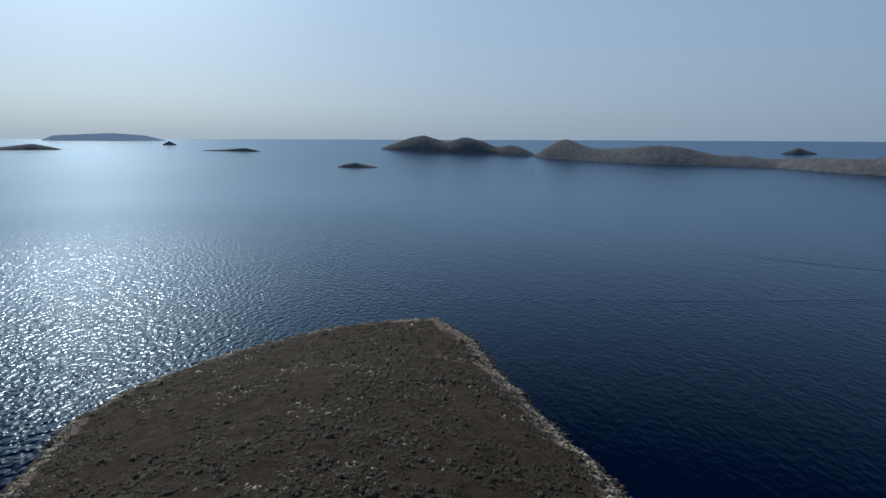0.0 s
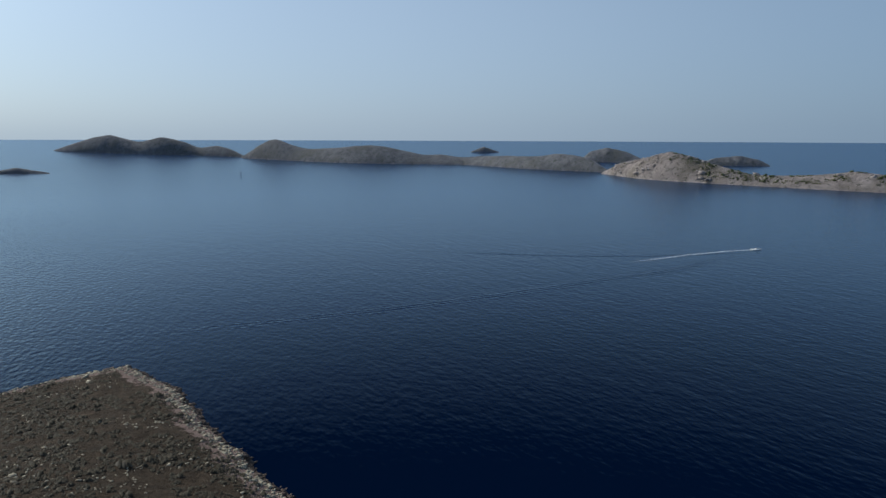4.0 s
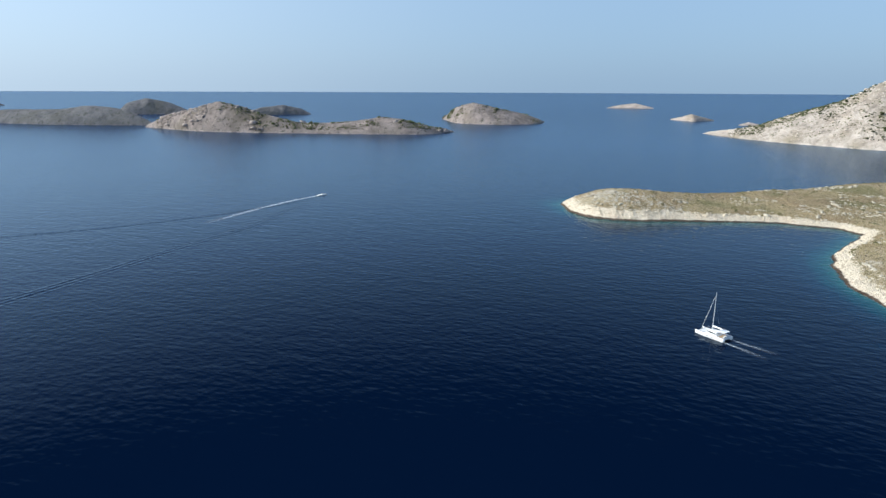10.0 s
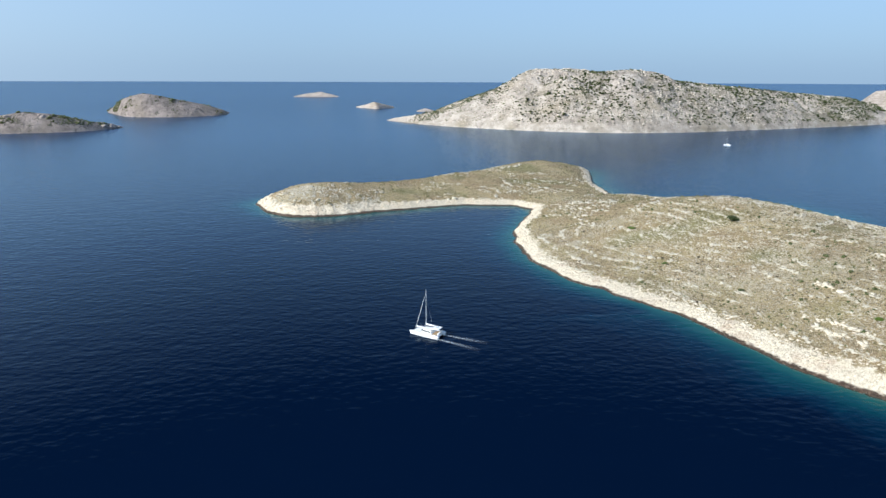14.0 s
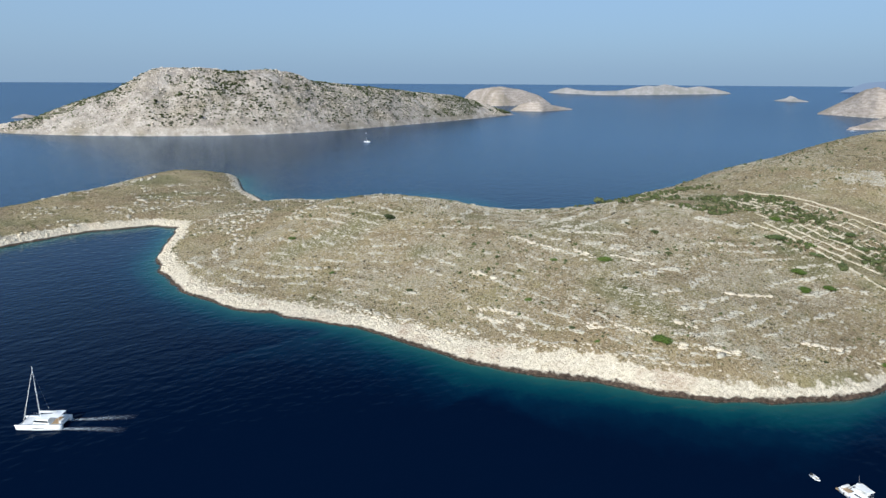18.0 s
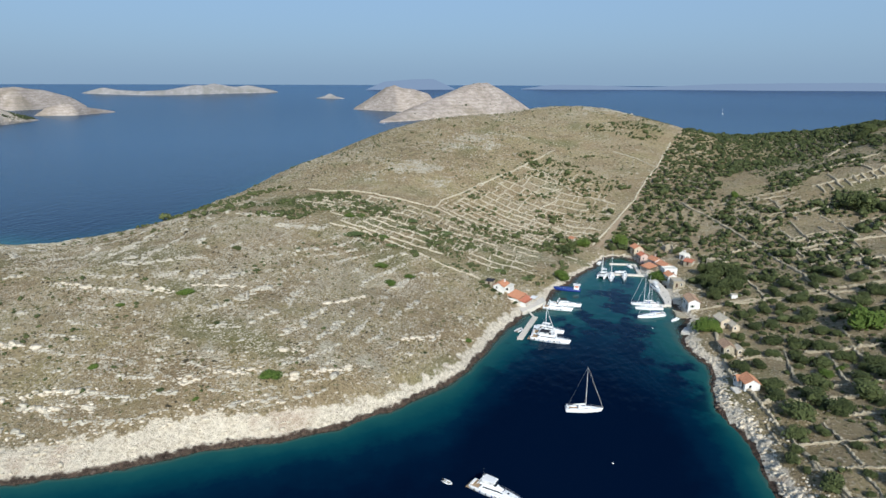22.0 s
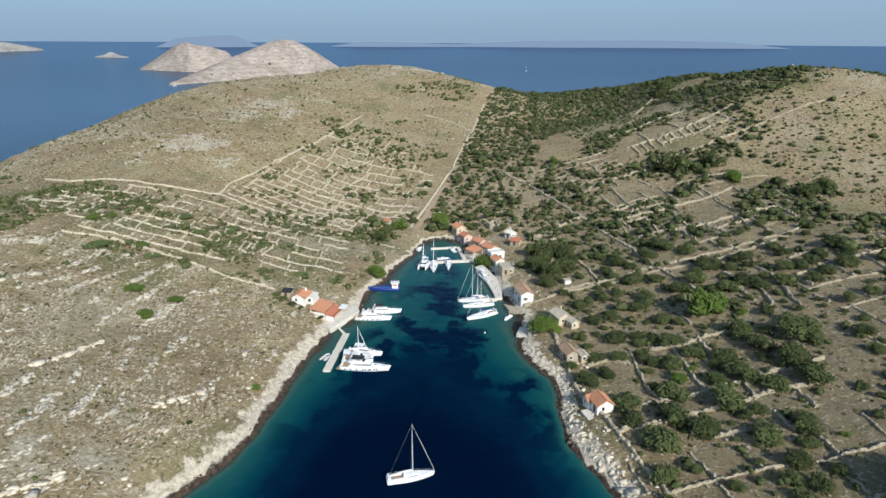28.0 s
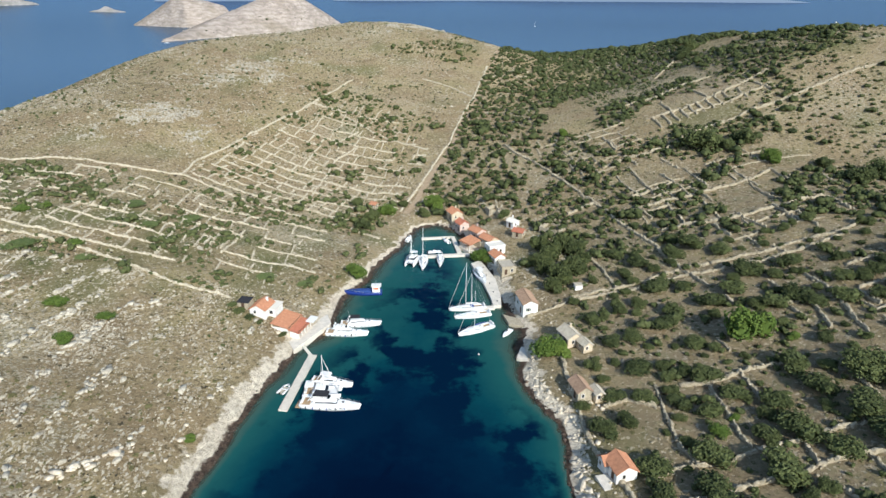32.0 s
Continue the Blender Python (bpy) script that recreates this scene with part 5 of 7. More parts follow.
near_trees = scatter(3600, (48, 95), (152, 276), 4.8, gap_tree)
for k, (x, y) in enumerate(near_trees[:190]):
    big = 2.9 if y < 152 or x > 125 else 1.5
    shrub(x, y, 1.2 + big * (((k * 37) % 100) / 100) ** 1.4, k, green=k % 29 == 0, tall=0.75)


wall_cells = {(int(p[0] // 1.3), int(p[1] // 1.3)) for run in WALL_LINES for p in np.asarray(run)}
SUMMIT_SLOPE = inside([(150, 425), (172, 362), (200, 318), (345, 290), (345, 425), (240, 446), (190, 474), (160, 478)])
TERRACED = inside([(50, 335), (28, 440), (72, 425), (112, 392), (170, 350), (178, 300), (150, 262), (70, 285)])


def off_walls(at):
    """Keeps the bushes that do not stand on a wall."""
    return at[np.array([(int(x // 1.3), int(y // 1.3)) not in wall_cells for x, y in at[:, :2]])]


def slope_wood(x, y, d, n, m):
    east = x - (-12 + (y - 345) * 0.205)
    if not clear(x, y) or d < 8 or (x < 152 and y < 276):
        return False
    if SUMMIT_SLOPE(x, y):
        return n > 0.62
    if TERRACED(x, y):
        return n + 0.4 * m > -0.36
    if east > 0:  # wooded valley floor, thinning uphill
        bare = (x - 30) * 0.55 - (y - 260) * 0.18
        if ((x - 118) * 0.8 + (y - 475) * 0.6) ** 2 / 62**2 + ((y - 475) * 0.8 - (x - 118) * 0.6) ** 2 / 24**2 < 1 or (y > 285 and (x - 68) ** 2 / 14**2 + (y - 325) ** 2 / 28**2 < 1):
            return False
        if y > 570:
            return n > -0.85
        return n + 0.4 * m > -0.62 + 0.006 * max(0, bare) + (0.2 if x > 190 else 0)
    return False


wood = off_walls(np.array(scatter(26000, (0, 270), (330, 800), 3.0, slope_wood)))
paler = rng.random(len(wood)) < 0.42
for some, leaf, words in ((~paler, LEAF_OLIVE, "dense low olive and maquis filling the valley"), (paler, LEAF_MID, "paler grey-green bushes among the valley maquis")):
    crowns("valley_trees", wood[some, 0], wood[some, 1], rng.gamma(4.0, 0.3, some.sum()) + 0.7, leaf, words, "trees")
east = np.array(scatter(900, (150, 95), (330, 280), 6.5, lambda x, y, d, n, m: d > 10))
crowns("valley_trees", east[:, 0], east[:, 1], rng.gamma(6.0, 0.3, len(east)) + 0.6, LEAF_OLIVE, "olive bushes on the upper terraces", "trees")


def east_scrub(x, y, d, n, m):
    return d > 9 and clear(x, y, 5.0) and n + m > (-0.45 if y < 280 else -0.55 + 0.001 * max(0, x - 140))


low = np.array(scatter(11000, (46, 95), (330, 520), 2.5, east_scrub))
low = off_walls(low[low[:, 0] > 20 + 0.35 * (low[:, 1] - 270)])
paler = rng.random(len(low)) < 0.5
for some, leaf, words in ((~paler, LEAF_OLIVE, "low maquis bushes between the eastern walls"), (paler, LEAF_MID, "grey-green cushions between the eastern walls")):
    crowns("terrace_scrub", low[some, 0], low[some, 1], rng.gamma(3.0, 0.22, some.sum()) + 0.3, leaf, words, "scrub")


def west_wood(x, y, d, m, n):
    if not clear(x, y) or d < 9:
        return False
    dark = max(float(blob(x, y, *o)) for o in ((-35, 466, 70, 20, -0.63), (-26, 364, 24, 40, 0.2), (-12, 440, 26, 40, 0.4), (-18, 385, 22, 30), (-198, 286, 56, 12, 0.94), (-262, 318, 58, 20, 0.85), (10, 600, 34, 30), (-30, 345, 14, 12), (-48, 520, 18, 14), (-20, 600, 22, 14)))
    return dark > 0.25 and n > -0.45 or (WEST_UPPER(x, y) and n > 0.1) or (WEST_LOWER(x, y) and n > 0.72)


west = np.array(scatter(17000, (-310, 235), (30, 640), 3.2, west_wood))
paler = rng.random(len(west)) < 0.5
for some, leaf, words in ((~paler, LEAF_OLIVE, "dark bushes along the western terraces"), (paler, LEAF_MID, "grey-green bushes along the western terraces")):
    crowns("terrace_bushes", west[some, 0], west[some, 1], rng.gamma(4.0, 0.27, some.sum()) + 0.5, leaf, words, "trees")
x, y = spots(1500, (-190, 245), (-20, 335))
ok = (grid_noise(x, y, 14, 96) > 0.1) & (shore_distance(x, y) > 7)
crowns("green_scrub", x[ok], y[ok], rng.gamma(4.0, 0.22, ok.sum()) + 0.3, LEAF_MID, "dull green scrub between the terrace walls")

for k, (x, y, r, green) in enumerate([(-280, 111, 4.2, 0), (-153.9, 148.9, 3.4, 1), (-99.7, 118, 3.8, 1), (-144.3, 181.4, 1.8, 0), (-165.1, 198, 2.6, 0), (-181.3, 196.9, 1.6, 0), (-171.2, 134.4, 1.9, 1), (-104.5, 222.2, 3.6, 1), (-90.1, 220.6, 3.1, 1), (-94.2, 206.0, 3.3, 1), (-51.6, 180.8, 1.7, 1), (-139.3, 278.5, 3.1, 1), (-142.9, 270.8, 3.5, 1), (-116.6, 256.1, 3.4, 1),
                                      (-250, 60, 1.8, 1), (-205, 78, 1.6, 0), (-137, 150, 1.4, 0), (-154.1, 103.5, 1.9, 1), (-130.4, 134.8, 1.5, 0), (-115.3, 101.6, 1.3, 1), (-126.6, 100.8, 1.3, 0), (-62, 158, 1.1, 0),
                                      (-300, 60, 2.2, 1), (-37, 230, 1.3, 1), (-42.5, 230.5, 1.7, 0), (-57, 236.5, 2.2, 0), (-53.5, 234.5, 2.0, 0), (-60, 239, 1.9, 0), (-50, 233.5, 1.6, 0)]):
    shrub(x, y, r, k, "bush", "rounded green bush alone in dry grass" if green else "dark rounded bush alone in dry grass", "bush", "lone bushes on the slope", bool(green), 0.42)
PINES = [
    (92.1, 216.5, 6.9), (37.5, 221.4, 5.3), (40.5, 218.5, 4.0), (-26.2, 276.5, 4.5), (-26.9, 334.3, 4.1), (-29.6, 323.1, 3.9), (-21.0, 343.7, 4.9), (1.0, 349.6, 5.6),
    (-3.0, 344.1, 3.5), (21.6, 296.5, 4.2), (25.1, 292.1, 3.3), (127.1, 356.9, 9.1), (149.4, 333.0, 5.1), (71.6, 407.1, 3.3), (173.6, 306.4, 5.6), (183.7, 311.8, 5.8),
    (147.3, 356.8, 6.2), (97, 119, 6.2), (99, 128, 4.4), (92, 112, 4.6), (138, 352, 4.0), (168, 325, 3.6), (176, 540, 5.5), (190, 556, 6.0), (183, 548, 5.0),
    (-36, 352, 3.4), (-13, 353, 3.0), (33, 330, 3.4), (18, 352, 3.4),
]
for k, (x, y, r) in enumerate(PINES):
    shrub(x, y, r, k + 2, "pine_tree", "bright green spreading pine above the olives", "tree", "pines and fig trees", k in (0, 1, 2, 3, 6, 7, 9, 10, 12, 13, 17, 18, 19), 1.05 if k in (0, 17, 18, 19) else 0.9)
GREEN_MATS = [
    (-95.9, 296.5, 7.5), (-56.0, 261.3, 5.3), (-43.0, 262.5, 4.8), (-104.2, 281.6, 5.4), (-116.9, 298.5, 6.5), (-131.1, 248.5, 7.9), (-110.9, 248.3, 4.4),
]
for k, (x, y, r) in enumerate(GREEN_MATS):
    shrub(x, y, r * 0.8, k + 1, "creeping_bush", "flat bright green bush spread over a terrace", "bush", "green bushes on the western terraces", True, 0.13)


# ---- bushes and boulders on the outlying islands ----
def on_island(index, count, low=14.0, back=0.5):
    """Even spots on the seaward face of an outlying island, with their place along it."""
    ob, x, y, z, rim, scale = FAR_LAND[index]
    r, c = x.shape
    u, v = rng.uniform(0.01, 0.99, count) * (c - 1.001), rng.uniform(0.02, back, count) * (r - 1.001)
    i, j = v.astype(int), u.astype(int)
    a, b = (v - i)[:, None], (u - j)[:, None]
    p = np.stack([x, y, z, rim], -1)
    at = (p[i, j] * (1 - b) + p[i, j + 1] * b) * (1 - a) + (p[i + 1, j] * (1 - b) + p[i + 1, j + 1] * b) * a
    ok = at[:, 3] > low
    return at[ok, :3], u[ok] / (c - 1)


def far_scrub(index, count, size, spread, label, mat=None, bare=-0.2, bare_end=0.0):
    at, u = on_island(index, count, back=0.42)
    ok = grid_noise(at[:, 0], at[:, 1], spread, 97) + 0.6 * grid_noise(at[:, 0], at[:, 1], spread * 0.35, 98) > bare
    ok &= u > bare_end * (0.6 + 0.8 * rng.random(len(u)))
    at = at[ok] - np.array([0, 0, 0.3])
    r = rng.gamma(4.0, size / 4, len(at)) + 0.3 * size
    return joined("far_scrub", FAR_TUFTS, at, rng.uniform(0, 6.28, len(at)), np.stack([r * rng.uniform(0.8, 1.4, len(at)), r, r * 0.75], 1), mat or LEAF_OLIVE, label, "scrub")


def far_rocks(index, count, size, mat, label, spread=45, bare=-0.3):
    at, u = on_island(index, count, 6.0)
    ok = grid_noise(at[:, 0], at[:, 1], spread, 101) + 0.5 * grid_noise(at[:, 0], at[:, 1], spread * 0.3, 102) - 0.5 * np.clip(u * 2.4 - 0.9, 0, 1) > bare
    at = at[ok]
    r = rng.gamma(2.2, size / 2.2, len(at)) + 0.3 * size
    return joined("boulders", STONES, at, rng.uniform(0, 6.28, len(at)), np.stack([r * rng.uniform(0.8, 1.5, len(at)), r, r * rng.uniform(0.6, 1.2, len(at))], 1), mat, label, "rocks", tilt=rng.normal(0, 0.3, len(at)))


names = [o["label"] for o, *_ in FAR_LAND]
WHITE_HILL, SCRUB_HILL = names.index("bare white limestone hill dotted with bushes"), names.index("long island with a rocky scrub hill")
DOME, ROUND = names.index("bare layered limestone dome island"), names.index("rounded greyish island with pale shore")
far_scrub(WHITE_HILL, 7200, 1.75, 70, "dark bushes dotted over the white hill", LEAF_OLIVE, -0.4, 0.1)
far_scrub(WHITE_HILL, 6200, 1.25, 50, "small grey-green bushes over the white hill", LEAF_MID, -0.4, 0.1)
far_rocks(WHITE_HILL, 17000, 0.8, FAR_BOULDER, "white limestone boulders and crags on the hill")
# the thicket below the summit
at, u = on_island(WHITE_HILL, 22000, back=0.4)
ok = (np.abs(u - 0.335 + 0.0007 * (at[:, 2] - 80)) < 0.045) & (at[:, 2] > 45) & (at[:, 2] < 112) & (rng.random(len(u)) < 0.5) & (grid_noise(at[:, 0], at[:, 1], 24, 103) > -0.3)
at, r = at[ok], rng.gamma(5.0, 0.34, ok.sum()) + 0.5
joined("far_scrub", FAR_TUFTS, at, rng.uniform(0, 6.28, len(at)), np.stack([r, r, r * 0.8], 1), LEAF_OLIVE, "dark thicket below the summit of the white hill", "scrub")
# scrub on these two islands takes a paler leaf, haze put into its colour
far_scrub(SCRUB_HILL, 2600, 1.7, 60, "dark scrub on a distant rocky island", LEAF_MID, 0.05)
far_rocks(SCRUB_HILL, 2600, 2.0, FAR_CRAG, "pinkish crags on a distant rocky island", 60, 0.0)
far_scrub(ROUND, 900, 2.4, 60, "dark scrub on a distant rounded island", LEAF_MID, 0.2)
far_scrub(DOME, 90, 2.2, 60, "few dark bushes on a bare dome", LEAF_OLIVE, 0.2)
far_rocks(DOME, 1200, 1.6, FAR_CRAG, "broken limestone ledges on a bare dome", 60, 0.2)


# ---- houses ----
def roof_half(bm, length, run, rise, side, over=0.35):
    """One pitch of clay tiles: rounded ribs from ridge to eave, on a slab."""
    n = max(4, int(length / 0.32))
    slope = Vector((side * (run + over), 0, -rise * (run + over) / run))
    up = Vector((rise, 0, side * run)).normalized() * side
    up = up if up.z > 0 else -up
    y0 = -length / 2 - over
    step = (length + 2 * over) / n
    rows = [[], []]
    for k in range(2 * n + 1):
        lift = up * (0.10 if k % 2 else 0.02)
        for j, end in enumerate((Vector((0, 0, 0)), slope)):
            rows[j].append(bm.verts.new(end + Vector((0, y0 + k * step / 2, 0)) + lift))
    for k in range(2 * n):
        bm.faces.new((rows[0][k], rows[1][k], rows[1][k + 1], rows[0][k + 1]))
    a, b = Vector((0, y0, 0)), Vector((0, -y0, 0))
    corners = [bm.verts.new(p + d) for d in (Vector((0, 0, -0.01)), Vector((0, 0, -0.16))) for p in (a, b, b + slope, a + slope)]
    for f in ((0, 1, 2, 3), (7, 6, 5, 4), (0, 4, 5, 1), (1, 5, 6, 2), (2, 6, 7, 3), (3, 7, 4, 0)):
        bm.faces.new([corners[i] for i in f])


def opening(parent, name, m, w, h, leaf, shutters=False):
    """A window or door set in the wall: reveal, frame, leaf and sill."""
    hole = part(name, box(bmesh.new(), w, 0.10, h, m @ pose(0, -0.02, 0)), WOOD_DARK if name == "door" else GLASS_DARK, parent)
    f = bmesh.new()
    for dx in (-w / 2, w / 2):
        box(f, 0.09, 0.14, h + 0.1, m @ pose(dx, -0.03, -0.05))
    box(f, w + 0.09, 0.14, 0.09, m @ pose(0, -0.03, h))
    part("frame", f, PLASTER_WHITE if leaf is None else leaf, hole)
    part("sill", box(bmesh.new(), w + 0.3, 0.28, 0.08, m @ pose(0, -0.08, -0.09)), CONCRETE, hole)
    if shutters:
        for dx in (-w * 0.78, w * 0.78):
            part("shutter", box(bmesh.new(), w * 0.48, 0.06, h, m @ pose(dx, -0.06, 0)), SHUTTER, hole, "green wooden shutter")


def house(x, y, turn, wide, long, tall, rise, walls, tiles, label, windows=2, chimney=True, name="house", door=True, shutters=False):
    """A gabled house; its ridge runs along its own y, its door looks along -x."""
    if y > 290:
        wide, long, tall, rise = wide * 0.82, long * 0.82, max(2.4, tall * 0.78), rise * 0.85
    elif x > 40:
        wide, long, tall = wide * 0.86, long * 0.86, tall * 0.92
    corners = [ground_at(x + math.cos(a + radians(turn)) * long * 0.45, y + math.sin(a + radians(turn)) * long * 0.45) for a in (0.8, 2.3, 3.9, 5.5)]
    z = max(0.7, sum(corners) / 4)
    h = thing(name, pose(x, y, z, 0, 0, turn), label, "house", "stone houses round the cove")
    bm = bmesh.new()
    a, b, low = wide / 2, long / 2, -3.0
    loft(bm, [[(-a, s, low), (a, s, low), (a, s, tall), (0, s, tall + rise - 0.02), (-a, s, tall)] for s in (-b, b)])
    part("wall", bm, walls, h)
    bm = bmesh.new()
    for side in (-1, 1):
        roof_half(bm, long, wide / 2, rise, side)
    bmesh.ops.translate(bm, verts=bm.verts, vec=(0, 0, tall + rise + 0.15))
    roof = part("roof", bm, tiles, h)
    part("ridge_tile", rod(bmesh.new(), (0, -b - 0.35, tall + rise + 0.17), (0, b + 0.35, tall + rise + 0.17), 0.14, None, 8), tiles, roof)
    if chimney:
        c = bmesh.new()
        box(c, 0.55, 0.55, 1.5, pose(wide * 0.22, b * 0.5, tall + rise * 0.4))
        box(c, 0.75, 0.75, 0.12, pose(wide * 0.22, b * 0.5, tall + rise * 0.4 + 1.5))
        part("chimney", c, walls, h)
    for side, spin in ((-1, -90), (1, 90)):
        for k in range(windows):
            v = (k - (windows - 1) / 2) * long / max(windows, 1) * 0.8
            if door and side < 0 and k == 0:
                continue
            opening(h, "window", pose(side * a, v, tall * 0.42, 0, 0, spin), 0.85, 1.05, None, shutters)
    if door:
        opening(h, "door", pose(-a, -(windows - 1) / 2 * long / max(windows, 1) * 0.8, 0.12, 0, 0, -90), 0.95, 2.05, WOOD_DARK)
    for side, spin in ((-1, 0), (1, 180)):
        opening(h, "window", pose(0.15 * wide * side, side * b, tall * 0.45, 0, 0, spin), 0.8, 1.0, None, shutters)
        if tall > 4.5:
            opening(h, "window", pose(-0.22 * wide, side * b, tall * 0.12, 0, 0, spin), 0.8, 1.0, None, shutters)
    return h


def flat_house(x, y, turn, wide, long, tall, walls, top, label):
    """A box house with a parapet round a flat roof."""
    z = max(0.7, ground_at(x, y))
    h = thing("house", pose(x, y, z, 0, 0, turn), label, "house", "stone houses round the cove")
    part("wall", box(bmesh.new(), wide, long, tall + 3, pose(0, 0, -3)), walls, h)
    part("roof", box(bmesh.new(), wide - 0.5, long - 0.5, 0.12, pose(0, 0, tall + 0.004)), top, h)
    f = bmesh.new()
    for dx in (-1, 1):
        box(f, 0.28, long + 0.1, 0.45, pose(dx * wide / 2, 0, tall - 0.02))
        box(f, wide - 0.3, 0.28, 0.45, pose(0, dx * (long / 2 - 0.09), tall - 0.024))
    part("parapet", f, walls, h)
    for side, spin in ((-1, -90), (1, 90)):
        for v in (-0.26, 0.26):
            opening(h, "window", pose(side * wide / 2, v * long, tall * 0.4, 0, 0, spin), 0.9, 1.1, None)
    opening(h, "window", pose(0.2 * wide, -long / 2, tall * 0.4, 0, 0, 0), 0.9, 1.1, None)
    opening(h, "door", pose(-0.22 * wide, -long / 2, 0.1, 0, 0, 0), 0.95, 2.05, WOOD_DARK)
    return h


def porch(x, y, turn, wide, long, tall, drop, tiles, label, z=None):
    """A lean-to tiled roof on posts, over an open terrace."""
    z = max(0.8, ground_at(x, y)) if z is None else z
    h = thing("porch", pose(x, y, z, 0, 0, turn), label, "porch", "stone houses round the cove")
    bm = bmesh.new()
    roof_half(bm, long, wide, drop, 1, 0.3)
    bmesh.ops.translate(bm, verts=bm.verts, vec=(-wide / 2, 0, tall + drop))
    part("roof", bm, tiles, h)
    part("back_wall", box(bmesh.new(), 0.35, long, tall + drop + 1.3, pose(-wide / 2 + 0.2, 0, -1.5)), PLASTER_OCHRE, h)
    part("side_wall", box(bmesh.new(), wide - 0.5, 0.3, tall + 1.4, pose(-0.1, -long / 2 + 0.2, -1.5)), PLASTER_WHITE, h)
    for k in range(5):
        part("post", box(bmesh.new(), 0.26, 0.26, tall + 1.45, pose(wide / 2 - 0.1, (k / 4 - 0.5) * (long - 0.5), -1.5), 0.03), PLASTER_WHITE, h)
    part("beam", box(bmesh.new(), 0.2, long, 0.25, pose(wide / 2 - 0.1, 0, tall - 0.08)), WOOD_DARK, h)
    part("terrace", box(bmesh.new(), wide + 0.6, long, 1.6, pose(0.2, 0, -1.6)), CONCRETE, h)
    return h


def ruin(x, y, turn, wide, long, tall, label):
    """Roofless rubble walls with broken tops and a doorway."""
    h = thing("ruined_house", pose(x, y, ground_at(x, y), 0, 0, turn), label, "ruin", "ruins above the hamlet")
    for k, (cx, cy, sx, sy) in enumerate(((-wide / 2, 0, 0.55, long), (wide / 2, 0, 0.55, long), (0, -long / 2, wide - 0.56, 0.55), (0, long / 2, wide - 0.56, 0.55))):
        bm = bmesh.new()
        n = 7
        rings = []
        for j in range(n + 1):
            top = tall * random.uniform(0.45, 1.0)
            u = (j / n - 0.5) * (sy if sx < sy else sx)
            p = (0, u) if sx < sy else (u, 0)
            q = (0.27, 0) if sx < sy else (0, 0.27)
            rings.append([(cx + p[0] + e * q[0], cy + p[1] + e * q[1], zz) for e, zz in ((-1, -1.5), (1, -1.5), (0.85, top), (-0.85, top))])
        part("wall", loft(bm, rings), STONE_WALL, h)
    return h


random.seed(11)
# the tavern on the west shore
house(-50.6, 239.0, -12, 5.2, 6.4, 2.4, 1.5, PLASTER_WHITE, TILE_ORANGE, "white gabled house with an orange tile roof", 1)
lean = thing("lean_to", pose(-46.9, 240.2, max(1.0, ground_at(-46.9, 240.2)), 0, 0, -12), "lean-to with a pale sheet roof beside the house", "shed")
part("wall", box(bmesh.new(), 2.8, 5.2, 5.6, pose(0, 0, -3)), PLASTER_WHITE, lean)
part("roof", box(bmesh.new(), 3.3, 5.8, 0.14, pose(0.1, 0, 2.62, 0, 6, 0)), PALE_SHEET, lean)
opening(lean, "window", pose(0, -2.6, 0.9, 0, 0, 0), 1.2, 1.1, None)
shed = thing("shed", pose(-56.2, 240.2, ground_at(-56.2, 240.2), 0, 0, -10), "low stone shed with a dark flat roof", "shed")
part("wall", box(bmesh.new(), 3.6, 3.4, 4.4, pose(0, 0, -2)), STONE_WALL, shed)
part("roof", box(bmesh.new(), 4.1, 3.9, 0.15, pose(0, 0, 2.4, 4, 0, 0)), CANVAS_DARK, shed)
opening(shed, "door", pose(0, -1.7, 0.1), 0.9, 1.9, WOOD_DARK)
porch(-42.4, 236.2, -13, 6.0, 9.2, 2.2, 1.3, TILE_ORANGE, "open tavern terrace under a terracotta roof", 2.6)
porch(-37.9, 234.6, -15, 3.4, 8.4, 2.0, 0.7, TILE_RED, "lower tavern porch with a red tile roof", 1.9)
canopy = thing("canopy", pose(-34.9, 238.6, 1.75, 0, 0, -12), "flat white canopy on thin posts on the quay", "canopy")
part("sheet", box(bmesh.new(), 2.6, 4.2, 0.1, pose(0, 0, 2.3, 0, 3, 0)), CANVAS_WHITE, canopy)
for cx in (-1.1, 1.1):
    for cy in (-1.9, 1.9):
        part("post", rod(bmesh.new(), (cx, cy, 0), (cx, cy, 2.28), 0.05), METAL, canopy)
# the hamlet at the head of the cove
house(11.3, 339.5, 20, 6.5, 8.5, 4.6, 1.8, PLASTER_OCHRE, TILE_ORANGE, "ochre two-storey house with an orange tile roof", 2)
house(14.6, 329.5, 25, 5.5, 6.5, 4.8, 1.5, PLASTER_PINK, TILE_RED, "pinkish house with a bright red roof", 2)
house(21, 316.2, 35, 6.0, 7.5, 4.4, 1.6, PLASTER_PINK, TILE_ORANGE, "pink house with a worn orange roof", 2)
house(25.4, 306.5, 35, 6.0, 8.5, 4.2, 1.6, PLASTER_OCHRE, TILE_ORANGE, "ochre house with a broad orange roof", 2)
porch(17.7, 308.2, 215, 5.8, 7.2, 2.6, 1.3, TILE_ORANGE, "open waterside terrace under a brick-coloured roof", 1.3)
flat_house(27.4, 297.4, 22, 6.8, 5.0, 4.0, PLASTER_WHITE, PALE_SHEET, "white block house with a flat roof terrace")
house(27.8, 290.3, 22, 5.4, 7.0, 4.2, 1.5, PLASTER_WHITE, TILE_ORANGE, "white house with a short orange roof", 2)
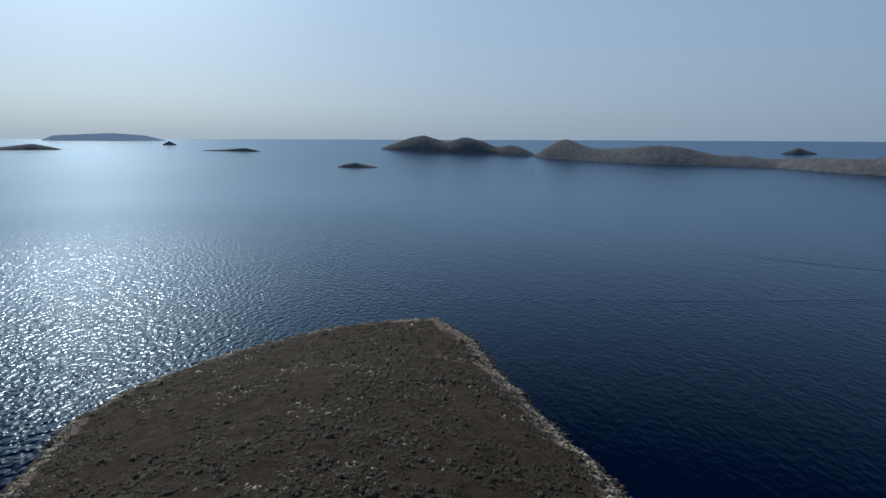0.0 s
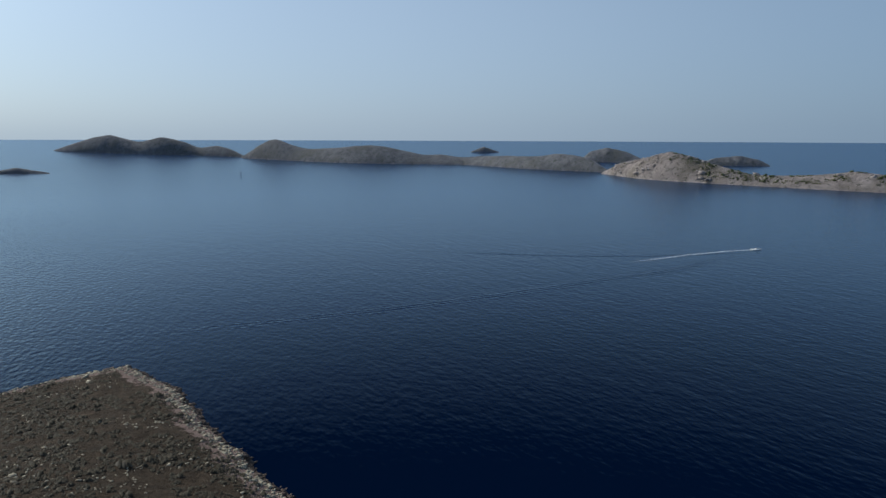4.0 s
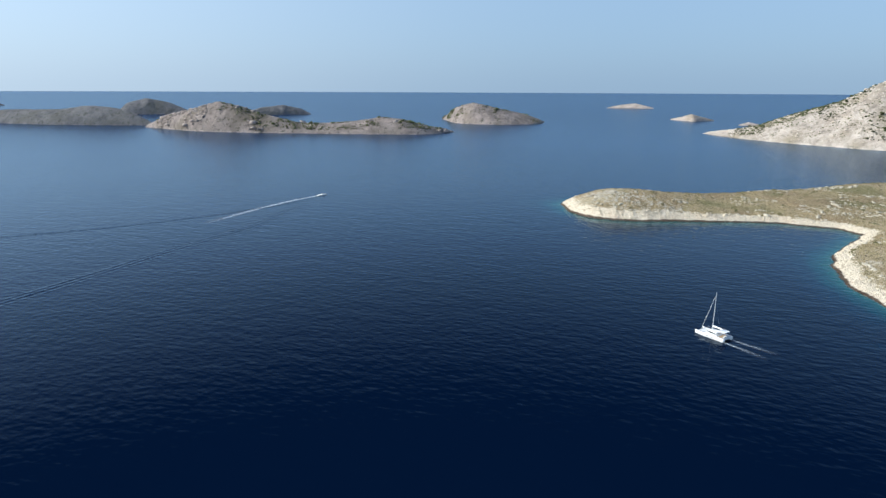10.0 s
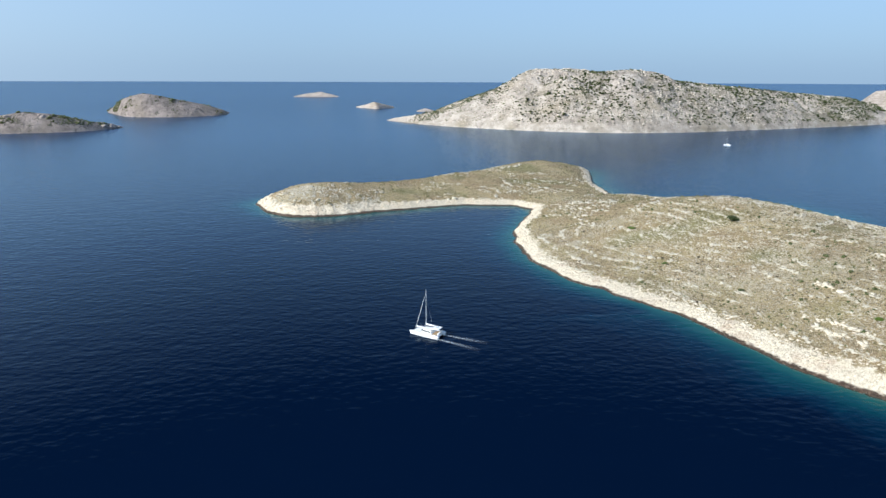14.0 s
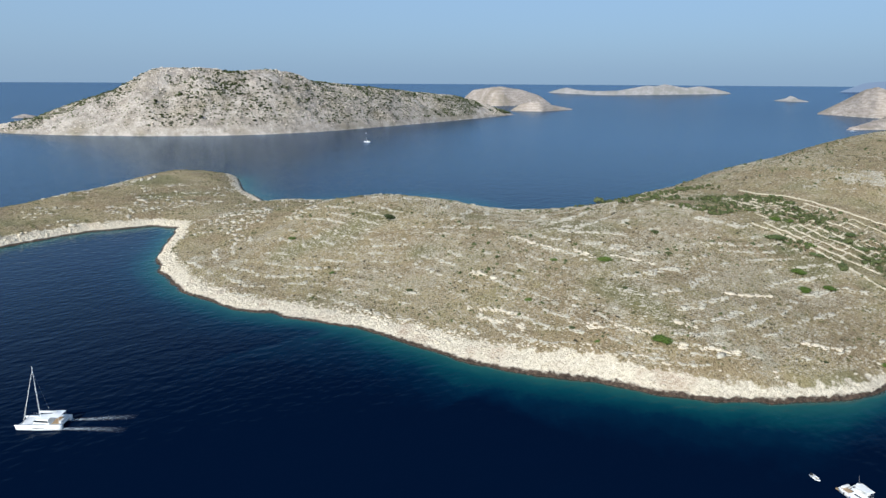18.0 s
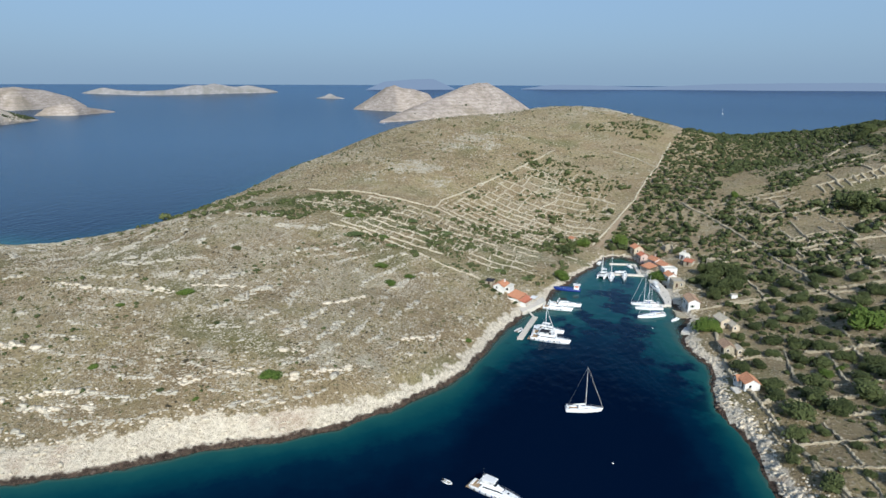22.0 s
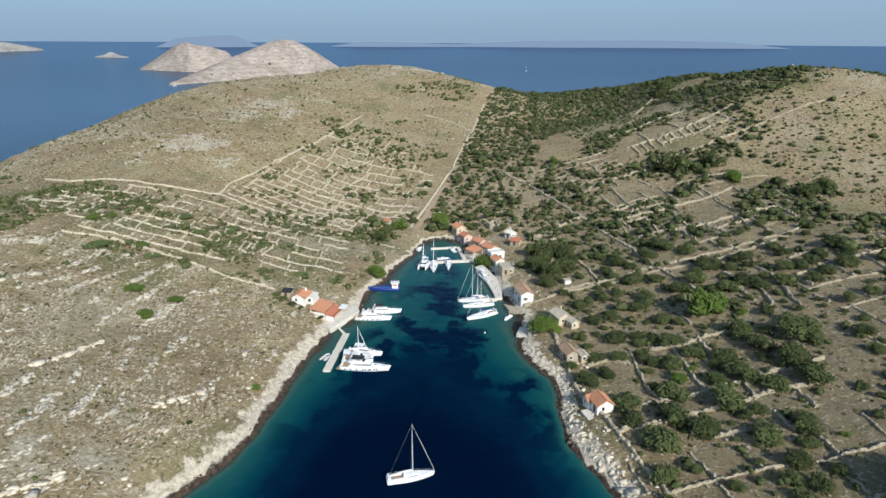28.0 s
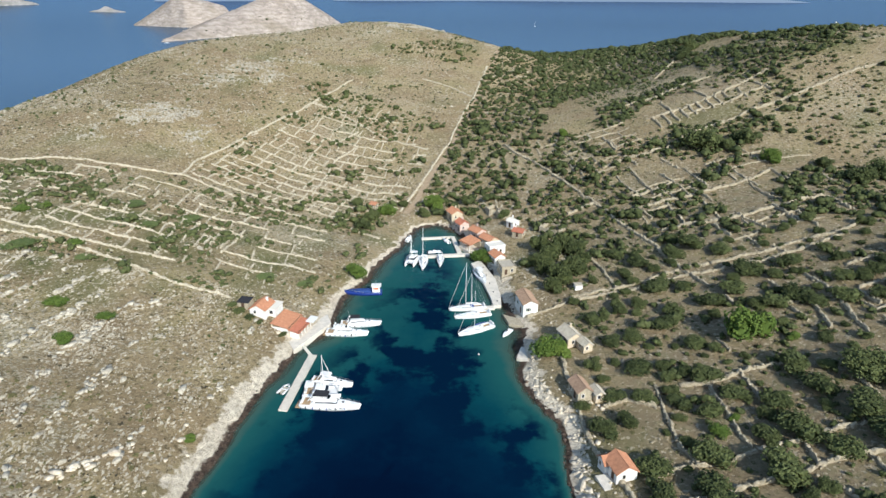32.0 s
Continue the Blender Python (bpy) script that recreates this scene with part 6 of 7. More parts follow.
flat_house(30.6, 280, 12, 5.4, 7.2, 2.9, STONE_WALL, SLAB_GREY, "grey stone house with a flat slab roof")
house(38.2, 309.5, 60, 4.6, 5.5, 2.8, 1.2, STONE_WALL, TILE_RED, "small stone cottage with a red roof", 1)
house(36.5, 319, 40, 4.6, 5.0, 3.4, 1.2, PLASTER_WHITE, PALE_SHEET, "small white house with a pale roof", 1)
house(-27.5, 349.5, 60, 3.6, 4.0, 2.4, 1.0, STONE_WALL, TILE_ORANGE, "tiny stone hut with an orange roof", 1, False, door=False)
ruin(29, 338.5, 15, 5, 6.5, 2.6, "roofless grey stone house above the hamlet")
ruin(33.5, 332, 30, 5, 5, 2.4, "broken stone walls of an old house")
ruin(52.5, 309.5, 50, 7, 9, 2.0, "low rubble ruin on the slope")
# along the eastern shore
house(34.9, 250.4, 10, 4.9, 9.6, 4.4, 1.3, PLASTER_WHITE, TILE_BROWN, "tall white house with a weathered brown tile roof", 2, False, shutters=True)
house(45.0, 226.2, 20, 5.5, 7.5, 3.4, 1.5, PLASTER_OCHRE, SLAB_GREY, "yellowish stone house with a grey slab roof", 2)
house(48.6, 221.6, 20, 3.4, 4.6, 2.6, 1.0, PLASTER_OCHRE, SLAB_GREY, "low side wing with a grey slab roof", 1, False, door=False)
house(43.4, 200.9, 14, 4.6, 7.0, 3.2, 1.4, STONE_WALL, TILE_BROWN, "small stone house with a faded tile roof", 2, False)
house(47.4, 199.0, 14, 2.6, 4.2, 2.5, 0.7, PLASTER_OCHRE, SLAB_GREY, "pale side shed built against the house", 1, False, door=False)
house(46.6, 171.4, 14, 5.6, 6.4, 3.0, 1.5, PLASTER_WHITE, TILE_ORANGE, "small white house with a bright orange roof", 2, False)
house(44.2, 173.6, -76, 3.6, 3.2, 2.8, 1.1, PLASTER_WHITE, TILE_ORANGE, "short white wing with an orange roof", 1, False, door=False)
part_slab = thing("terrace_slab", pose(43.4, 169.2, ground_at(45.0, 169.6) - 0.15, 0, 0, 14), "paved concrete terrace before the house", "terrace")
part("slab", box(bmesh.new(), 3.6, 4.6, 1.0, pose(0, 0, -0.9), 0.04), CONCRETE, part_slab)
hut = thing("cistern", pose(53.5, 258.5, ground_at(53.5, 258.5), 0, 0, 10), "small whitewashed cistern hut by the wall", "hut")
part("wall", box(bmesh.new(), 2.6, 2.2, 2.8, pose(0, 0, -1), 0.05), PLASTER_WHITE, hut)
part("roof", box(bmesh.new(), 2.9, 2.5, 0.15, pose(0, 0, 1.8)), SLAB_GREY, hut)
mark = thing("survey_pillar", pose(246, 474, ground_at(246, 474)), "white survey pillar on the hilltop", "pillar")
part("base", box(bmesh.new(), 3.2, 3.2, 1.6, pose(0, 0, -0.4), 0.1), ROCK_GREY, mark)
part("pillar", rod(bmesh.new(), (0, 0, 1.2), (0, 0, 3.6), 0.6, 0.45, 10), PLASTER_WHITE, mark)


# ---- quays and piers ----
def slab(name, corners, top, label, mat, low=-3.0):
    bm = bmesh.new()
    loft(bm, [[(x, y, z) for x, y in corners] for z in (low, top)])
    bmesh.ops.bevel(bm, geom=[e for e in bm.edges if all(v.co.z > top - 0.01 for v in e.verts)], offset=0.08, segments=2, affect="EDGES", profile=0.5)
    ob = thing(name, Matrix(), label, "quay")
    part("slab", bm, mat, ob)
    return ob


slab("quay", [(-37.6, 223.8), (-29.2, 240.4), (-31.5, 246.5), (-41.5, 231)], 1.75, "sunlit concrete quay before the tavern", CONCRETE)
quay = slab("quay", [(17.6, 291.5), (21.5, 295), (26.5, 277), (27.3, 262), (27.0, 255.4), (24.2, 254.6), (23.6, 262), (21.5, 274)], 1.05, "long concrete quay along the eastern shore", CONCRETE)
slab("jetty", [(14, 254.5), (24.6, 255.6), (24.6, 253.8), (14.2, 252.9)], 0.85, "short stone jetty off the quay", CONCRETE)
slab("jetty", [(-7.5, 299.6), (17.6, 303.2), (17.9, 301.0), (-7.2, 297.6)], 0.8, "narrow concrete jetty across the cove head", CONCRETE)
slab("jetty", [(12.2, 303), (9.4, 322), (11.2, 322.4), (14.2, 303.4)], 0.8, "narrow concrete walkway along the cove head", CONCRETE)
slab("jetty", [(-3.5, 320.6), (10, 322.8), (10.2, 321.2), (-3.2, 319)], 0.75, "short concrete pier at the cove head", CONCRETE)
slab("jetty", [(29.0, 222), (33.5, 219.5), (35.5, 226), (31, 228.5)], 0.9, "small concrete landing on the rocks", CONCRETE)
slab("quay", [(27, 249), (33, 245.5), (34.8, 240.5), (28.5, 242.5)], 1.0, "stone landing below the tall white house", STONE_WALL)
pontoon = thing("pontoon", pose(-32.9, 209.8, 0.15, 0, 0, -5), "long pale floating pontoon off the west shore", "pier")
part("float", box(bmesh.new(), 2.3, 27.0, 0.7, pose(0, 0, -0.45), 0.06), CONCRETE, pontoon)
for k in range(54):
    part("plank", box(bmesh.new(), 2.5, 0.46, 0.06, pose(0, (k - 26.5) * 0.5, 0.25)), WOOD_DECK, pontoon)
for k in range(6):
    for side in (-1, 1):
        part("cleat", box(bmesh.new(), 0.12, 0.32, 0.16, pose(side * 1.05, (k - 2.5) * 4.6, 0.31), 0.03), METAL, pontoon)
part("gangway", box(bmesh.new(), 1.0, 6.6, 0.12, pose(-2.2, 15.2, 0.35, 8, 0, 42)), WOOD_DECK, pontoon)
for k in range(5):
    lamp = thing("bollard", pose(22.2 + 0.9 * k, 287 - 7.2 * k, 1.05), "rusty iron mooring bollard on the quay", "bollard", "mooring bollards")
    part("stem", rod(bmesh.new(), (0, 0, 0), (0, 0, 0.4), 0.12, 0.1), RUBBER, lamp)
    part("cap", rod(bmesh.new(), (0, 0, 0.4), (0, 0, 0.5), 0.19, 0.16), RUBBER, lamp)


# ---- boats: each points along its own +x ----
SPAR_WHITE = plain("white_painted_spar", (0.78, 0.78, 0.76), 0.4, spread=0.08, bump=0.0)
def hull_rings(length, beam, free, draft=0.5, bow=1.0, full=0.72, n=12, sheer=0.35):
    """Rings from stern to stem, keel to gunwale."""
    rings = []
    for k in range(n + 1):
        u = k / n
        w = beam / 2 * (full + (1 - full) * min(1, u / 0.35)) if u < 0.35 else beam / 2 * max(0.02, (1 - ((u - 0.35) / 0.65) ** 2.3))
        x = (u - 0.5) * length
        top = free * (1 + sheer * u * u)
        lean = bow * max(0, (u - 0.6) / 0.4) ** 2
        rings.append([(x + lean * 0.0, -w * 0.15, -draft * (1 - 0.7 * u)), (x + lean * 0.3, -w * 0.80, 0.05), (x + lean, -w, top),
                      (x + lean, w, top), (x + lean * 0.3, w * 0.80, 0.05), (x, w * 0.15, -draft * (1 - 0.7 * u))])
    return rings


def deck_line(length, beam, free, u, bow=1.0, full=0.72, sheer=0.35):
    r = hull_rings(length, beam, free, 0.5, bow, full, 40, sheer)[round(u * 40)]
    return r[2][0], r[3][1], r[3][2]


def cabin(bm, x0, x1, w0, w1, z, h, rake=0.8, top=0.78):
    """A cabin trunk: raked ends, sides that lean in."""
    rings = [[(x0, -w0, z), (x0, w0, z), (x1, w1, z), (x1, -w1, z)],
             [(x0 + rake * 0.3, -w0 * (1 + top) / 2, z + h * 0.6), (x0 + rake * 0.3, w0 * (1 + top) / 2, z + h * 0.6), (x1 - rake * 0.6, w1 * (1 + top) / 2, z + h * 0.6), (x1 - rake * 0.6, -w1 * (1 + top) / 2, z + h * 0.6)],
             [(x0 + rake * 0.4, -w0 * top, z + h), (x0 + rake * 0.4, w0 * top, z + h), (x1 - rake, w1 * top, z + h), (x1 - rake, -w1 * top, z + h)]]
    loft(bm, rings)
    bmesh.ops.bevel(bm, geom=list(bm.edges), offset=0.07, segments=2, affect="EDGES", profile=0.5)
    return bm


def rail(bm, points, high=0.65, r=0.02):
    for a, b in zip(points, points[1:]):
        rod(bm, (a[0], a[1], a[2] + high), (b[0], b[1], b[2] + high), r, None, 5)
        rod(bm, (a[0], a[1], a[2] + high * 0.5), (b[0], b[1], b[2] + high * 0.5), r * 0.6, None, 4)
    for a in points:
        rod(bm, a, (a[0], a[1], a[2] + high), r, None, 5)
    return bm


def boat_hull(ob, length, beam, free, mat, bow=1.0, full=0.72, sheer=0.35, draft=0.5, deck=None, stripe=None):
    smooth(part("hull", loft(bmesh.new(), hull_rings(length, beam, free, draft, bow, full, 14, sheer)), mat, ob))
    rows = []
    for k in range(15):
        x, w, z = deck_line(length, beam, free, k / 14, bow, full, sheer)
        rows.append([(x, -max(0.02, w - 0.08), z + 0.03), (x, max(0.02, w - 0.08), z + 0.03), (x, max(0.02, w - 0.08), z + 0.06), (x, -max(0.02, w - 0.08), z + 0.06)])
    part("deck", loft(bmesh.new(), rows), deck or GEL_WHITE, ob)
    bm = bmesh.new()
    for side in (-1, 1):
        pts = [deck_line(length, beam, free, k / 14, bow, full, sheer) for k in range(15)]
        for a, b in zip(pts, pts[1:]):
            rod(bm, (a[0], side * a[1], a[2]), (b[0], side * b[1], b[2]), 0.06, None, 6)
    part("rubbing_strake", bm, stripe or GEL_WHITE, ob)


def motor_yacht(x, y, turn, length, label, fly=True, bimini=None, arch=True, fenders=5):
    length *= 0.92
    if x < -10 and y > 190:
        turn -= 9
    beam, free = length * 0.28, 0.65 + length * 0.045
    ob = thing("motor_yacht", pose(x, y, 0, 0, 0, turn), label, "yacht", "boats in the cove")
    boat_hull(ob, length, beam, free, GEL_WHITE, length * 0.07, 0.86)
    L, w = length, beam / 2
    part("swim_platform", box(bmesh.new(), L * 0.08, beam * 0.8, 0.16, pose(-L * 0.53, 0, 0.32), 0.05), TEAK, ob)
    part("cockpit_floor", box(bmesh.new(), L * 0.17, beam * 0.74, 0.05, pose(-L * 0.40, 0, free + 0.064)), TEAK, ob)
    part("cockpit_seat", box(bmesh.new(), L * 0.045, beam * 0.62, 0.45, pose(-L * 0.465, 0, free + 0.12), 0.06), CANVAS_WHITE, ob)
    h = 0.85 + L * 0.024
    house_ = part("saloon", cabin(bmesh.new(), -L * 0.30, L * 0.22, w * 0.78, w * 0.50, free + 0.10, h, L * 0.15, 0.72), GEL_WHITE, ob)
    part("window", cabin(bmesh.new(), -L * 0.24, L * 0.165, w * 0.735, w * 0.52, free + 0.10 + h * 0.45, h * 0.26, L * 0.075, 0.93), GLASS_DARK, house_, "dark tinted saloon windows")
    fore = part("foredeck_trunk", cabin(bmesh.new(), L * 0.14, L * 0.38, w * 0.60, w * 0.28, free * 1.1 + 0.12, 0.42, 0.5, 0.8), GEL_WHITE, ob)
    part("hatch", box(bmesh.new(), 0.6, 0.6, 0.06, pose(L * 0.25, 0, free * 1.1 + 0.53), 0.02), GLASS_DARK, fore)
    part("sun_pad", box(bmesh.new(), L * 0.08, beam * 0.26, 0.10, pose(L * 0.19, 0, free * 1.1 + 0.53), 0.04), CANVAS_WHITE, fore)
    for side in (-1, 1):
        bm = bmesh.new()
        for k in range(3):
            box(bm, L * 0.055, 0.03, 0.22, pose(L * (0.05 + 0.09 * k), side * deck_line(L, beam, free, 0.55 + 0.09 * k, L * 0.07, 0.86)[1] * 0.97, free * 0.62))
        part("port_light", bm, GLASS_DARK, ob)
    top = free + 0.10 + h
    if fly:
        deck = part("flybridge", cabin(bmesh.new(), -L * 0.31, L * 0.05, w * 0.66, w * 0.42, top + 0.01, 0.5, 0.9, 0.96), GEL_WHITE, ob)
        part("helm_seat", box(bmesh.new(), 0.6, 1.4, 0.7, pose(-L * 0.06, 0, top + 0.45), 0.08), CANVAS_WHITE, deck)
        part("windscreen", cabin(bmesh.new(), -L * 0.02, L * 0.03, w * 0.44, w * 0.36, top + 0.5, 0.3, 0.25, 0.95), GLASS_DARK, deck)
        part("sofa", box(bmesh.new(), L * 0.10, beam * 0.42, 0.4, pose(-L * 0.2, 0, top + 0.62), 0.08), CANVAS_WHITE, deck)
        top += 0.5
    if bimini:
        cover = part("bimini", cabin(bmesh.new(), -L * 0.26, L * 0.01, w * 0.72, w * 0.62, top + 1.0, 0.16, 0.3, 0.9), bimini, ob)
        bm = bmesh.new()
        for px in (-L * 0.24, -L * 0.02):
            for side in (-1, 1):
                rod(bm, (px, side * w * 0.62, top - 0.1), (px, side * w * 0.6, top + 1.05), 0.03)
        part("bimini_pole", bm, METAL, cover)
    if arch:
        bm = bmesh.new()
        for side in (-1, 1):
            rod(bm, (-L * 0.34, side * w * 0.66, top - 0.6), (-L * 0.26, side * w * 0.5, top + 1.0), 0.11, 0.09)
        rod(bm, (-L * 0.26, -w * 0.5, top + 1.0), (-L * 0.26, w * 0.5, top + 1.0), 0.1)
        a = part("radar_arch", bm, GEL_WHITE, ob)
        part("radar_dome", rod(bmesh.new(), (-L * 0.26, 0, top + 1.05), (-L * 0.26, 0, top + 1.3), 0.32, 0.22, 12), GEL_WHITE, a)
        part("aerial", rod(bmesh.new(), (-L * 0.27, w * 0.4, top + 1.0), (-L * 0.30, w * 0.4, top + 3.0), 0.02, 0.008, 5), METAL, a)
    for side in (-1, 1):
        pts = []
        for k in range(7):
            px, pw, pz = deck_line(L, beam, free, 0.5 + 0.08 * k, L * 0.07, 0.86)
            pts.append((px, side * (pw - 0.1), pz + 0.05))
        part("guard_rail", rail(bmesh.new(), pts), METAL, ob)
    for k in range(fenders):
        u = 0.12 + 0.13 * k
        px, pw, pz = deck_line(L, beam, free, u, L * 0.07, 0.86)
        for side in (-1, 1):
            part("fender", rod(bmesh.new(), (px, side * (pw + 0.12), pz - 0.9), (px, side * (pw + 0.12), pz - 0.15), 0.13, 0.11, 8), CANVAS_BLUE if k % 2 else RUBBER, ob)
    return ob


def sailing_yacht(x, y, turn, length, mast, label, cover=None, hood=None):
    beam, free = length * 0.30, 0.95
    ob = thing("sailing_yacht", pose(x, y, 0, 0, 0, turn), label, "yacht", "boats in the cove")
    boat_hull(ob, length, beam, free, GEL_WHITE, length * 0.05, 0.80, 0.22, 0.7)
    L, w = length, beam / 2
    c = part("coachroof", cabin(bmesh.new(), -L * 0.12, L * 0.26, w * 0.58, w * 0.32, free * 1.05 + 0.04, 0.48, 0.9, 0.82), GEL_WHITE, ob)
    part("window", cabin(bmesh.new(), -L * 0.09, L * 0.20, w * 0.57, w * 0.38, free * 1.05 + 0.20, 0.14, 0.5, 0.96), GLASS_DARK, c)
    part("cockpit_floor", box(bmesh.new(), L * 0.24, beam * 0.40, 0.05, pose(-L * 0.28, 0, free + 0.068)), TEAK, ob)
    for side in (-1, 1):
        part("cockpit_seat", box(bmesh.new(), L * 0.24, beam * 0.16, 0.32, pose(-L * 0.28, side * beam * 0.29, free + 0.064), 0.04), GEL_WHITE, ob)
    part("sprayhood", cabin(bmesh.new(), -L * 0.16, -L * 0.06, w * 0.55, w * 0.5, free + 0.45, 0.75, 0.5, 0.85), hood or CANVAS_WHITE, ob)
    wheel = bmesh.new()
    for k in range(12):
        a, b = k / 12 * 2 * math.pi, (k + 1) / 12 * 2 * math.pi
        rod(wheel, (-L * 0.37, 0.45 * math.cos(a), free + 0.75 + 0.45 * math.sin(a)), (-L * 0.37, 0.45 * math.cos(b), free + 0.75 + 0.45 * math.sin(b)), 0.025, None, 5)
    part("steering_wheel", wheel, METAL, ob)
    foot = free * 1.05 + 0.5
    m = part("mast", rod(bmesh.new(), (L * 0.06, 0, foot - 0.5), (L * 0.06, 0, mast), 0.085, 0.05, 10), SPAR_WHITE, ob)
    for z, s in ((mast * 0.42, 0.9), (mast * 0.70, 0.7)):
        part("spreader", rod(bmesh.new(), (L * 0.06, -s, z), (L * 0.06, s, z), 0.04, None, 6), METAL, m)
    b = part("boom", rod(bmesh.new(), (L * 0.05, 0, foot + 0.75), (-L * 0.30, 0, foot + 0.70), 0.09, 0.08, 8), METAL, ob)
    smooth(part("furled_sail", rod(bmesh.new(), (L * 0.045, 0, foot + 1.0), (-L * 0.28, 0, foot + 0.86), 0.24, 0.13, 10), cover or CANVAS_WHITE, b))
    tip = deck_line(L, beam, free, 1.0, L * 0.05, 0.80, 0.22)
    smooth(part("furled_genoa", rod(bmesh.new(), (tip[0] - 0.15, 0, tip[2] + 0.5), (L * 0.07, 0, mast - 0.4), 0.06, 0.03, 8), CANVAS_WHITE, ob))
    stays = bmesh.new()
    rod(stays, (-L * 0.48, 0, free + 0.1), (L * 0.055, 0, mast - 0.05), 0.018, None, 4)
    for s in (-1, 1):
        rod(stays, (L * 0.05, s * w * 0.92, free + 0.15), (L * 0.06, s * 0.7, mast * 0.70), 0.016, None, 4)
        rod(stays, (L * 0.06, s * 0.7, mast * 0.70), (L * 0.06, 0, mast - 0.1), 0.016, None, 4)
    part("rigging", stays, METAL, ob)
    for side in (-1, 1):
        pts = [(p[0], side * (p[1] - 0.08), p[2] + 0.05) for p in (deck_line(L, beam, free, u, L * 0.05, 0.80, 0.22) for u in (0.02, 0.2, 0.38, 0.55, 0.72, 0.86, 0.97))]
        part("guard_rail", rail(bmesh.new(), pts, 0.6, 0.018), METAL, ob)
    part("stern_arch", box(bmesh.new(), 0.5, beam * 0.55, 0.5, pose(-L * 0.46, 0, free + 0.45), 0.06), CANVAS_WHITE, ob)
    return ob


def catamaran(x, y, turn, length, mast, label, sunroof=True):
    ob = thing("catamaran", pose(x, y, 0, 0, 0, turn), label, "yacht", "boats in the cove")
    L, wide, free = length, length * 0.52, 1.45
    for side in (-1, 1):
        rings = [[(px, py + side * (wide / 2 - 0.75), pz) for px, py, pz in ring] for ring in hull_rings(L, 1.7, free, 0.4, 0.5, 0.85, 14, 0.08)]
        h = smooth(part("hull", loft(bmesh.new(), rings), GEL_WHITE, ob))
        part("port_light", box(bmesh.new(), L * 0.26, 0.03, 0.24, pose(-L * 0.02, side * (wide / 2 + 0.075), 0.85)), GLASS_DARK, h)
    part("bridge_deck", box(bmesh.new(), L * 0.66, wide - 1.5, 0.7, pose(-L * 0.15, 0, 0.75), 0.1), GEL_WHITE, ob)
    part("trampoline", box(bmesh.new(), L * 0.24, wide - 2.0, 0.03, pose(L * 0.31, 0, free - 0.08)), CANVAS_WHITE, ob)
    part("fore_beam", rod(bmesh.new(), (L * 0.44, -wide / 2 + 0.7, free), (L * 0.44, wide / 2 - 0.7, free), 0.12), METAL, ob)
    c = part("saloon", cabin(bmesh.new(), -L * 0.22, L * 0.19, wide * 0.36, wide * 0.25, free, 1.25, 1.2, 0.82), GEL_WHITE, ob)
    part("window", cabin(bmesh.new(), -L * 0.20, L * 0.185, wide * 0.355, wide * 0.26, free + 0.42, 0.5, 0.85, 0.94), GLASS_DARK, c, "dark band of saloon windows")
    part("cockpit_floor", box(bmesh.new(), L * 0.18, wide * 0.62, 0.06, pose(-L * 0.34, 0, free + 0.01)), TEAK, ob)
    part("cockpit_sofa", box(bmesh.new(), 0.7, wide * 0.55, 0.5, pose(-L * 0.43, 0, free + 0.06), 0.06), CANVAS_WHITE, ob)
    top = part("hardtop", box(bmesh.new(), L * 0.24, wide * 0.60, 0.14, pose(-L * 0.32, 0, free + 2.05), 0.05), GEL_WHITE, ob)
    bm = bmesh.new()
    for px in (-L * 0.42, -L * 0.24):
        for s in (-1, 1):
            rod(bm, (px, s * wide * 0.27, free), (px, s * wide * 0.27, free + 2.08), 0.05)
    part("pole", bm, METAL, top)
    part("mast", rod(bmesh.new(), (L * 0.06, 0, free + 1.1), (L * 0.06, 0, mast), 0.12, 0.07, 10), SPAR_WHITE, ob)
    b = part("boom", rod(bmesh.new(), (L * 0.05, 0, free + 2.6), (-L * 0.33, 0, free + 2.7), 0.10), METAL, ob)
    smooth(part("furled_sail", rod(bmesh.new(), (L * 0.045, 0, free + 2.95), (-L * 0.31, 0, free + 2.9), 0.30, 0.2, 10), CANVAS_WHITE, b))
    smooth(part("furled_genoa", rod(bmesh.new(), (L * 0.44, 0, free + 0.3), (L * 0.07, 0, mast * 0.93), 0.13, 0.05, 8), CANVAS_WHITE, ob))
    st = bmesh.new()
    for s in (-1, 1):
        rod(st, (-L * 0.05, s * (wide / 2 - 0.4), free), (L * 0.06, 0, mast * 0.9), 0.02, None, 4)
    part("rigging", st, METAL, ob)
    for s in (-1, 1):
        pts = [(u * L, s * (wide / 2 + 0.02), free + 0.05) for u in (-0.3, -0.15, 0, 0.15, 0.3, 0.42)]
        part("guard_rail", rail(bmesh.new(), pts, 0.6, 0.02), METAL, ob)
    return ob


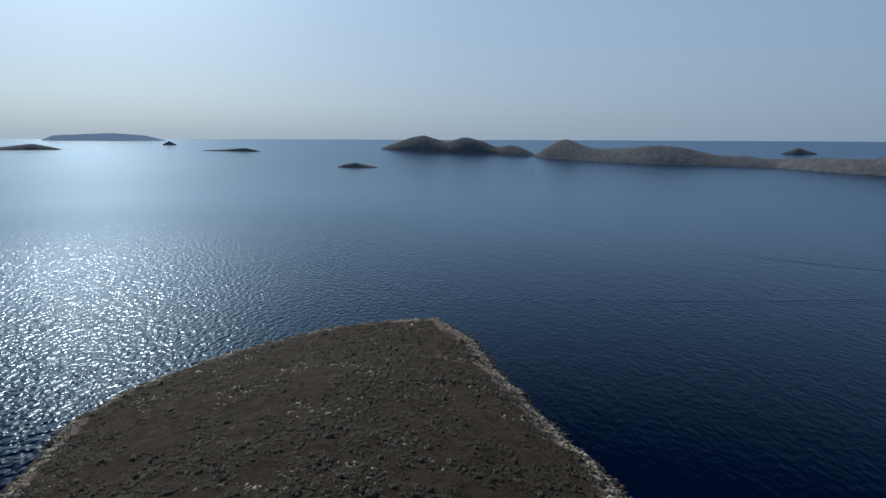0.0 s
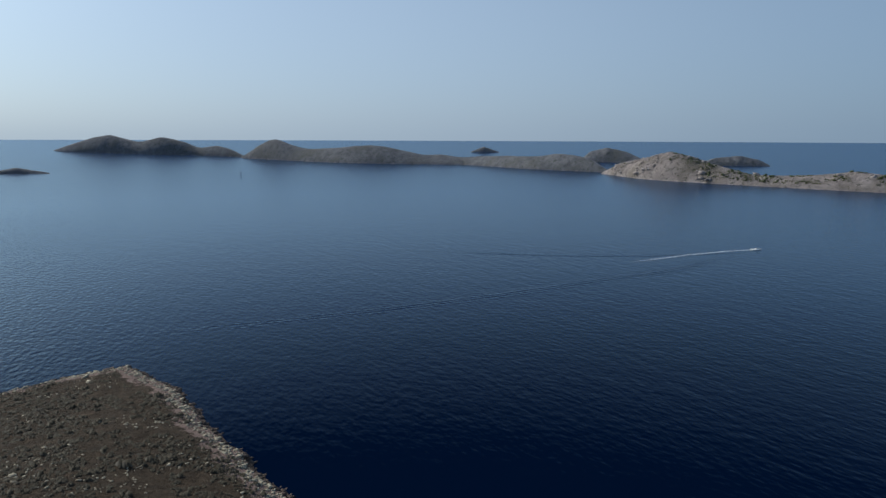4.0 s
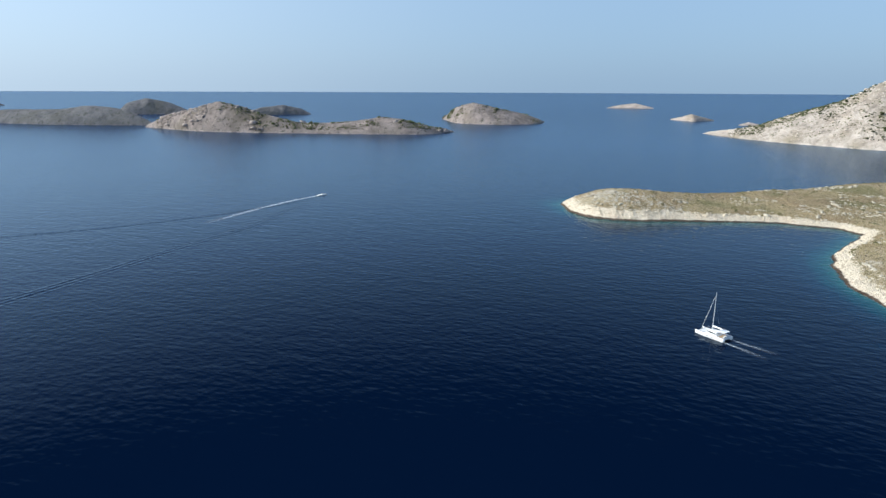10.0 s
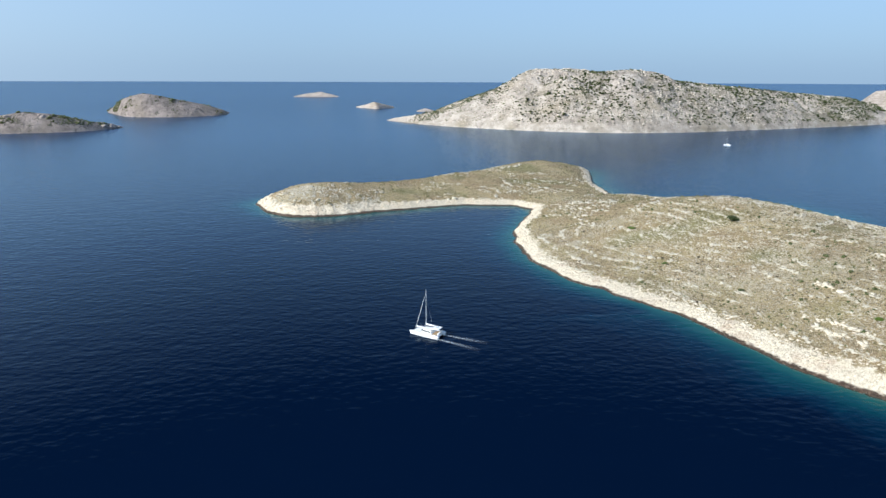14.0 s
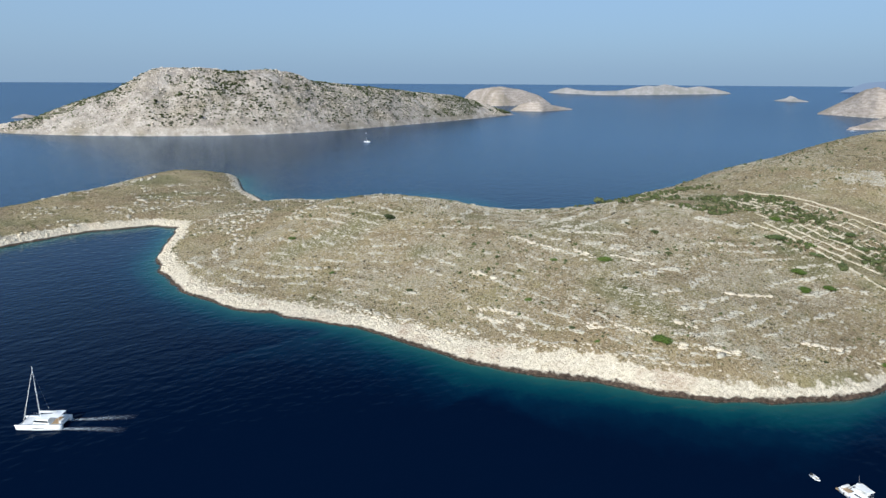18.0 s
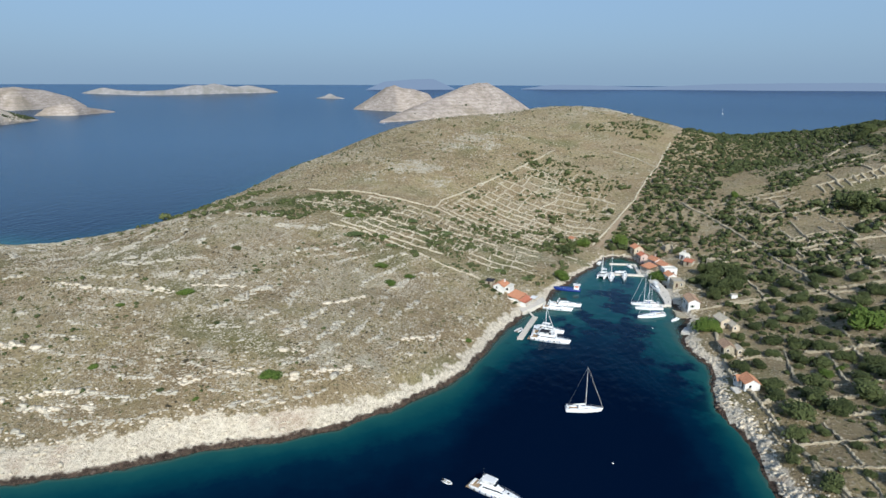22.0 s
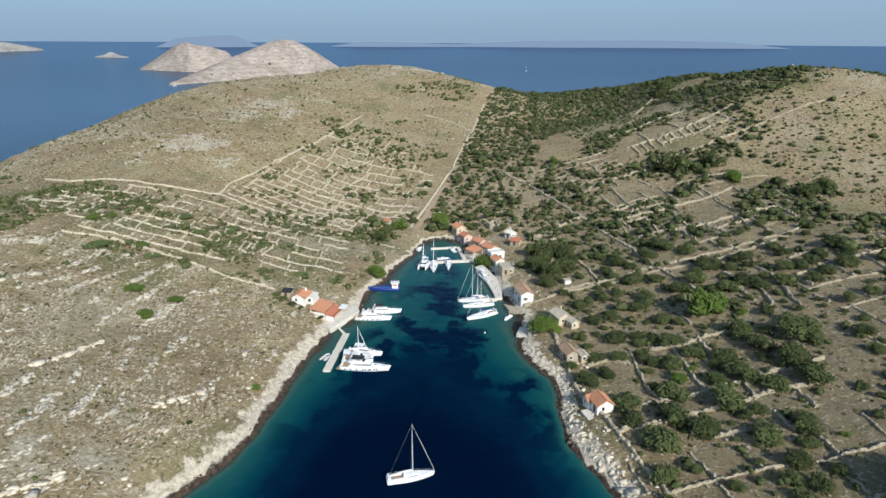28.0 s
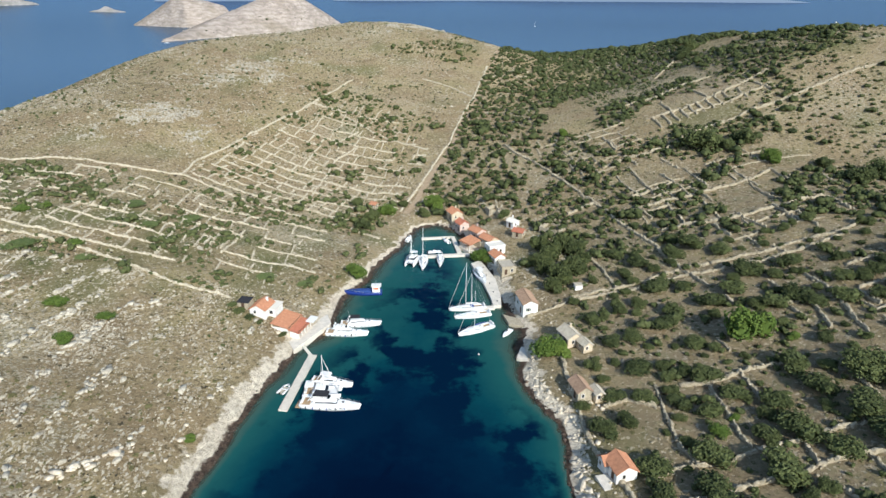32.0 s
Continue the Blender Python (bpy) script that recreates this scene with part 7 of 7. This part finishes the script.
def small_boat(x, y, turn, length, label, mat=None, seat=None, name="motorboat", console=True):
    beam, free = length * 0.36, 0.55
    ob = thing(name, pose(x, y, 0, 0, 0, turn), label, "boat", "boats in the cove")
    boat_hull(ob, length, beam, free, mat or GEL_WHITE, length * 0.06, 0.85, 0.3, 0.25)
    L = length
    part("cockpit_floor", box(bmesh.new(), L * 0.5, beam * 0.55, 0.05, pose(-L * 0.12, 0, free + 0.065)), CANVAS_WHITE, ob)
    part("bench", box(bmesh.new(), L * 0.09, beam * 0.6, 0.35, pose(-L * 0.32, 0, free + 0.07), 0.04), seat or CANVAS_WHITE, ob)
    if console:
        part("console", cabin(bmesh.new(), -L * 0.08, L * 0.12, beam * 0.26, beam * 0.2, free + 0.07, 0.7, 0.3, 0.85), GEL_WHITE, ob)
        part("windscreen", cabin(bmesh.new(), L * 0.02, L * 0.12, beam * 0.24, beam * 0.2, free + 0.76, 0.35, 0.2, 0.9), GLASS_DARK, ob)
    motor = part("outboard_motor", box(bmesh.new(), 0.4, 0.35, 0.55, pose(-L * 0.53, 0, free - 0.05), 0.08), RUBBER, ob)
    part("leg", box(bmesh.new(), 0.18, 0.14, 0.9, pose(-L * 0.53, 0, -0.4)), RUBBER, motor)
    return ob


def inflatable(x, y, turn, length, label):
    ob = thing("inflatable_dinghy", pose(x, y, 0.12, 0, 0, turn), label, "dinghy", "boats in the cove")
    w, r = length * 0.2, length * 0.055
    for s in (-1, 1):
        bm = bmesh.new()
        rod(bm, (-length * 0.5, s * w, r), (length * 0.2, s * w, r), r, None, 10)
        rod(bm, (length * 0.2, s * w, r), (length * 0.5, 0, r + 0.12), r, r * 0.9, 10)
        smooth(part("tube", bm, HYPALON, ob))
    part("floor", box(bmesh.new(), length * 0.72, w * 1.8, 0.06, pose(-length * 0.1, 0, 0.03)), SLAB_GREY, ob)
    part("bench", box(bmesh.new(), 0.3, w * 1.8, 0.08, pose(-length * 0.08, 0, r * 1.7)), GEL_WHITE, ob)
    part("outboard_motor", box(bmesh.new(), 0.32, 0.3, 0.55, pose(-length * 0.53, 0, 0.1), 0.07), RUBBER, ob)
    return ob


def heading(stern, bow):
    return (stern[0] + bow[0]) / 2, (stern[1] + bow[1]) / 2, math.degrees(math.atan2(bow[1] - stern[1], bow[0] - stern[0]))


# moored off the mouth and in the cove
sailing_yacht(*heading((-10.4, 144.2), (0.4, 147.0)), 11.2, 15.2, "white sloop lying at a mooring, sails furled")
motor_yacht(*heading((-30.3, 98.5), (-15.5, 93.9)), 15.2, "white flybridge motor yacht at anchor", True, CANVAS_WHITE)
inflatable(*heading((-37.4, 98.2), (-34.6, 97.0)), 3.0, "small grey inflatable dinghy trailing astern")
motor_yacht(*heading((-30.6, 197.9), (-14.1, 198.8)), 16.6, "large white flybridge yacht with a dark sun top", True, CANVAS_DARK, True, 6)
catamaran(*heading((-29.9, 203.6), (-20.6, 203.9)), 9.8, 12.5, "white sailing catamaran berthed between yachts")
motor_yacht(*heading((-29.6, 208.8), (-17.4, 208.3)), 12.2, "white cruiser with a tinted windscreen at the pontoon", False, CANVAS_WHITE)
inflatable(*heading((-36.7, 203.5), (-35.2, 208.0)), 4.6, "grey inflatable boat tied to the pontoon")
motor_yacht(*heading((-30.3, 235.2), (-17.0, 236.7)), 14.0, "white flybridge yacht moored stern to the quay", True, None, True, 5)
motor_yacht(*heading((-26.6, 240.4), (-13.6, 243.4)), 13.6, "open white sports cruiser with a dark cockpit", False, CANVAS_DARK, True, 3)
sailing_yacht(*heading((21.6, 255.2), (9.2, 252.8)), 12.4, 17.6, "white sloop berthed bows out from the jetty", CANVAS_WHITE, CANVAS_BLUE)
sailing_yacht(*heading((23.2, 250.6), (11.0, 247.2)), 12.2, 16.4, "white sloop lying alongside another", CANVAS_WHITE)
sailing_yacht(*heading((23.6, 242.6), (12.0, 235.6)), 12.8, 14.6, "white sloop moored across the cove's eastern side", CANVAS_BLUE)
motor_yacht(*heading((19.2, 286.2), (22.6, 272.2)), 13.4, "white motor cruiser alongside the stone quay", False, CANVAS_WHITE)
small_boat(*heading((29.0, 239.6), (26.2, 235.4)), 5.2, "small white open motorboat near the rocks")
catamaran(*heading((-5.2, 299.0), (-7.0, 289.6)), 9.4, 11.5, "small white catamaran tied to the jetty")
sailing_yacht(*heading((-1.4, 298.6), (-1.6, 286.6)), 12.0, 16.0, "white sloop moored stern to the jetty")
motor_yacht(*heading((5.4, 300.0), (5.2, 289.2)), 10.6, "white cabin cruiser moored stern to the jetty", False, None, True, 3)
small_boat(*heading((-9.6, 316.6), (-8.4, 323.0)), 6.4, "white day boat at the cove head")
small_boat(*heading((9.0, 315.0), (6.2, 320.4)), 6.0, "white open boat by the walkway")
small_boat(*heading((0.4, 304.4), (4.6, 305.4)), 5.2, "little white boat inside the jetty")

# the blue work boat
blue = thing("work_boat", pose(-21.8, 265.2, 0, 0, 0, 183), "blue wooden supply boat with a white wheelhouse", "boat", "boats in the cove")
boat_hull(blue, 13.0, 3.9, 1.15, HULL_BLUE, 0.5, 0.8, 0.5, 0.6, CANVAS_BLUE, HULL_BLUE)
wheelhouse = part("wheelhouse", box(bmesh.new(), 2.6, 2.5, 2.2, pose(-4.4, 0, 1.2), 0.05), GEL_WHITE, blue)
part("wheelhouse_roof", box(bmesh.new(), 3.6, 3.1, 0.14, pose(-4.5, 0, 3.41), 0.04), CANVAS_WHITE, wheelhouse)
for s in (-1, 1):
    part("window", box(bmesh.new(), 1.9, 0.04, 0.7, pose(-4.4, s * 1.255, 2.3)), ORANGE, wheelhouse, "orange painted side panel")
part("window", box(bmesh.new(), 0.04, 2.0, 0.7, pose(-3.085, 0, 2.3)), GLASS_DARK, wheelhouse)
part("cargo_cover", cabin(bmesh.new(), -2.6, 3.4, 1.35, 1.1, 1.25, 0.6, 0.5, 0.8), CANVAS_BLUE, blue)
part("mast", rod(bmesh.new(), (-4.4, 0, 3.5), (-4.4, 0, 5.4), 0.06, 0.03), METAL, blue)
part("bulwark_rail", rail(bmesh.new(), [(p[0], p[1] - 0.05, p[2]) for p in (deck_line(13, 3.9, 1.15, u, 0.5, 0.8, 0.5) for u in (0.5, 0.65, 0.8, 0.95))], 0.5, 0.03), METAL, blue)

for k, (x, y) in enumerate([(5, 119), (18, 225)]):
    b = thing("mooring_buoy", pose(x, y, 0.05), "small white mooring buoy floating", "buoy", "mooring buoys")
    bm = bmesh.new()
    bmesh.ops.create_uvsphere(bm, u_segments=12, v_segments=8, radius=0.26)
    smooth(part("ball", bm, GEL_WHITE, b))
    part("ring", rod(bmesh.new(), (0, 0, 0.28), (0, 0, 0.45), 0.05, None, 6), METAL, b)

# under way outside
CAT = (-180.5, -66.5, math.degrees(math.atan2(-0.84, -0.54)))
catamaran(*CAT, 13.2, 19.0, "white sailing catamaran motoring past with bare mast")
small_boat(-410, -420, 168, 10.5, "fast white motorboat throwing a long wake", None, CANVAS_WHITE)
sailing_yacht(-934, 446, 200, 13, 19, "distant two-masted sailing yacht")
small_boat(-609, 1484, 160, 13, "distant white boat off the bare dome", None, CANVAS_WHITE)
small_boat(667, -1612, 150, 9, "distant dark fishing boat on the open sea", RUBBER, RUBBER)
sailing_yacht(300, 2350, 90, 14, 20, "distant white sailing boat beyond the saddle")
beacon = thing("beacon", pose(-155, -1735, -0.5), "thin dark sea-mark standing on a shoal", "beacon")
part("post", rod(bmesh.new(), (0, 0, 0), (0, 0, 9), 0.9, 0.6, 10), RUBBER, beacon)
part("topmark", rod(bmesh.new(), (0, 0, 9), (0, 0, 11.5), 1.5, 0.1, 10), RUBBER, beacon)


# ---- foam left on the water ----
def make_foam():
    n = Nodes("sea_foam", 0.8, spec=0.2)
    n.color((0.62, 0.68, 0.72))
    torn = n.math("MULTIPLY", n.attr("foam"), n.math("ADD", n.span(n.noise(1.1, 6, 0.75), 0.40, 0.62), 0.1))
    n.put(n.bsdf.inputs["Alpha"], torn)
    return n.mat


FOAM = make_foam()


def foam(points, wide0, wide1, label, power=1.0, strength=1.0):
    """A torn band of foam that widens and fades from its first point to its last."""
    pts = np.array(points, float)
    seg = np.r_[0, np.cumsum(np.hypot(*np.diff(pts, axis=0).T))]
    n = max(12, int(seg[-1] / 1.2))
    u = np.linspace(0, 1, n)
    x, y = np.interp(u * seg[-1], seg, pts[:, 0]), np.interp(u * seg[-1], seg, pts[:, 1])
    dx, dy = np.gradient(x), np.gradient(y)
    k = np.hypot(dx, dy)
    offs = np.linspace(-0.5, 0.5, 9)
    wide = (wide0 + (wide1 - wide0) * u)[:, None] * offs[None]
    X, Y = x[:, None] - (dy / k)[:, None] * wide, y[:, None] + (dx / k)[:, None] * wide
    F = strength * ((1 - u) ** power)[:, None] * np.clip(1.3 - 2.4 * np.abs(offs), 0, 1)[None]
    ob = tagged(new("wake", mesh_grid("wake", X, Y, np.full_like(X, 0.12), {"foam": F}, FOAM)), label, "wake", kind="stuff")
    ob.visible_shadow = False
    return ob


back = np.array([0.54, 0.84])
side = np.array([0.84, -0.54])
for s in (-2.6, 2.6):
    p = np.array([-180.5, -66.5]) + back * 6 + side * s
    foam([p, p + back * 8 + side * s * 0.1, p + back * 20 + side * s * 0.5], 1.4, 3.5, "white churned wake astern of the catamaran", 1.1, 0.8)
foam([(-405, -421), (-380, -426), (-330, -428), (-262, -424)], 3.0, 9.0, "long white wake behind the fast motorboat", 0.7, 1.3)
foam([(-413, -419), (-400, -421)], 4.5, 3.0, "spray round the fast motorboat's bow", 0.4, 1.6)


def wake_wave(points, crests, high, label):
    """Long low waves that run off a passing boat."""
    pts = np.array(points, float)
    seg = np.r_[0, np.cumsum(np.hypot(*np.diff(pts, axis=0).T))]
    n = int(seg[-1] / 2)
    u = np.linspace(0, 1, n)
    x, y = np.interp(u * seg[-1], seg, pts[:, 0]), np.interp(u * seg[-1], seg, pts[:, 1])
    x, y = (np.convolve(np.pad(a, 8, mode="reflect", reflect_type="odd"), np.ones(17) / 17, "valid") for a in (x, y))
    dx, dy = np.gradient(x), np.gradient(y)
    k = np.hypot(dx, dy)
    wide = crests * 4.2
    o = np.linspace(0.5, -0.5, crests * 8 + 1)
    X, Y = x[:, None] - (dy / k)[:, None] * o * wide, y[:, None] + (dx / k)[:, None] * o * wide
    fade = (np.clip(u * 8, 0, 1) * np.clip((1 - u) * 3, 0, 1))[:, None]
    Z = high * np.sin(o * crests * 2 * np.pi)[None] * np.cos(o * np.pi)[None] * fade * (1 + 0.35 * grid_noise(X, Y, 15, 55))
    ob = tagged(new("wake_wave", mesh_grid("wake_wave", X, Y, Z + high * 0.75 * np.cos(o * np.pi)[None] * fade - 0.02, {"depth": np.full_like(X, 60), "breeze": np.full_like(X, 0.25), "weed": np.zeros_like(X), "far": np.full_like(X, 0.2)}, SEA)), label, "wake", kind="stuff")
    return ob


wake_wave([(-402, -412), (-344, -424), (-290, -440), (-225, -473), (-163, -518), (-90, -575)], 2, 0.11, "dark low wave spreading from the boat's wake")
wake_wave([(-380, -410), (-332, -402), (-266, -384), (-193, -383), (-132, -378), (-43, -376), (60, -381), (150, -395)], 4, 0.085, "train of low waves across the open water")
